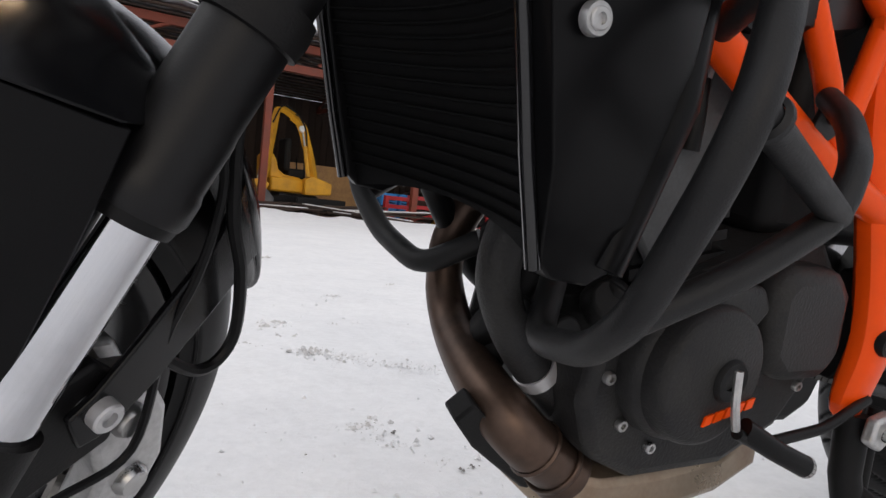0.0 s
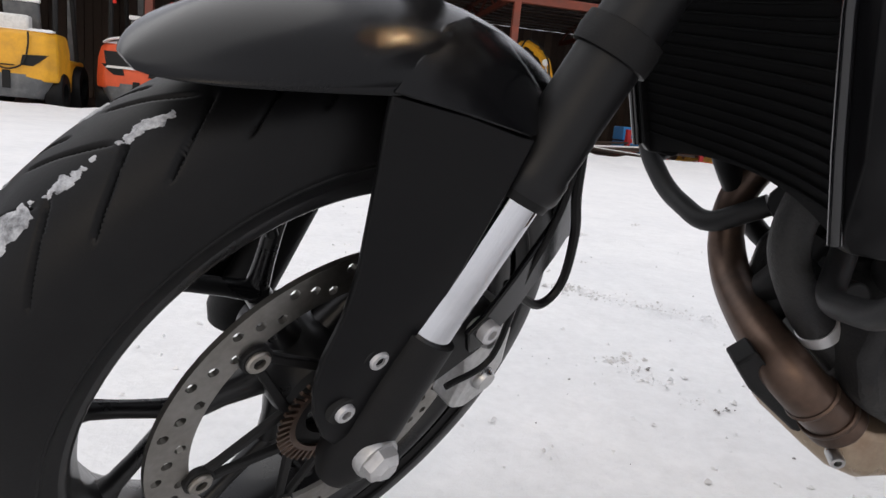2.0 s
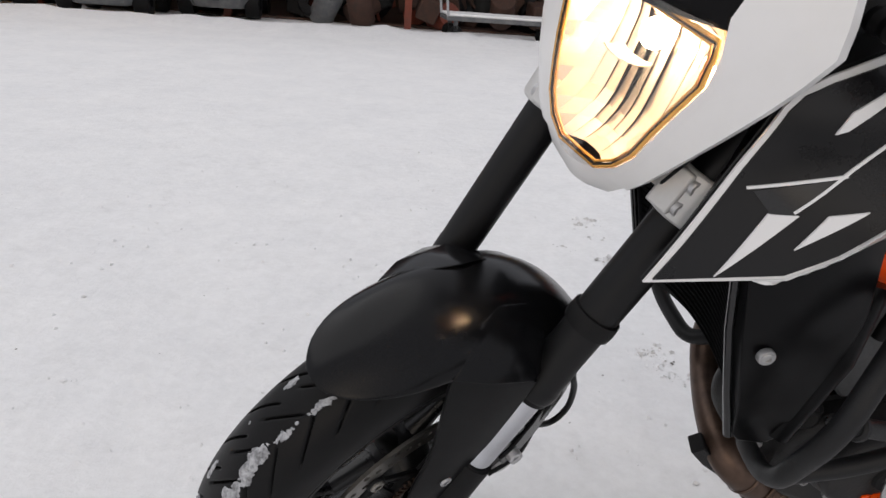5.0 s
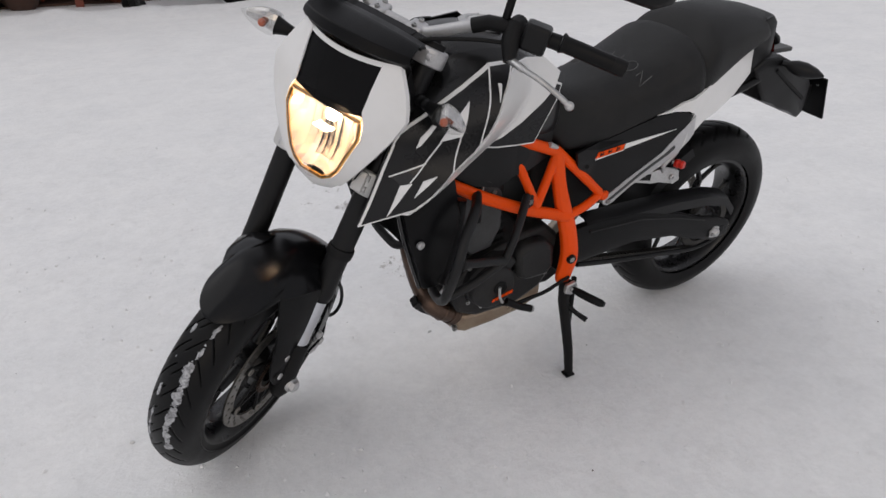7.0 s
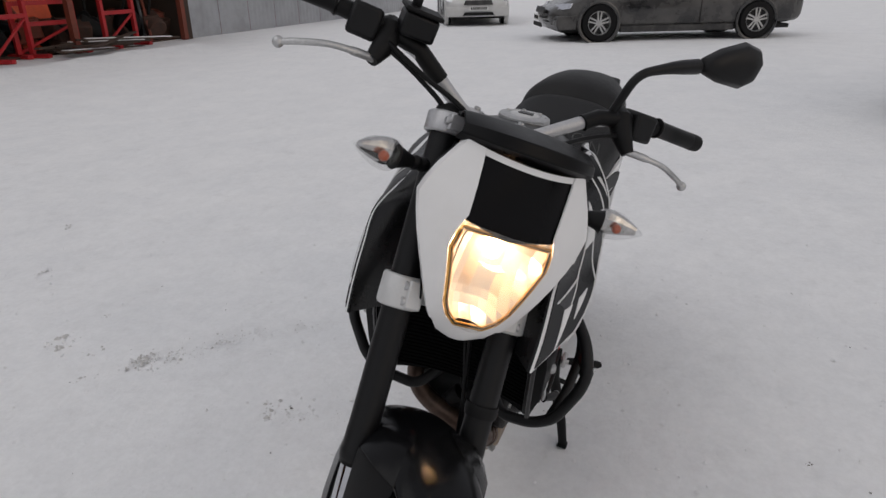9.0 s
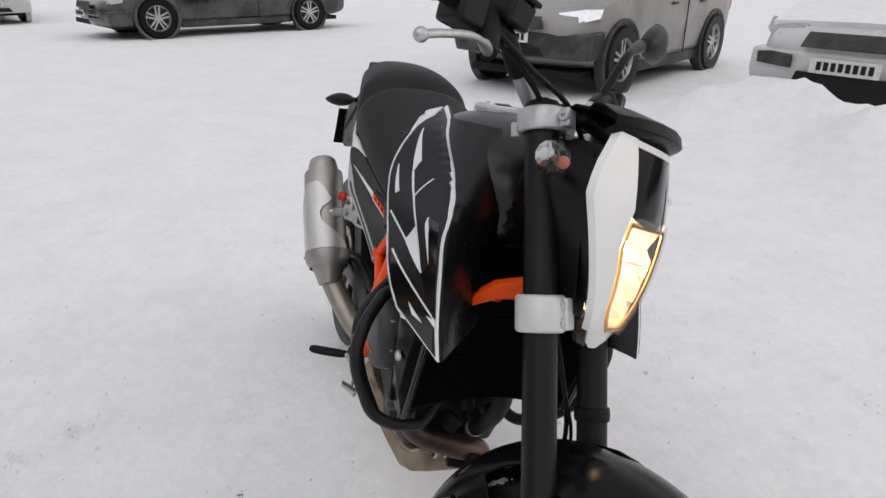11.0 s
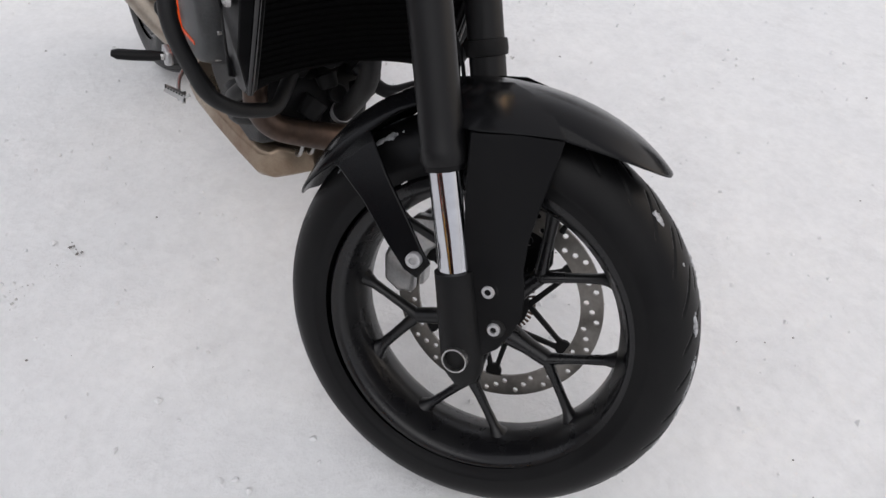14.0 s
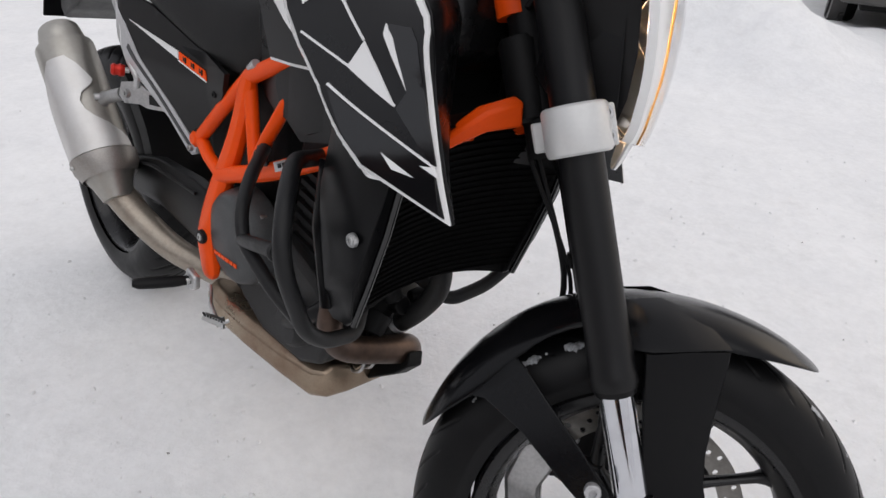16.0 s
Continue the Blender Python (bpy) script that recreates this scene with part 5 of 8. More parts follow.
def build_engine():
    case = bmesh.new()
    prof = [(0.535, 0.345), (0.56, 0.29), (0.62, 0.262), (0.75, 0.262), (0.83, 0.30), (0.87, 0.36), (0.87, 0.47), (0.82, 0.515), (0.74, 0.50), (0.66, 0.47), (0.58, 0.44), (0.54, 0.40)]
    plate_into(case, [(x, -0.105, z) for x, z in prof], (0, 0.21, 0))
    eng = body("engine", case, "engine", "black single-cylinder engine with dusty castings", bevel=0.012)
    cyl = bmesh.new()
    ax = Vector((-0.20, 0, 0.98)).normalized()
    box_into(cyl, (-0.054, -0.072, -0.012), (0.054, 0.072, 0.146), Matrix.Translation((0.640, 0, 0.47)) @ pose(0, 0, 0, 0, -11.5, 0))
    barrel = part("cylinder", cyl, "matt_black", eng, "black finned cylinder", bevel=0.003)
    for k in range(7):
        c = Vector((0.640, 0, 0.47)) + ax * (0.022 * k)
        part("cooling_fin", box((-0.062, -0.080, -0.005), (0.062, 0.080, 0.005), Matrix.Translation(c) @ pose(0, 0, 0, 0, -11.5, 0)), "matt_black", barrel)
    head = box((-0.075, -0.088, 0.0), (0.075, 0.088, 0.105), Matrix.Translation((0.610, 0, 0.615)) @ pose(0, 0, 0, 0, -11.5, 0))
    hd = part("cylinder_head", head, "engine", eng, bevel=0.014)
    part("valve_cover", box((-0.066, -0.078, 0.0), (0.066, 0.078, 0.035), Matrix.Translation((0.588, 0, 0.722)) @ pose(0, 0, 0, 0, -11.5, 0)), "matt_black", hd, bevel=0.012)
    sc = part("cylinder_side_cover", side_plate([(0.560, 0.500), (0.548, 0.600), (0.560, 0.660), (0.640, 0.676), (0.668, 0.640), (0.676, 0.540), (0.650, 0.480), (0.590, 0.470)], -0.0925, 0.012), "cover_grey", hd, "smooth grey cover beside the cylinder", bevel=0.005)
    bolt(sc, (0.640, -0.0925, 0.650), (0, -1, 0), 0.006, 0.005)
    part("plug_cap", tube([(0.600, -0.092, 0.640), (0.597, -0.094, 0.600), (0.597, -0.093, 0.575)], [0.004, 0.009, 0.011], 14), "rubber", hd)
    part("plug_lead", tube(smooth_path([(0.600, -0.094, 0.636), (0.604, -0.094, 0.67), (0.62, -0.08, 0.72)]), 0.0035, 8), "silver", hd)
    # generator cover, left
    c = Vector((0.638, -0.105, 0.386))
    gen = part("generator_cover", lathe([(0, 0.047), (0.058, 0.047), (0.063, 0.044), (0.066, 0.037), (0.067, 0.024), (0.071, 0.020), (0.073, 0.014), (0.074, -0.01)], c, (0, -1, 0), 64), "engine", eng, "round black engine cover")
    part("cover_plug", lathe([(0, 0.042), (0.0085, 0.042), (0.0085, 0.050), (0.018, 0.0515), (0.0205, 0.049), (0.021, 0.044)], c + Vector((0.017, 0, -0.001)), (0, -1, 0), 28), "matt_black", gen)
    bm = bmesh.new()
    for k in range(5):
        x = 0.632 + k * 0.0132
        plate_into(bm, [(x, -0.1522, 0.3430 + k * 0.0030), (x + 0.010, -0.1522, 0.3455 + k * 0.0030), (x + 0.012, -0.1522, 0.3550 + k * 0.0030), (x + 0.002, -0.1522, 0.3525 + k * 0.0030)], (0, -0.002, 0))
    part("cover_mark", bm, "orange", gen, "worn orange mark")
    ear = side_plate([(0.612, 0.452), (0.650, 0.470), (0.692, 0.468), (0.708, 0.446), (0.690, 0.426), (0.672, 0.424)], -0.140, 0.05)
    part("cover_lug", ear, "engine", gen, bevel=0.006)
    spr = side_plate([(0.705, 0.465), (0.725, 0.488), (0.800, 0.490), (0.825, 0.465), (0.838, 0.400), (0.815, 0.372), (0.745, 0.372), (0.715, 0.395)], -0.146, 0.05)
    part("sprocket_cover", spr, "engine", eng, bevel=0.016)
    rear = bmesh.new()
    plate_into(rear, [(x, -0.094, z) for x, z in ((0.80, 0.300), (0.865, 0.296), (0.905, 0.316), (0.918, 0.360), (0.905, 0.420), (0.86, 0.445), (0.80, 0.430))], (0, 0.188, 0))
    part("gearbox_rear", rear, "matt_black", eng, bevel=0.010)
    for x, z in ((0.556, 0.372), (0.585, 0.325), (0.630, 0.298), (0.580, 0.440), (0.725, 0.360), (0.84, 0.35)):
        bolt(eng, (x, -0.105, z), (0, -1, 0), 0.006, 0.006)
    # clutch cover, right
    c = Vector((0.795, 0.105, 0.446))
    cl = part("clutch_cover", lathe([(0, 0.049), (0.060, 0.048), (0.078, 0.044), (0.086, 0.036), (0.091, 0.018), (0.093, 0.0), (0.093, -0.01)], c, (0, 1, 0), 56), "cover_grey", eng, "dark grey round clutch cover")
    bm = bmesh.new()
    for k in range(6):
        x = 0.760 + k * 0.0145
        plate_into(bm, [(x, 0.1505, 0.4105 - k * 0.0008), (x + 0.011, 0.1505, 0.4100 - k * 0.0008), (x + 0.010, 0.1505, 0.4030 - k * 0.0008), (x - 0.001, 0.1505, 0.4035 - k * 0.0008)], (0, 0.0042, 0))
    part("cover_mark", bm, "orange", cl, "worn orange mark")
    for k in range(8):
        a = 2 * math.pi * k / 8
        bolt(cl, c + Vector((math.cos(a) * 0.087, 0.012, math.sin(a) * 0.087)), (0, 1, 0), 0.0055, 0.008)
    part("water_pump", lathe([(0, 0.035), (0.030, 0.034), (0.040, 0.024), (0.044, 0.0)], (0.62, 0.105, 0.35), (0, 1, 0), 32), "engine", eng)
    part("coolant_hose", tube(smooth_path([(0.62, 0.13, 0.36), (0.56, 0.14, 0.40), (0.50, 0.12, 0.46), (0.45, 0.10, 0.52)]), 0.014, 14), "rubber", eng)
    part("oil_hose", tube(smooth_path([(0.462, -0.060, 0.520), (0.454, -0.056, 0.460), (0.470, -0.050, 0.418), (0.512, -0.045, 0.366), (0.570, -0.045, 0.315)]), 0.019, 18), "engine", eng)
    part("hose_clamp", lathe([(0.0195, -0.007), (0.0215, -0.007), (0.0215, 0.007), (0.0195, 0.007)], (0.528, -0.045, 0.352), Vector((0.052, 0.0, -0.048)), 28, closed=True), "silver", eng, "bright hose clamp")
    rnd = random.Random(2)
    for _ in range(16):
        a = Vector((rnd.uniform(0.50, 0.57), rnd.uniform(-0.09, 0.05), rnd.uniform(0.37, 0.48)))
        r = rnd.uniform(0.014, 0.026)
        part("front_casting", tube((a, a + Vector((rnd.uniform(-0.02, 0.03), rnd.uniform(-0.03, 0.03), rnd.uniform(-0.05, 0.02)))), [r, r * 0.8], 10), "matt_black", eng, bevel=0.003)
    air = [[(x, s * w, z) for s, z in ((-1, z0), (-1, z1), (-0.6, z1 + 0.02), (0.6, z1 + 0.02), (1, z1), (1, z0), (0.6, z0 - 0.02), (-0.6, z0 - 0.02))] for x, w, z0, z1 in ((0.40, 0.07, 0.80, 0.92), (0.50, 0.105, 0.74, 0.86), (0.62, 0.115, 0.69, 0.82), (0.72, 0.11, 0.70, 0.80), (0.80, 0.09, 0.72, 0.80))]
    body("airbox", loft(air), "satin_black", "black airbox below the tank")
    return eng


build_engine()


def build_exhaust():
    pts = smooth_path([(0.590, 0.080, 0.590), (0.545, 0.100, 0.525), (0.516, 0.120, 0.455), (0.512, 0.123, 0.400), (0.512, 0.090, 0.352), (0.500, 0.014, 0.328), (0.503, -0.046, 0.308), (0.540, -0.062, 0.276), (0.600, -0.052, 0.236)], 6)
    r = [0.0205] * 20 + [0.0215 + 0.006 * k / 16 for k in range(17)] + [0.0275] * 20
    hp = body("header_pipe", tube(pts, r[:len(pts)], 24), "header", "heat-browned steel exhaust header")
    d = (pts[-6] - pts[-9]).normalized()
    part("pipe_clamp", lathe([(0.0285, -0.012), (0.0325, -0.012), (0.0330, -0.008), (0.0310, -0.004), (0.0330, 0.002), (0.0325, 0.010), (0.0285, 0.012)], pts[-4], d, 32, closed=True), "header", hp, bevel=0.001)
    bolt(hp, pts[-4] + Vector((0.0, -0.018, -0.034)), (-0.3, -1, -0.2), 0.008, 0.014)
    part("weld_seam", lathe([(0.0283, -0.003), (0.0299, 0.0), (0.0283, 0.003)], pts[-8], pts[-7] - pts[-9], 28), "header", hp)
    rings = []
    for x, y0, y1, z0, z1 in ((0.556, -0.050, 0.045, 0.212, 0.262), (0.575, -0.082, 0.084, 0.200, 0.268), (0.60, -0.092, 0.098, 0.194, 0.264), (0.68, -0.092, 0.110, 0.198, 0.262), (0.78, -0.090, 0.124, 0.208, 0.268), (0.86, -0.076, 0.136, 0.222, 0.284), (0.905, -0.020, 0.136, 0.232, 0.292), (0.930, 0.050, 0.126, 0.246, 0.292)):
        c = 0.013
        rings.append([(x, y0, z0 + c), (x, y0 + c, z0), (x, y1 - c, z0), (x, y1, z0 + c), (x, y1 - 0.004, z1 - c), (x, y1 - 0.022, z1), (x, y0 + 0.022, z1), (x, y0 + 0.004, z1 - c)])
    col = body("exhaust_collector", loft(rings), "collector", "tan heat-tinted exhaust collector box below the engine", bevel=0.005)
    skid = plate([(0.464, -0.050, 0.325), (0.452, -0.040, 0.304), (0.481, -0.036, 0.272), (0.548, -0.036, 0.222), (0.580, -0.040, 0.214), (0.570, -0.052, 0.230), (0.505, -0.060, 0.285)], (0.004, 0.030, 0.004))
    part("heat_shield", skid, "matt_black", col, bevel=0.003)
    for y in (0.010, 0.034):
        part("spring_hook", tube(smooth_path([(0.520, y, 0.300), (0.524, y + 0.004, 0.280), (0.545, y, 0.262), (0.560, y - 0.003, 0.258)]), 0.0035, 8), "steel", col)
    link = smooth_path([(0.90, 0.060, 0.275), (0.99, 0.095, 0.285), (1.08, 0.132, 0.305), (1.16, 0.162, 0.343), (1.212, 0.188, 0.390)], 6)
    body("link_pipe", tube(link, [0.026] * 6 + [0.027] * 3 + [0.0275 + 0.005 * k / 12 for k in range(13)] + [0.0325] * 6, 24), "link_steel", "tan steel link pipe to the silencer")
    a, b = Vector((1.196, 0.197, 0.386)), Vector((1.436, 0.217, 0.704))
    d = (b - a).normalized()
    e1 = Vector((0, 1, 0)) - d * d.y
    e1.normalize()
    e2 = d.cross(e1)

    def ring(t, ry, rz, seg=36, off=0.0):
        c = a + d * t
        return [c + e1 * ((ry + off) * math.cos(2 * math.pi * k / seg)) + e2 * ((rz + off) * math.sin(2 * math.pi * k / seg)) for k in range(seg)]
    muf = body("silencer", loft([ring(0.0, 0.031, 0.031), ring(0.035, 0.042, 0.044), ring(0.06, 0.054, 0.058), ring(0.10, 0.060, 0.064), ring(0.30, 0.060, 0.064), ring(0.345, 0.059, 0.063), ring(0.352, 0.057, 0.061), ring(0.354, 0.048, 0.052), ring(0.372, 0.045, 0.049), ring(0.392, 0.040, 0.047), ring(0.398, 0.034, 0.040), ring(0.37, 0.031, 0.037)]), "muffler", "stubby brushed stainless silencer", angle=50)
    # pressed shield: broad below, a notch for the hanger, a narrow tongue above
    sh = []
    for t, k0, k1 in ((0.098, -0.33, 0.75), (0.106, -0.32, 0.74), (0.116, -0.31, 0.72), (0.130, -0.28, 0.66), (0.150, -0.22, 0.55), (0.168, -0.16, 0.44), (0.185, -0.10, 0.38), (0.205, -0.06, 0.36), (0.222, -0.03, 0.40), (0.235, 0.0, 0.50), (0.246, 0.02, 0.54), (0.262, 0.05, 0.50), (0.285, 0.10, 0.44), (0.305, 0.18, 0.36)):
        sh.append([a + d * t + e1 * (0.0675 * math.cos(q * math.pi)) + e2 * (0.0715 * math.sin(q * math.pi)) for q in (k0 + (k1 - k0) * j / 12 for j in range(13))])
    part("silencer_shield", shell(sh[::-1], 0.003), "shield_steel", muf, "pressed steel heat shield with a notch", angle=60)
    hg = part("silencer_hanger", tube([a + d * 0.182 + e1 * 0.040 - e2 * 0.050, Vector((1.262, 0.186, 0.592)), Vector((1.208, 0.172, 0.612))], [0.011, 0.011, 0.010], 12, flat=1.3), "alloy", muf)
    bolt(hg, (1.272, 0.200, 0.590), (0.2, 1, 0), 0.009, 0.006)
    part("silencer_band", loft([ring(0.050, 0.050, 0.054, off=0.006), ring(0.072, 0.057, 0.061, off=0.0095), ring(0.096, 0.060, 0.064, off=0.0085)], True, False), "band_steel", muf, "darker steel band")
    bolt(muf, a + d * 0.082 + e1 * 0.068, e1, 0.005, 0.004)


build_exhaust()


def build_radiator():
    """The core bows between its tanks; each tube row stands proud."""
    def face(y, z):
        t = (z - 0.48) / 0.30
        return Vector((0.408 - 0.095 * t + 0.030 * (1 - (y / 0.165) ** 2), y, z))
    ys = [-0.165 + 0.33 * k / 12 for k in range(13)]
    rings = []
    for y in ys:
        dz = 0.020 * (1 - (y / 0.165) ** 2)
        lo, hi = face(y, 0.478 + dz), face(y, 0.80)
        rings.append([lo, hi, hi + Vector((0.032, 0, 0.008)), lo + Vector((0.032, 0, 0.010))])
    rad = body("radiator", loft(rings), "radiator", "black radiator with fine fins")
    for k in range(26):
        z = 0.502 + k * 0.0112
        fin = []
        for y in ys:
            p = face(y, z) + Vector((-0.001, 0, 0))
            fin.append([p + Vector((-0.0025, 0, 0.0008)), p + Vector((0.002, 0, 0.0022)), p + Vector((0.002, 0, -0.0014)), p + Vector((-0.0025, 0, -0.0006))])
        part("fin", loft(fin), "radiator", rad)
    for s in (-1, 1):
        prof = [(0.322, 0.790), (0.352, 0.640), (0.378, 0.550), (0.398, 0.487), (0.408, 0.478), (0.440, 0.474), (0.474, 0.492), (0.489, 0.592), (0.491, 0.665), (0.470, 0.76), (0.43, 0.80)]
        bm = bmesh.new()
        yy = lambda x, z: s * (0.176 + 0.030 * math.exp(-((x - 0.385) / 0.05) ** 2) * min(1, max(0, (z - 0.49) / 0.1)))
        v0 = [bm.verts.new((x, yy(x, z), z)) for x, z in prof]
        v1 = [bm.verts.new((x, s * 0.160, z)) for x, z in prof]
        cx = [bm.verts.new((x, yy(x, z), z)) for x, z in ((0.385, 0.70), (0.405, 0.60), (0.425, 0.53))]
        n = len(prof)
        for k in range(n):
            bm.faces.new((v0[k], v0[(k + 1) % n], v1[(k + 1) % n], v1[k]))
        for tri in ((0, 1, "a"), (1, 2, "b", "a"), (2, 3, "b"), (3, 4, "c", "b"), (4, 5, "c"), (5, 6, "c"), (6, 7, "b", "c"), (7, 8, "a", "b"), (8, 9, "a"), (9, 10, "a"), (10, 0, "a")):
            bm.faces.new([v0[i] if isinstance(i, int) else cx["abc".index(i)] for i in tri])
        bm.faces.new(v1)
        sp = part("radiator_side_panel", bm, "panel_black", rad, "black plastic radiator side panel", bevel=0.002, angle=35)
        part("panel_edge", tube([(0.318, s * 0.170, 0.79), (0.349, s * 0.172, 0.640), (0.375, s * 0.172, 0.550), (0.396, s * 0.172, 0.484)], 0.0055, 10), "gloss_black", sp)
        c = Vector((0.376, s * 0.206, 0.631))
        part("panel_washer", lathe([(0.006, 0.002), (0.0088, 0.002), (0.0096, 0.0), (0.0096, -0.004)], c, (0, s, 0), 28), "alloy", sp)
        bolt(sp, c, (0, s, 0), 0.0064, 0.004, mat="alloy")
        rib = tube([(0.505, s * 0.150, 0.69), (0.490, s * 0.165, 0.60), (0.455, s * 0.172, 0.485)], [0.016, 0.018, 0.014], 10)
        part("panel_rib", rib, "panel_black", sp)


build_radiator()


def build_guard(s):
    A = bent([(0.575, s * 0.112, 0.668), (0.515, s * 0.205, 0.692), (0.462, s * 0.250, 0.655), (0.438, s * 0.268, 0.605), (0.433, s * 0.262, 0.563), (0.438, s * 0.224, 0.468), (0.452, s * 0.178, 0.428), (0.470, s * 0.104, 0.408), (0.512, s * 0.060, 0.450)], 0.024)
    g = body("crash_guard", tube(A, 0.0124, 18), "guard_black", "black tubular crash guard with scuffed powder coat")
    B = bent([(0.715, s * 0.130, 0.640), (0.662, s * 0.185, 0.618), (0.612, s * 0.228, 0.585), (0.592, s * 0.236, 0.548), (0.510, s * 0.232, 0.500), (0.444, s * 0.214, 0.462)], 0.03)
    part("rear_tube", tube(B, 0.0108, 16), "guard_black", g)
    part("cross_tube", tube([(0.438, s * 0.267, 0.60), (0.592, s * 0.236, 0.548)], 0.0104, 14), "guard_black", g)
    part("weld_bead", lathe([(0.0110, -0.004), (0.0145, -0.002), (0.0150, 0.002), (0.0110, 0.005)], (0.452, s * 0.2642, 0.5953), (0.139, -s * 0.028, -0.052), 18), "guard_black", g)
    tab = side_plate([(0.70, 0.612), (0.712, 0.645), (0.735, 0.640), (0.738, 0.612), (0.72, 0.600)], s * 0.128, s * 0.005)
    part("mount_tab", tab, "guard_black", g, bevel=0.001)
    bolt(g, (0.722, s * 0.134, 0.628), (0, s, 0), 0.0085, 0.008)


both(build_guard)


# ---- tank, shrouds, seat and tail ----
def build_tank():
    secs = []
    for x, w, zt, zs, zb in ((0.365, 0.060, 0.955, 0.90, 0.86), (0.40, 0.095, 0.995, 0.93, 0.83), (0.46, 0.122, 1.034, 0.972, 0.80), (0.54, 0.134, 1.050, 0.986, 0.78), (0.62, 0.134, 1.046, 0.982, 0.77), (0.70, 0.124, 1.010, 0.950, 0.76), (0.77, 0.108, 0.950, 0.905, 0.76), (0.83, 0.092, 0.900, 0.865, 0.76)):
        ring = [(x, -w * 0.92, zb), (x, -w, (zb + zs) / 2), (x, -w * 0.97, zs), (x, -w * 0.82, zs + (zt - zs) * 0.66), (x, -w * 0.42, zt - 0.004), (x, 0, zt)]
        secs.append(ring + [(p[0], -p[1], p[2]) for p in ring[-2::-1]] + [(x, 0, zb - 0.005)])
    tank = body("fuel_tank", loft(secs), "tank_black", "glossy black fuel tank with a round filler cap", subdiv=2)
    c = Vector((0.612, -0.004, 1.0440))
    n = Vector((0.05, 0, 1)).normalized()
    cap = part("filler_cap", lathe([(0, 0.006), (0.032, 0.006), (0.0335, 0.004), (0.036, 0.004), (0.0375, 0.0065), (0.050, 0.0060), (0.0535, 0.003), (0.0545, -0.006)], c, n, 56), "alloy", tank, "round metal filler cap with small screws")
    for k in range(7):
        a = 2 * math.pi * k / 7 + 0.3
        bolt(cap, c + Vector((math.cos(a) * 0.044, math.sin(a) * 0.044, 0.004)), n, 0.0036, 0.003)
    part("cap_lid", lathe([(0, 0.0075), (0.028, 0.0075), (0.030, 0.006)], c, n, 40), "clamp_silver", cap)
    part("key_cover", plate([c + Vector(p) for p in ((-0.006, -0.018, 0.0082), (0.010, -0.018, 0.0082), (0.012, 0.012, 0.0082), (-0.004, 0.014, 0.0082))], (0, 0, 0.002)), "cover_grey", cap, bevel=0.0008)
    return tank


build_tank()


FRONT_EDGE = ((0.690, 0.232, 0.182), (0.750, 0.257, 0.185), (0.830, 0.291, 0.183), (0.885, 0.318, 0.180), (0.910, 0.352, 0.174), (0.939, 0.418, 0.164), (0.969, 0.483, 0.153), (1.003, 0.552, 0.141), (1.020, 0.600, 0.128), (1.045, 0.640, 0.106))
RIDGE = ((0.690, 0.262, 0.196), (0.715, 0.310, 0.214), (0.740, 0.345, 0.226), (0.770, 0.380, 0.234), (0.815, 0.424, 0.235), (0.850, 0.478, 0.228), (0.885, 0.513, 0.224), (0.923, 0.536, 0.219), (0.955, 0.552, 0.206), (0.985, 0.578, 0.182), (1.003, 0.600, 0.162), (1.020, 0.640, 0.138), (1.045, 0.690, 0.112))


def shroud_y(x, z):
    """The shroud widens from its front edge to a ridge and falls back to the tank behind it."""
    (xf, yf), (xr, yr) = along(FRONT_EDGE, z), along(RIDGE, z)
    if x > xr:
        return max(0.130, yr - 0.62 * (x - xr))
    return yf + (yr - yf) * max(-0.3, (x - xf) / max(0.03, xr - xf))


def panel(outline, s, off, thick, fy=shroud_y, cuts=3):
    """A thin bowed panel in the side view."""
    bm = bmesh.new()
    v = [bm.verts.new((x, 0, z)) for x, z in outline]
    f = bm.faces.new(v)
    step = 0.01 if fy is shroud_y or cuts > 3 else 0.05
    for axis in (0, 2):
        lo, hi = min(w.co[axis] for w in bm.verts), max(w.co[axis] for w in bm.verts)
        n = Vector((1, 0, 0)) if axis == 0 else Vector((0, 0, 1))
        for k in range(math.ceil(lo / step), math.floor(hi / step) + 1):
            bmesh.ops.bisect_plane(bm, geom=bm.verts[:] + bm.edges[:] + bm.faces[:], dist=1e-5, plane_co=n * (k * step), plane_no=n)
    bmesh.ops.triangulate(bm, faces=bm.faces[:])
    g = bmesh.ops.extrude_face_region(bm, geom=bm.faces[:])
    back = {e for e in g["geom"] if isinstance(e, bmesh.types.BMVert)}
    for w in bm.verts:
        w.co.y = s * (fy(w.co.x, w.co.z) + off - (thick if w in back else 0))
    return bm


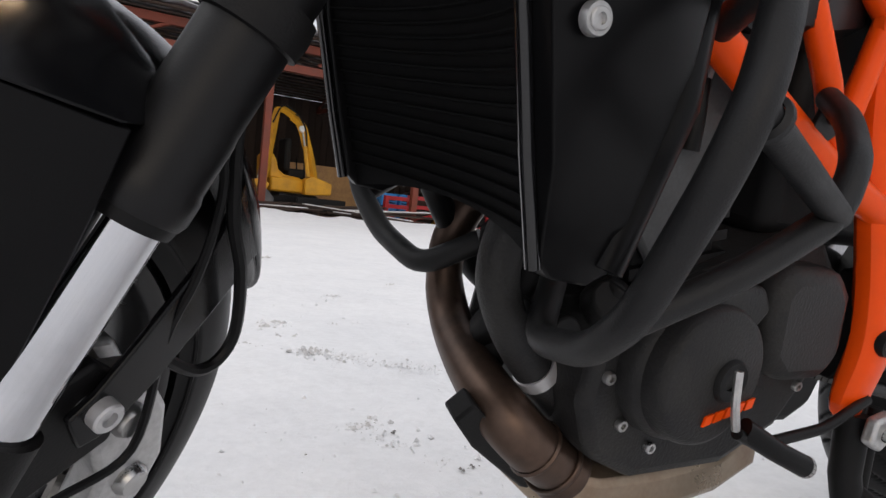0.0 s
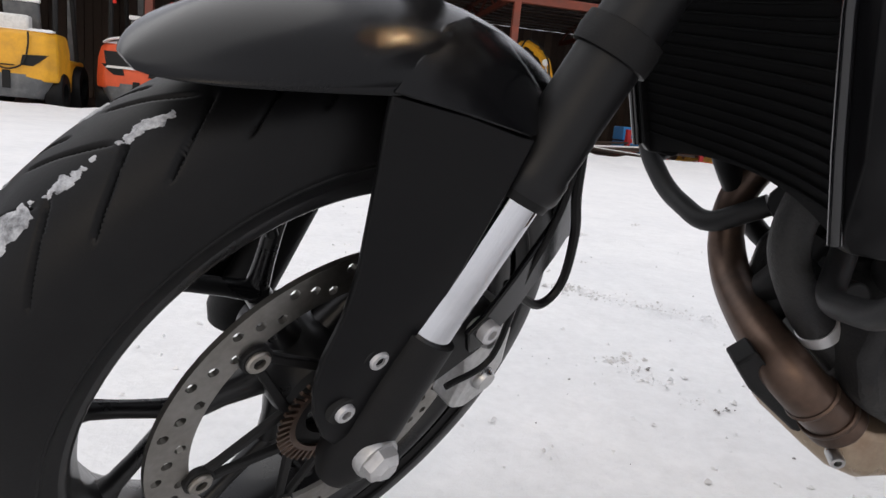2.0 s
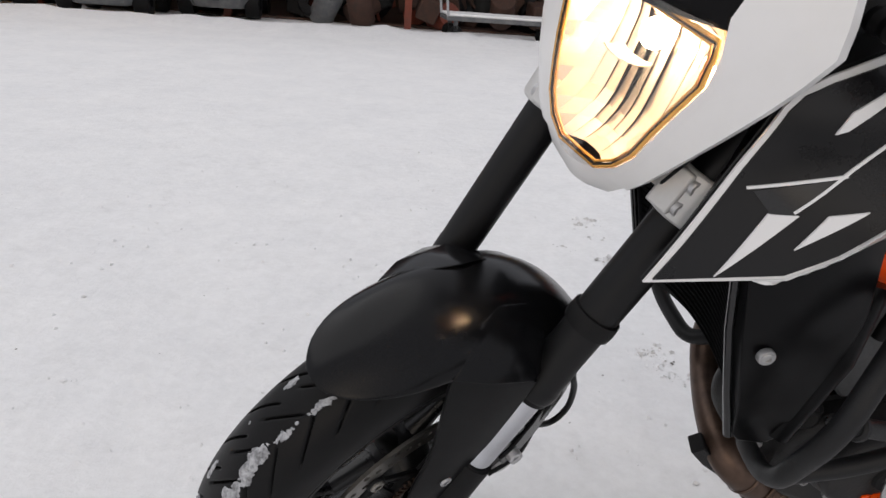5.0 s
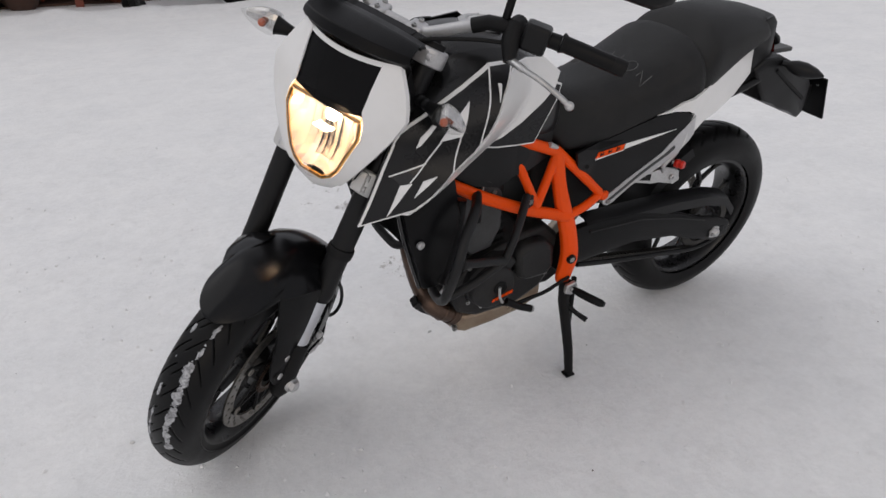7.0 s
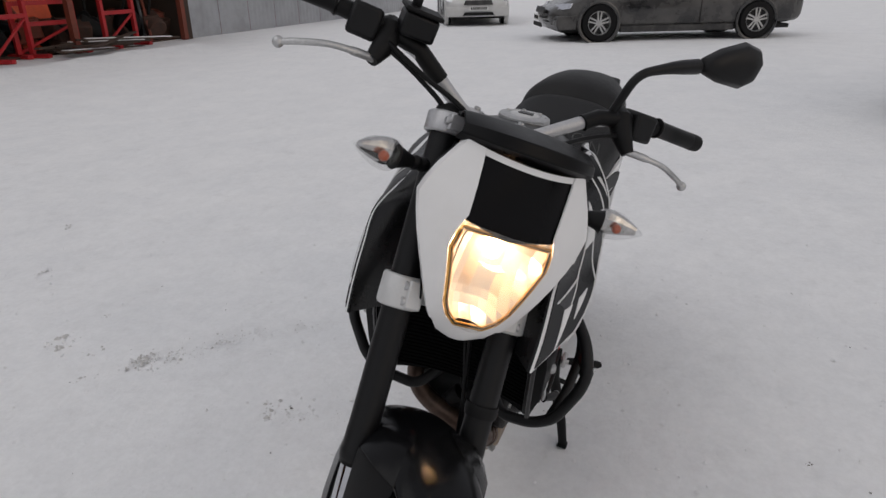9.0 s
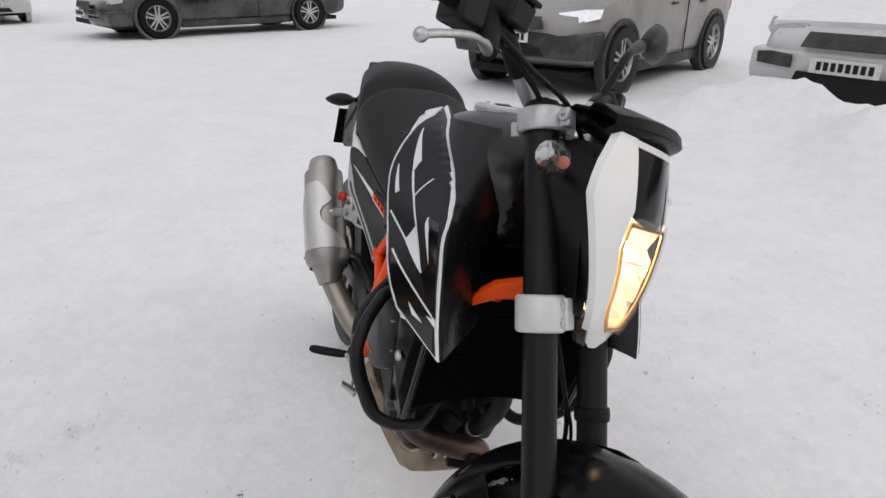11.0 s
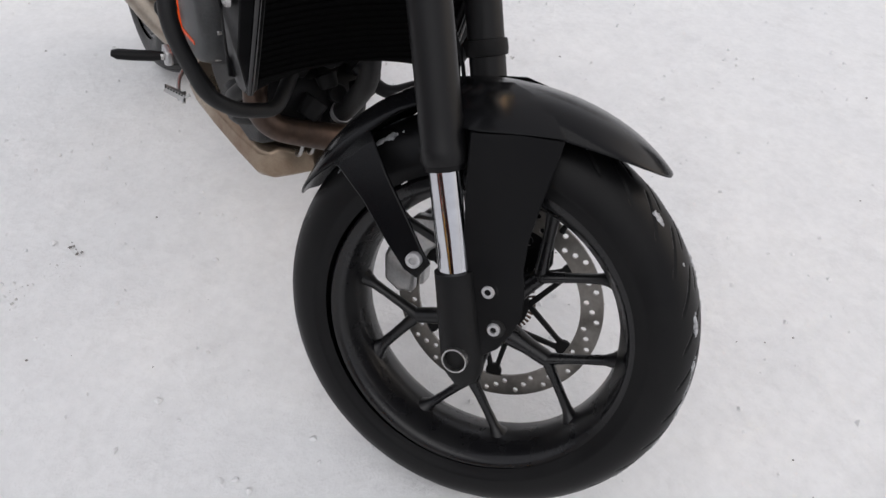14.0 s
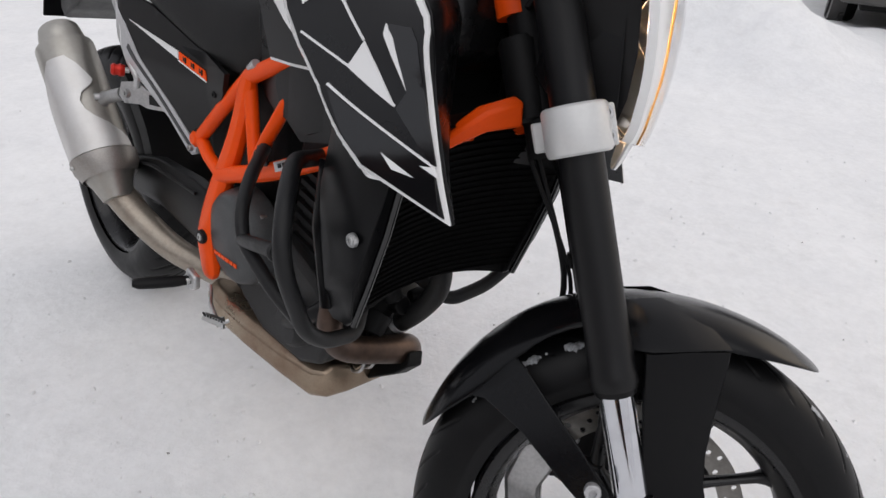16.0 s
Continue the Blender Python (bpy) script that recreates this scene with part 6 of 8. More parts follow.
def build_shroud(s):
    rim = [(0.236, 0.702), (0.257, 0.751), (0.290, 0.828), (0.316, 0.884), (0.328, 0.898), (0.352, 0.911), (0.418, 0.939), (0.483, 0.969), (0.549, 1.003), (0.600, 1.008), (0.578, 0.985), (0.552, 0.955), (0.536, 0.923), (0.513, 0.885), (0.478, 0.850), (0.424, 0.815), (0.380, 0.770), (0.345, 0.740), (0.312, 0.7285)]
    if s > 0:  # its upper corner sits higher
        rim[2:10] = [(0.290, 0.831), (0.316, 0.897), (0.328, 0.911), (0.352, 0.926), (0.418, 0.960), (0.483, 0.994), (0.549, 1.027), (0.614, 1.040)]
        rim.insert(10, (0.606, 1.010))
    sh = body("tank_shroud", panel(rim, s, -0.002, 0.006), "satin_black", "black tank shroud with white border and angular white graphics")
    part("white_border", panel(rim, s, 0.001, 0.003), "white", sh, "white border")
    inner = []
    n = len(rim)
    for i in range(n):
        p, q, r = Vector(rim[i - 1]), Vector(rim[i]), Vector(rim[(i + 1) % n])
        d1, d2 = (q - p).normalized(), (r - q).normalized()
        nn = Vector((d1.y + d2.y, -d1.x - d2.x)).normalized()
        inner.append(tuple(q + nn * (0.0046 if i < 10 or i > n - 3 else 0.0026) / max(0.5, nn.dot(Vector((d1.y, -d1.x))))))
    part("shroud_panel", panel(inner, s, 0.003, 0.004), "shroud_black", sh)
    # white blade that runs from the low corner back up to the tank
    wing = [(0.320, 0.7325), (0.345, 0.741), (0.380, 0.771), (0.424, 0.816), (0.478, 0.851), (0.513, 0.886), (0.536, 0.924), (0.552, 0.956), (0.578, 0.986), (0.600, 1.004), (0.646, 1.002), (0.700, 0.998), (0.752, 0.960), (0.745, 0.923), (0.715, 0.890), (0.664, 0.850), (0.612, 0.820), (0.548, 0.806), (0.464, 0.788), (0.400, 0.752), (0.350, 0.731)]
    if s > 0:
        wing[9:11] = [(0.606, 1.012), (0.618, 1.036), (0.655, 1.016)]
    wg = lambda x, z: shroud_y(x, z) + 0.0045
    part("side_wing", panel(wing, s, 0.0, 0.004, wg, 4), "white", sh, "white blade along the tank side")
    part("wing_liner", panel(wing, s, -0.005, 0.004, wg, 4), "satin_black", sh)
    tail = [(0.556, 0.800), (0.620, 0.818), (0.672, 0.852), (0.724, 0.894), (0.748, 0.935), (0.772, 0.925), (0.764, 0.885), (0.715, 0.784), (0.66, 0.786), (0.61, 0.790)]
    part("rear_border", panel(tail, s, -0.006, 0.005), "white", sh)
    ti = [(0.566, 0.8025), (0.624, 0.820), (0.676, 0.853), (0.728, 0.894), (0.750, 0.929), (0.7665, 0.922), (0.759, 0.886), (0.712, 0.789), (0.66, 0.791), (0.61, 0.795)]
    part("rear_panel", panel(ti, s, -0.003, 0.004), "shroud_black", sh)
    if s < 0:
        shapes = ([(0.290, 0.7275), (0.320, 0.795), (0.343, 0.7985)], [(0.345, 0.769), (0.365, 0.803), (0.394, 0.8125)], [(0.358, 0.868), (0.367, 0.872), (0.404, 0.907), (0.397, 0.909), (0.368, 0.887)], [(0.482, 0.946), (0.4545, 0.885), (0.407, 0.877), (0.435, 0.908)], [(0.556, 0.975), (0.549, 0.975), (0.540, 0.945)])
        lines = ([(0.339, 0.800), (0.410, 0.8765)], [(0.300, 0.8135), (0.375, 0.8365)], [(0.547, 1.001), (0.530, 0.967), (0.508, 0.912), (0.490, 0.862)], [(0.452, 0.884), (0.426, 0.819)])
    else:
        shapes = ([(0.400, 0.843), (0.388, 0.8725), (0.326, 0.8145)], [(0.366, 0.884), (0.368, 0.895), (0.352, 0.882), (0.319, 0.833)], [(0.325, 0.763), (0.283, 0.745), (0.309, 0.748)], [(0.574, 1.000), (0.484, 0.939), (0.494, 0.957)], [(0.527, 0.940), (0.482, 0.903), (0.489, 0.896)], [(0.265, 0.7615), (0.258, 0.751), (0.280, 0.7595)])
        lines = ([(0.480, 0.866), (0.400, 0.843), (0.326, 0.8145)], [(0.413, 0.820), (0.265, 0.7615)], [(0.484, 0.939), (0.433, 0.907), (0.389, 0.873)], [(0.434, 0.908), (0.434, 0.942)])
    fields = ([(0.411, 0.8165), (0.268, 0.7605), (0.262, 0.752), (0.248, 0.712), (0.309, 0.7335), (0.343, 0.7445), (0.377, 0.7745)], [(0.366, 0.8955), (0.318, 0.831), (0.324, 0.812), (0.270, 0.7645), (0.2635, 0.763), (0.295, 0.830), (0.3205, 0.883), (0.335, 0.8965)]) if s > 0 else ([(0.407, 0.874), (0.340, 0.7985), (0.322, 0.795), (0.305, 0.812), (0.375, 0.835)],)
    for deco in fields:
        part("gloss_field", panel(deco, s, 0.0042, 0.002, cuts=1), "gloss_black", sh)
    for deco in shapes:
        part("graphic", panel(deco, s, 0.0048, 0.002, cuts=1), "white", sh)
    for ln in lines:
        w = 0.0011
        a, b = Vector(ln[0]), Vector(ln[-1])
        nn = Vector((-(b - a).y, (b - a).x)).normalized() * w
        pts = [Vector(p) for p in ln]
        out = [tuple(p + nn) for p in pts] + [tuple(p - nn) for p in pts[::-1]]
        part("graphic_line", panel(out, s, 0.0047, 0.002, cuts=3), "white", sh)
    low = [(0.48, 0.745), (0.56, 0.800), (0.61, 0.790), (0.66, 0.787), (0.714, 0.784), (0.718, 0.74), (0.69, 0.700), (0.64, 0.672), (0.57, 0.690)]
    part("lower_panel", panel(low, s, -0.018, 0.006), "satin_black", sh)
    # the flank behind the shroud's front edge: one smooth panel that rounds in to the steering head
    grid = []
    for x, z in rim[:9]:
        a, b = Vector((x + 0.002, shroud_y(x, z) - 0.004, z)), Vector((0.392 + 0.6 * max(0, z - 0.90), 0.050, z + 0.004))
        m = (a + b) / 2 + Vector((-0.034, 0.026, 0.004))
        grid.append([(p.x, s * p.y, p.z) for p in (a * (1 - t) ** 2 + m * (2 * t * (1 - t)) + b * (t * t) for t in (k / 8 for k in range(9)))])
    cv = part("flank_panel", shell(grid if s > 0 else grid[::-1], 0.004), "tank_black", sh, angle=60)
    for p in ((0.372, 0.092, 0.880), (0.362, 0.100, 0.835), (0.340, 0.122, 0.800)):
        bolt(cv, (p[0] - 0.004, s * p[1], p[2]), (-0.7, s * 0.6, 0), 0.006, 0.004, mat="matt_black")


both(build_shroud)


def build_seat():
    """A dished rider's seat that ends in an arched lip, and the pillion pad behind it."""
    def surface(table, arch):
        secs = []
        xs = [t[0] for t in table]
        for i in range(len(table) - 1):
            for k in range(5 if i < len(table) - 2 else 6):
                f = k / 5
                p = [table[max(0, i - 1)], table[i], table[i + 1], table[min(len(table) - 1, i + 2)]]
                v = [0.5 * (2 * p[1][j] + (p[2][j] - p[0][j]) * f + (2 * p[0][j] - 5 * p[1][j] + 4 * p[2][j] - p[3][j]) * f * f + (3 * p[1][j] - p[0][j] - 3 * p[2][j] + p[3][j]) * f ** 3) for j in range(5)]
                x, w, zl, zs, zt = v
                prof = [(0.86, zl - 0.012), (0.985, zl), (1.0, zl + (zs - zl) * 0.35), (0.965, zl + (zs - zl) * 0.75), (0.88, zs), (0.70, zs + (zt - zs) * 0.55), (0.42, zs + (zt - zs) * 0.90), (0.0, zt)]
                prof += [(-y, z) for y, z in prof[-2::-1]]
                line = smooth_path([(0, y, z) for y, z in prof], 4)
                secs.append([(x + arch * max(0, (x - xs[0]) / (xs[-1] - xs[0])) * p.y * p.y, p.y * w, p.z) for p in line])
        return loft(secs)
    rider = ((0.775, 0.066, 0.800, 0.868, 0.888), (0.84, 0.098, 0.742, 0.852, 0.882), (0.90, 0.115, 0.742, 0.852, 0.884), (0.96, 0.131, 0.760, 0.858, 0.896), (1.02, 0.145, 0.785, 0.872, 0.914), (1.09, 0.157, 0.812, 0.894, 0.938), (1.15, 0.164, 0.832, 0.920, 0.964), (1.195, 0.167, 0.846, 0.940, 0.982), (1.215, 0.167, 0.852, 0.938, 0.982), (1.232, 0.162, 0.856, 0.918, 0.956))
    bm = surface(rider, -0.012)
    tree = BVHTree.FromBMesh(bm)
    seat = body("seat", bm, "seat_vinyl", "black vinyl two-level seat with chalk marks", angle=50)
    pillion = ((1.195, 0.145, 0.850, 0.920, 0.942), (1.225, 0.160, 0.858, 0.944, 0.972), (1.262, 0.160, 0.872, 0.974, 1.010), (1.32, 0.148, 0.895, 0.988, 1.029), (1.40, 0.132, 0.926, 0.994, 1.032), (1.47, 0.117, 0.944, 0.993, 1.026), (1.52, 0.103, 0.950, 0.986, 1.016), (1.548, 0.090, 0.954, 0.968, 0.990))
    part("pillion_pad", surface(pillion, -0.02), "seat_vinyl", seat, angle=50)
    part("pillion_tag", tube([(1.43, -0.045, 1.020), (1.445, -0.052, 1.018)], 0.0022, 6), "alloy", seat)

    def stroke(bm, flat):
        pts = []
        for x, y in flat:
            hit, n, _, _ = tree.ray_cast(Vector((x, y, 1.3)), Vector((0, 0, -1)))
            if hit is not None:
                pts.append(hit + Vector((0, 0, 0.0006)))
        if len(pts) > 1:
            tube_into(bm, pts, 0.0011, 5)
    sets = (([[(1.021, 0.008), (1.056, 0.017)], [(1.005, -0.028), (1.056, -0.018)], [(1.039 + 0.020 * math.cos(a), -0.063 + 0.017 * math.sin(a)) for a in (k * 0.5 for k in range(13))], [(1.030, -0.098), (1.052, -0.096), (1.026, -0.122), (1.066, -0.118)]]),
            ([[(1.020, 0.090), (0.990, 0.066)], [(0.990, 0.092), (1.014, 0.070)], [(0.966, 0.082), (0.978, 0.064), (0.968, 0.050), (0.950, 0.050)], [(0.958, 0.112), (0.930, 0.100)], [(0.934, 0.114), (0.952, 0.100)]]))
    for group in sets:
        bm = bmesh.new()
        for line in group:
            fine = [p for a, b in zip(line, line[1:]) for p in (a, ((a[0] + b[0]) / 2, (a[1] + b[1]) / 2))] + [line[-1]]
            stroke(bm, fine)
        part("chalk_mark", bm, "chalk", seat, "faint chalk strokes")
    return seat


build_seat()


def build_tail(s):
    fy = lambda x, z: 0.124 + 0.22 * min(max(x - 0.93, 0), 0.25) - 0.2 * max(0, 0.70 - z) - 0.28 * max(0, x - 1.18)
    # white tail blade that tapers forward into the alloy rail below the side cover
    wht = [(1.080, 0.811), (1.115, 0.822), (1.150, 0.841), (1.228, 0.866), (1.320, 0.903), (1.419, 0.948), (1.452, 0.942), (1.490, 0.853), (1.420, 0.806), (1.330, 0.775), (1.270, 0.768), (1.215, 0.742), (1.180, 0.716), (1.196, 0.806), (1.170, 0.817), (1.130, 0.819)]
    tp = body("tail_panel", panel(wht, s, 0.0, 0.008, fy), "white", "white tail side panel that narrows into a rail")
    part("panel_liner", panel(wht, s, -0.009, 0.010, fy), "satin_black", tp)
    rail = [(1.204, 0.800), (1.222, 0.744), (1.166, 0.699), (1.135, 0.660), (1.067, 0.598), (1.030, 0.542), (1.018, 0.533), (1.004, 0.540), (0.997, 0.556), (1.045, 0.621), (1.124, 0.710), (1.160, 0.762)]
    rl = part("subframe_rail", panel(rail, s, 0.003, 0.014, fy), "silver", tp, "silver alloy rail", bevel=0.002)
    part("rail_groove", panel([(1.010, 0.552), (1.018, 0.548), (1.085, 0.638), (1.155, 0.716), (1.150, 0.724), (1.080, 0.646)], s, 0.0045, 0.002, fy), "cover_grey", rl)
    bolt(rl, (1.016, s * (fy(1.016, 0.549) + 0.003), 0.549), (0, s, 0), 0.007, 0.006)
    blk = [(0.862, 0.728), (0.951, 0.755), (1.021, 0.785), (1.080, 0.808), (1.130, 0.816), (1.168, 0.814), (1.192, 0.803), (1.160, 0.757), (1.124, 0.706), (1.045, 0.618), (0.998, 0.563), (0.975, 0.572), (0.930, 0.625), (0.871, 0.69)]
    bp = part("side_cover", panel(blk, s, 0.001, 0.010, fy, 4), "satin_black", tp, "black side cover with an orange and white mark", bevel=0.003)
    top = [(0.880, 0.737), (0.951, 0.757), (1.021, 0.787), (1.080, 0.810), (1.130, 0.818), (1.192, 0.806), (1.150, 0.792), (1.080, 0.780), (1.000, 0.752), (0.930, 0.728)]
    part("cover_shoulder", panel(top, s, 0.003, 0.004, lambda x, z: fy(x, z) - 0.35 * max(0, z - 0.745), 4), "panel_black", bp)
    part("mark_orange", panel([(0.925, 0.702), (0.931, 0.719), (1.001, 0.7385), (1.000, 0.7235)], s, 0.0030, 0.002, fy, 4), "orange", bp, "orange mark")
    part("mark_white", panel([(1.004, 0.7395), (1.003, 0.7245), (1.145, 0.771)], s, 0.0030, 0.002, fy, 4), "white", bp)
    part("mark_line", panel([(0.925, 0.701), (1.000, 0.7225), (1.003, 0.7235), (1.003, 0.7215), (0.926, 0.698)], s, 0.0030, 0.002, fy, 4), "white", bp)
    bars = bmesh.new()
    for k in range(3):
        x, z = 0.936 + k * 0.022, 0.7095 + k * 0.0062
        y = s * (fy(x, z) + 0.0030)
        for dx, dz, w, h in ((0.0, 0.0, 0.003, 0.009), (0.007, 0.002, 0.003, 0.008), (0.003, 0.003, 0.008, 0.002)):
            plate_into(bars, [(x + dx, y, z + dz), (x + dx + w, y, z + dz + w * 0.3), (x + dx + w, y, z + dz + w * 0.3 + h), (x + dx, y, z + dz + h)], (0, s * 0.0022, 0))
    part("mark_bars", bars, "satin_black", bp)
    for p in ((0.905, 0.682), (0.990, 0.590)):
        bolt(bp, (p[0], s * (fy(*p) + 0.001), p[1]), (0, s, 0), 0.006, 0.003, mat="matt_black")
    # folded passenger peg: a slotted bracket, a curved arm and a red knob
    br = [(1.062, 0.632), (1.130, 0.638), (1.150, 0.650), (1.196, 0.640), (1.204, 0.612), (1.190, 0.598), (1.150, 0.604), (1.128, 0.600), (1.068, 0.606)]
    pg_y = lambda x, z: 0.128 + 0.36 * max(0, x - 1.06)
    peg = body("passenger_peg", panel(br, s, 0.0, 0.012, pg_y, 4), "alloy", "folded alloy passenger footpeg bracket", bevel=0.002)
    part("peg_slot", panel([(1.082, 0.626), (1.122, 0.630), (1.122, 0.610), (1.082, 0.612)], s, 0.0012, 0.003, pg_y, 4), "dark", peg)
    bolt(peg, (1.180, s * (pg_y(1.18, 0.62) + 0.001), 0.620), (0, s, 0), 0.009, 0.005)
    arm = [(1.150, s * 0.164, 0.640), (1.142, s * 0.166, 0.662), (1.160, s * 0.170, 0.684), (1.172, s * 0.172, 0.706), (1.166, s * 0.170, 0.728)]
    part("peg_arm", tube(smooth_path(arm, 5), 0.0065, 10), "alloy", peg)
    kn = Vector((1.178, s * 0.188, 0.668))
    part("peg_knob", lathe([(0, 0.013), (0.009, 0.013), (0.012, 0.008), (0.0105, 0.001), (0.013, -0.004), (0.011, -0.012), (0, -0.013)], kn, (0.3, s, 0.1), 18), "red", peg, "red anodised knob")
    part("knob_stub", tube([(1.172, s * 0.168, 0.668), kn], 0.006, 8), "alloy", peg)


both(build_tail)


def build_rear():
    flap = [(1.500, 0.862), (1.539, 0.808), (1.583, 0.756), (1.640, 0.738), (1.690, 0.712), (1.745, 0.694), (1.800, 0.668), (1.818, 0.686), (1.806, 0.780), (1.760, 0.838), (1.660, 0.872), (1.607, 0.893), (1.540, 0.890)]
    rings = []
    for y, k in ((-0.098, 0.90), (-0.094, 0.97), (-0.084, 1.0), (0.084, 1.0), (0.094, 0.97), (0.098, 0.90)):
        rings.append([(1.665 + (x - 1.665) * k, y, 0.785 + (z - 0.785) * k) for x, z in flap])
    th = body("tail_unit", loft(rings), "satin_black", "chunky black mudguard block with tail light and plate holder", bevel=0.004, angle=30)
    for s in (-1, 1):
        part("mudguard_rib", tube([(1.600, s * 0.097, 0.850), (1.680, s * 0.099, 0.800), (1.780, s * 0.097, 0.740)], 0.006, 8), "matt_black", th)
        part("support_arm", tube([(1.430, s * 0.092, 0.800), (1.490, s * 0.090, 0.812), (1.560, s * 0.086, 0.832)], 0.0115, 12), "satin_black", th)
    # end cap that wraps the back of the seat
    cap = []
    for y, k in ((-0.088, 0.62), (-0.082, 0.86), (-0.066, 1.0), (-0.030, 1.10), (0.0, 1.13), (0.030, 1.10), (0.066, 1.0), (0.082, 0.86), (0.088, 0.62)):
        cap.append([(1.455 + (x - 1.455) * k, y, z) for x, z in ((1.455, 0.950), (1.500, 0.998), (1.540, 1.010), (1.566, 0.990), (1.578, 0.940), (1.585, 0.895), (1.555, 0.858), (1.500, 0.850), (1.470, 0.880))])
    part("seat_end_cap", loft(cap), "satin_black", th, bevel=0.004, angle=50)
    lamp_rows = [[(1.592 + 0.020 * (1 - (y / 0.06) ** 2) + 0.45 * (0.945 - z), y, z) for y in (-0.058, -0.04, -0.02, 0.0, 0.02, 0.04, 0.058)] for z in (0.945, 0.925, 0.905, 0.890)]
    part("tail_lamp", shell(lamp_rows, 0.008), "tail_lens", th, "dark red tail lamp lens")
    part("grab_rail", tube(smooth_path([(1.535, -0.066, 0.965), (1.580, -0.072, 0.945), (1.612, -0.058, 0.920), (1.622, 0.0, 0.912), (1.612, 0.058, 0.920), (1.580, 0.072, 0.945), (1.535, 0.066, 0.965)]), 0.0075, 10), "satin_black", th)
    part("plate_lamp", box((1.618, -0.050, 0.880), (1.716, 0.050, 0.894)), "cover_grey", th, bevel=0.004)
    part("plate_holder", plate([(1.848, -0.115, 0.795), (1.848, 0.115, 0.795), (1.906, 0.115, 0.655), (1.906, -0.115, 0.655)], (0.006, 0, 0.003)), "panel_black", th, bevel=0.002)
    part("plate_bracket", box((1.790, -0.070, 0.690), (1.862, 0.070, 0.765)), "matt_black", th, bevel=0.006)
    for s in (-1, 1):
        bolt(th, (1.862, s * 0.085, 0.770), (-1, 0, 0), 0.005, 0.004)
        base, tip = Vector((1.612, s * 0.098, 0.872)), Vector((1.690, s * 0.190, 0.852))
        d = tip - base
        part("rear_indicator", tube([base + d * k for k in (0.0, 0.12, 0.20, 0.34, 0.55, 0.78, 0.93, 1.0)], [0.009, 0.010, 0.017, 0.024, 0.026, 0.019, 0.009, 0.002], 16, flat=0.85), "satin_black", th, "black teardrop rear indicator")
    ug = [[(x, y, z) for y in (-w, -w * 0.5, 0, w * 0.5, w)] for x, w, z in ((0.95, 0.09, 0.66), (1.08, 0.10, 0.70), (1.25, 0.10, 0.76), (1.40, 0.09, 0.83), (1.55, 0.06, 0.86))]
    body("undertray", shell(ug, 0.006), "matt_black", "black undertray above the rear wheel")
    rim = wheel_rim(REAR, 0.214, 0.066, 5, 0.110, 0.055, 75, "rear_wheel", Matrix())
    part("tyre", tyre_bm(REAR, 0.319, 0.162, 0.222, 620, 34, 44), "rubber", rim, "wide black road tyre with snow in its tread", angle=75)
    brake_disc(rim, REAR, 0.085, 0.118, 0.088, 42)
    part("sprocket", lathe([(0.075, -0.004), (0.100, -0.004), (0.102, 0.0), (0.100, 0.004), (0.075, 0.004)], REAR + Vector((0, -0.088, 0)), (0, 1, 0), 48, closed=True), "chain_steel", rim)
    for s in (-1, 1):
        y = s * 0.118
        rings = []
        for x, z, h, w in ((0.86, 0.425, 0.060, 0.022), (0.98, 0.435, 0.062, 0.024), (1.15, 0.435, 0.052, 0.020), (1.32, 0.400, 0.042, 0.017), (1.42, 0.362, 0.042, 0.016), (1.53, 0.330, 0.044, 0.016), (1.585, 0.322, 0.030, 0.014)):
            rings.append([(x, y - w, z - h * 0.6), (x, y - w, z + h * 0.6), (x, y - w * 0.5, z + h), (x, y + w * 0.5, z + h), (x, y + w, z + h * 0.6), (x, y + w, z - h * 0.6), (x, y + w * 0.5, z - h), (x, y - w * 0.5, z - h)])
        sw = body("swingarm", loft(rings), "swing_black", "black alloy swingarm", bevel=0.003)
        part("edge_lip", tube([(0.95, y + s * 0.020, 0.478), (1.15, y + s * 0.018, 0.470), (1.32, y + s * 0.014, 0.430), (1.45, y + s * 0.012, 0.388)], 0.004, 8), "satin_black", sw)
        part("axle_nut", lathe([(0, 0.014), (0.010, 0.014), (0.014, 0.010), (0.017, 0.0), (0.024, 0.0), (0.024, -0.004)], (1.512 if s < 0 else 1.545, s * 0.137, 0.330), (0, s, 0), 6 if s < 0 else 24), "alloy", sw, "bare steel axle nut")
        part("chain_adjuster", box((1.480, y - 0.0175, 0.316), (1.560, y + 0.0175, 0.346)), "matt_black", sw, bevel=0.004)
    p0, p1 = Vector((0.835, -0.088, 0.405)), REAR + Vector((0, -0.088, 0))
    for side, r0, r1 in ((1, 0.036, 0.102), (-1, 0.036, 0.102)):
        a, b = p0 + Vector((0, 0, side * r0)), p1 + Vector((0, 0, side * r1))
        d = b - a
        ch = bmesh.new()
        n = int(d.length / 0.0155)
        for k in range(n):
            q = a + d * (k / n)
            m = Matrix.Translation(q) @ Matrix.Rotation(-math.atan2(d.z, d.x), 4, "Y")
            box_into(ch, (0, -0.009, -0.007), (0.012, 0.009, 0.007), m)
        tagged(body("drive_chain", ch, "chain_steel", "greasy dark steel drive chain"), kind="stuff")
    cg = [[(x, y, z + dz) for y, dz in ((-0.128, -0.03), (-0.128, 0.0), (-0.105, 0.012), (-0.075, 0.012))] for x, z in ((0.95, 0.492), (1.10, 0.488), (1.30, 0.484), (1.44, 0.472), (1.54, 0.446), (1.585, 0.400))]
    body("chain_guard", shell(cg, 0.004), "satin_black", "black plastic chain guard")
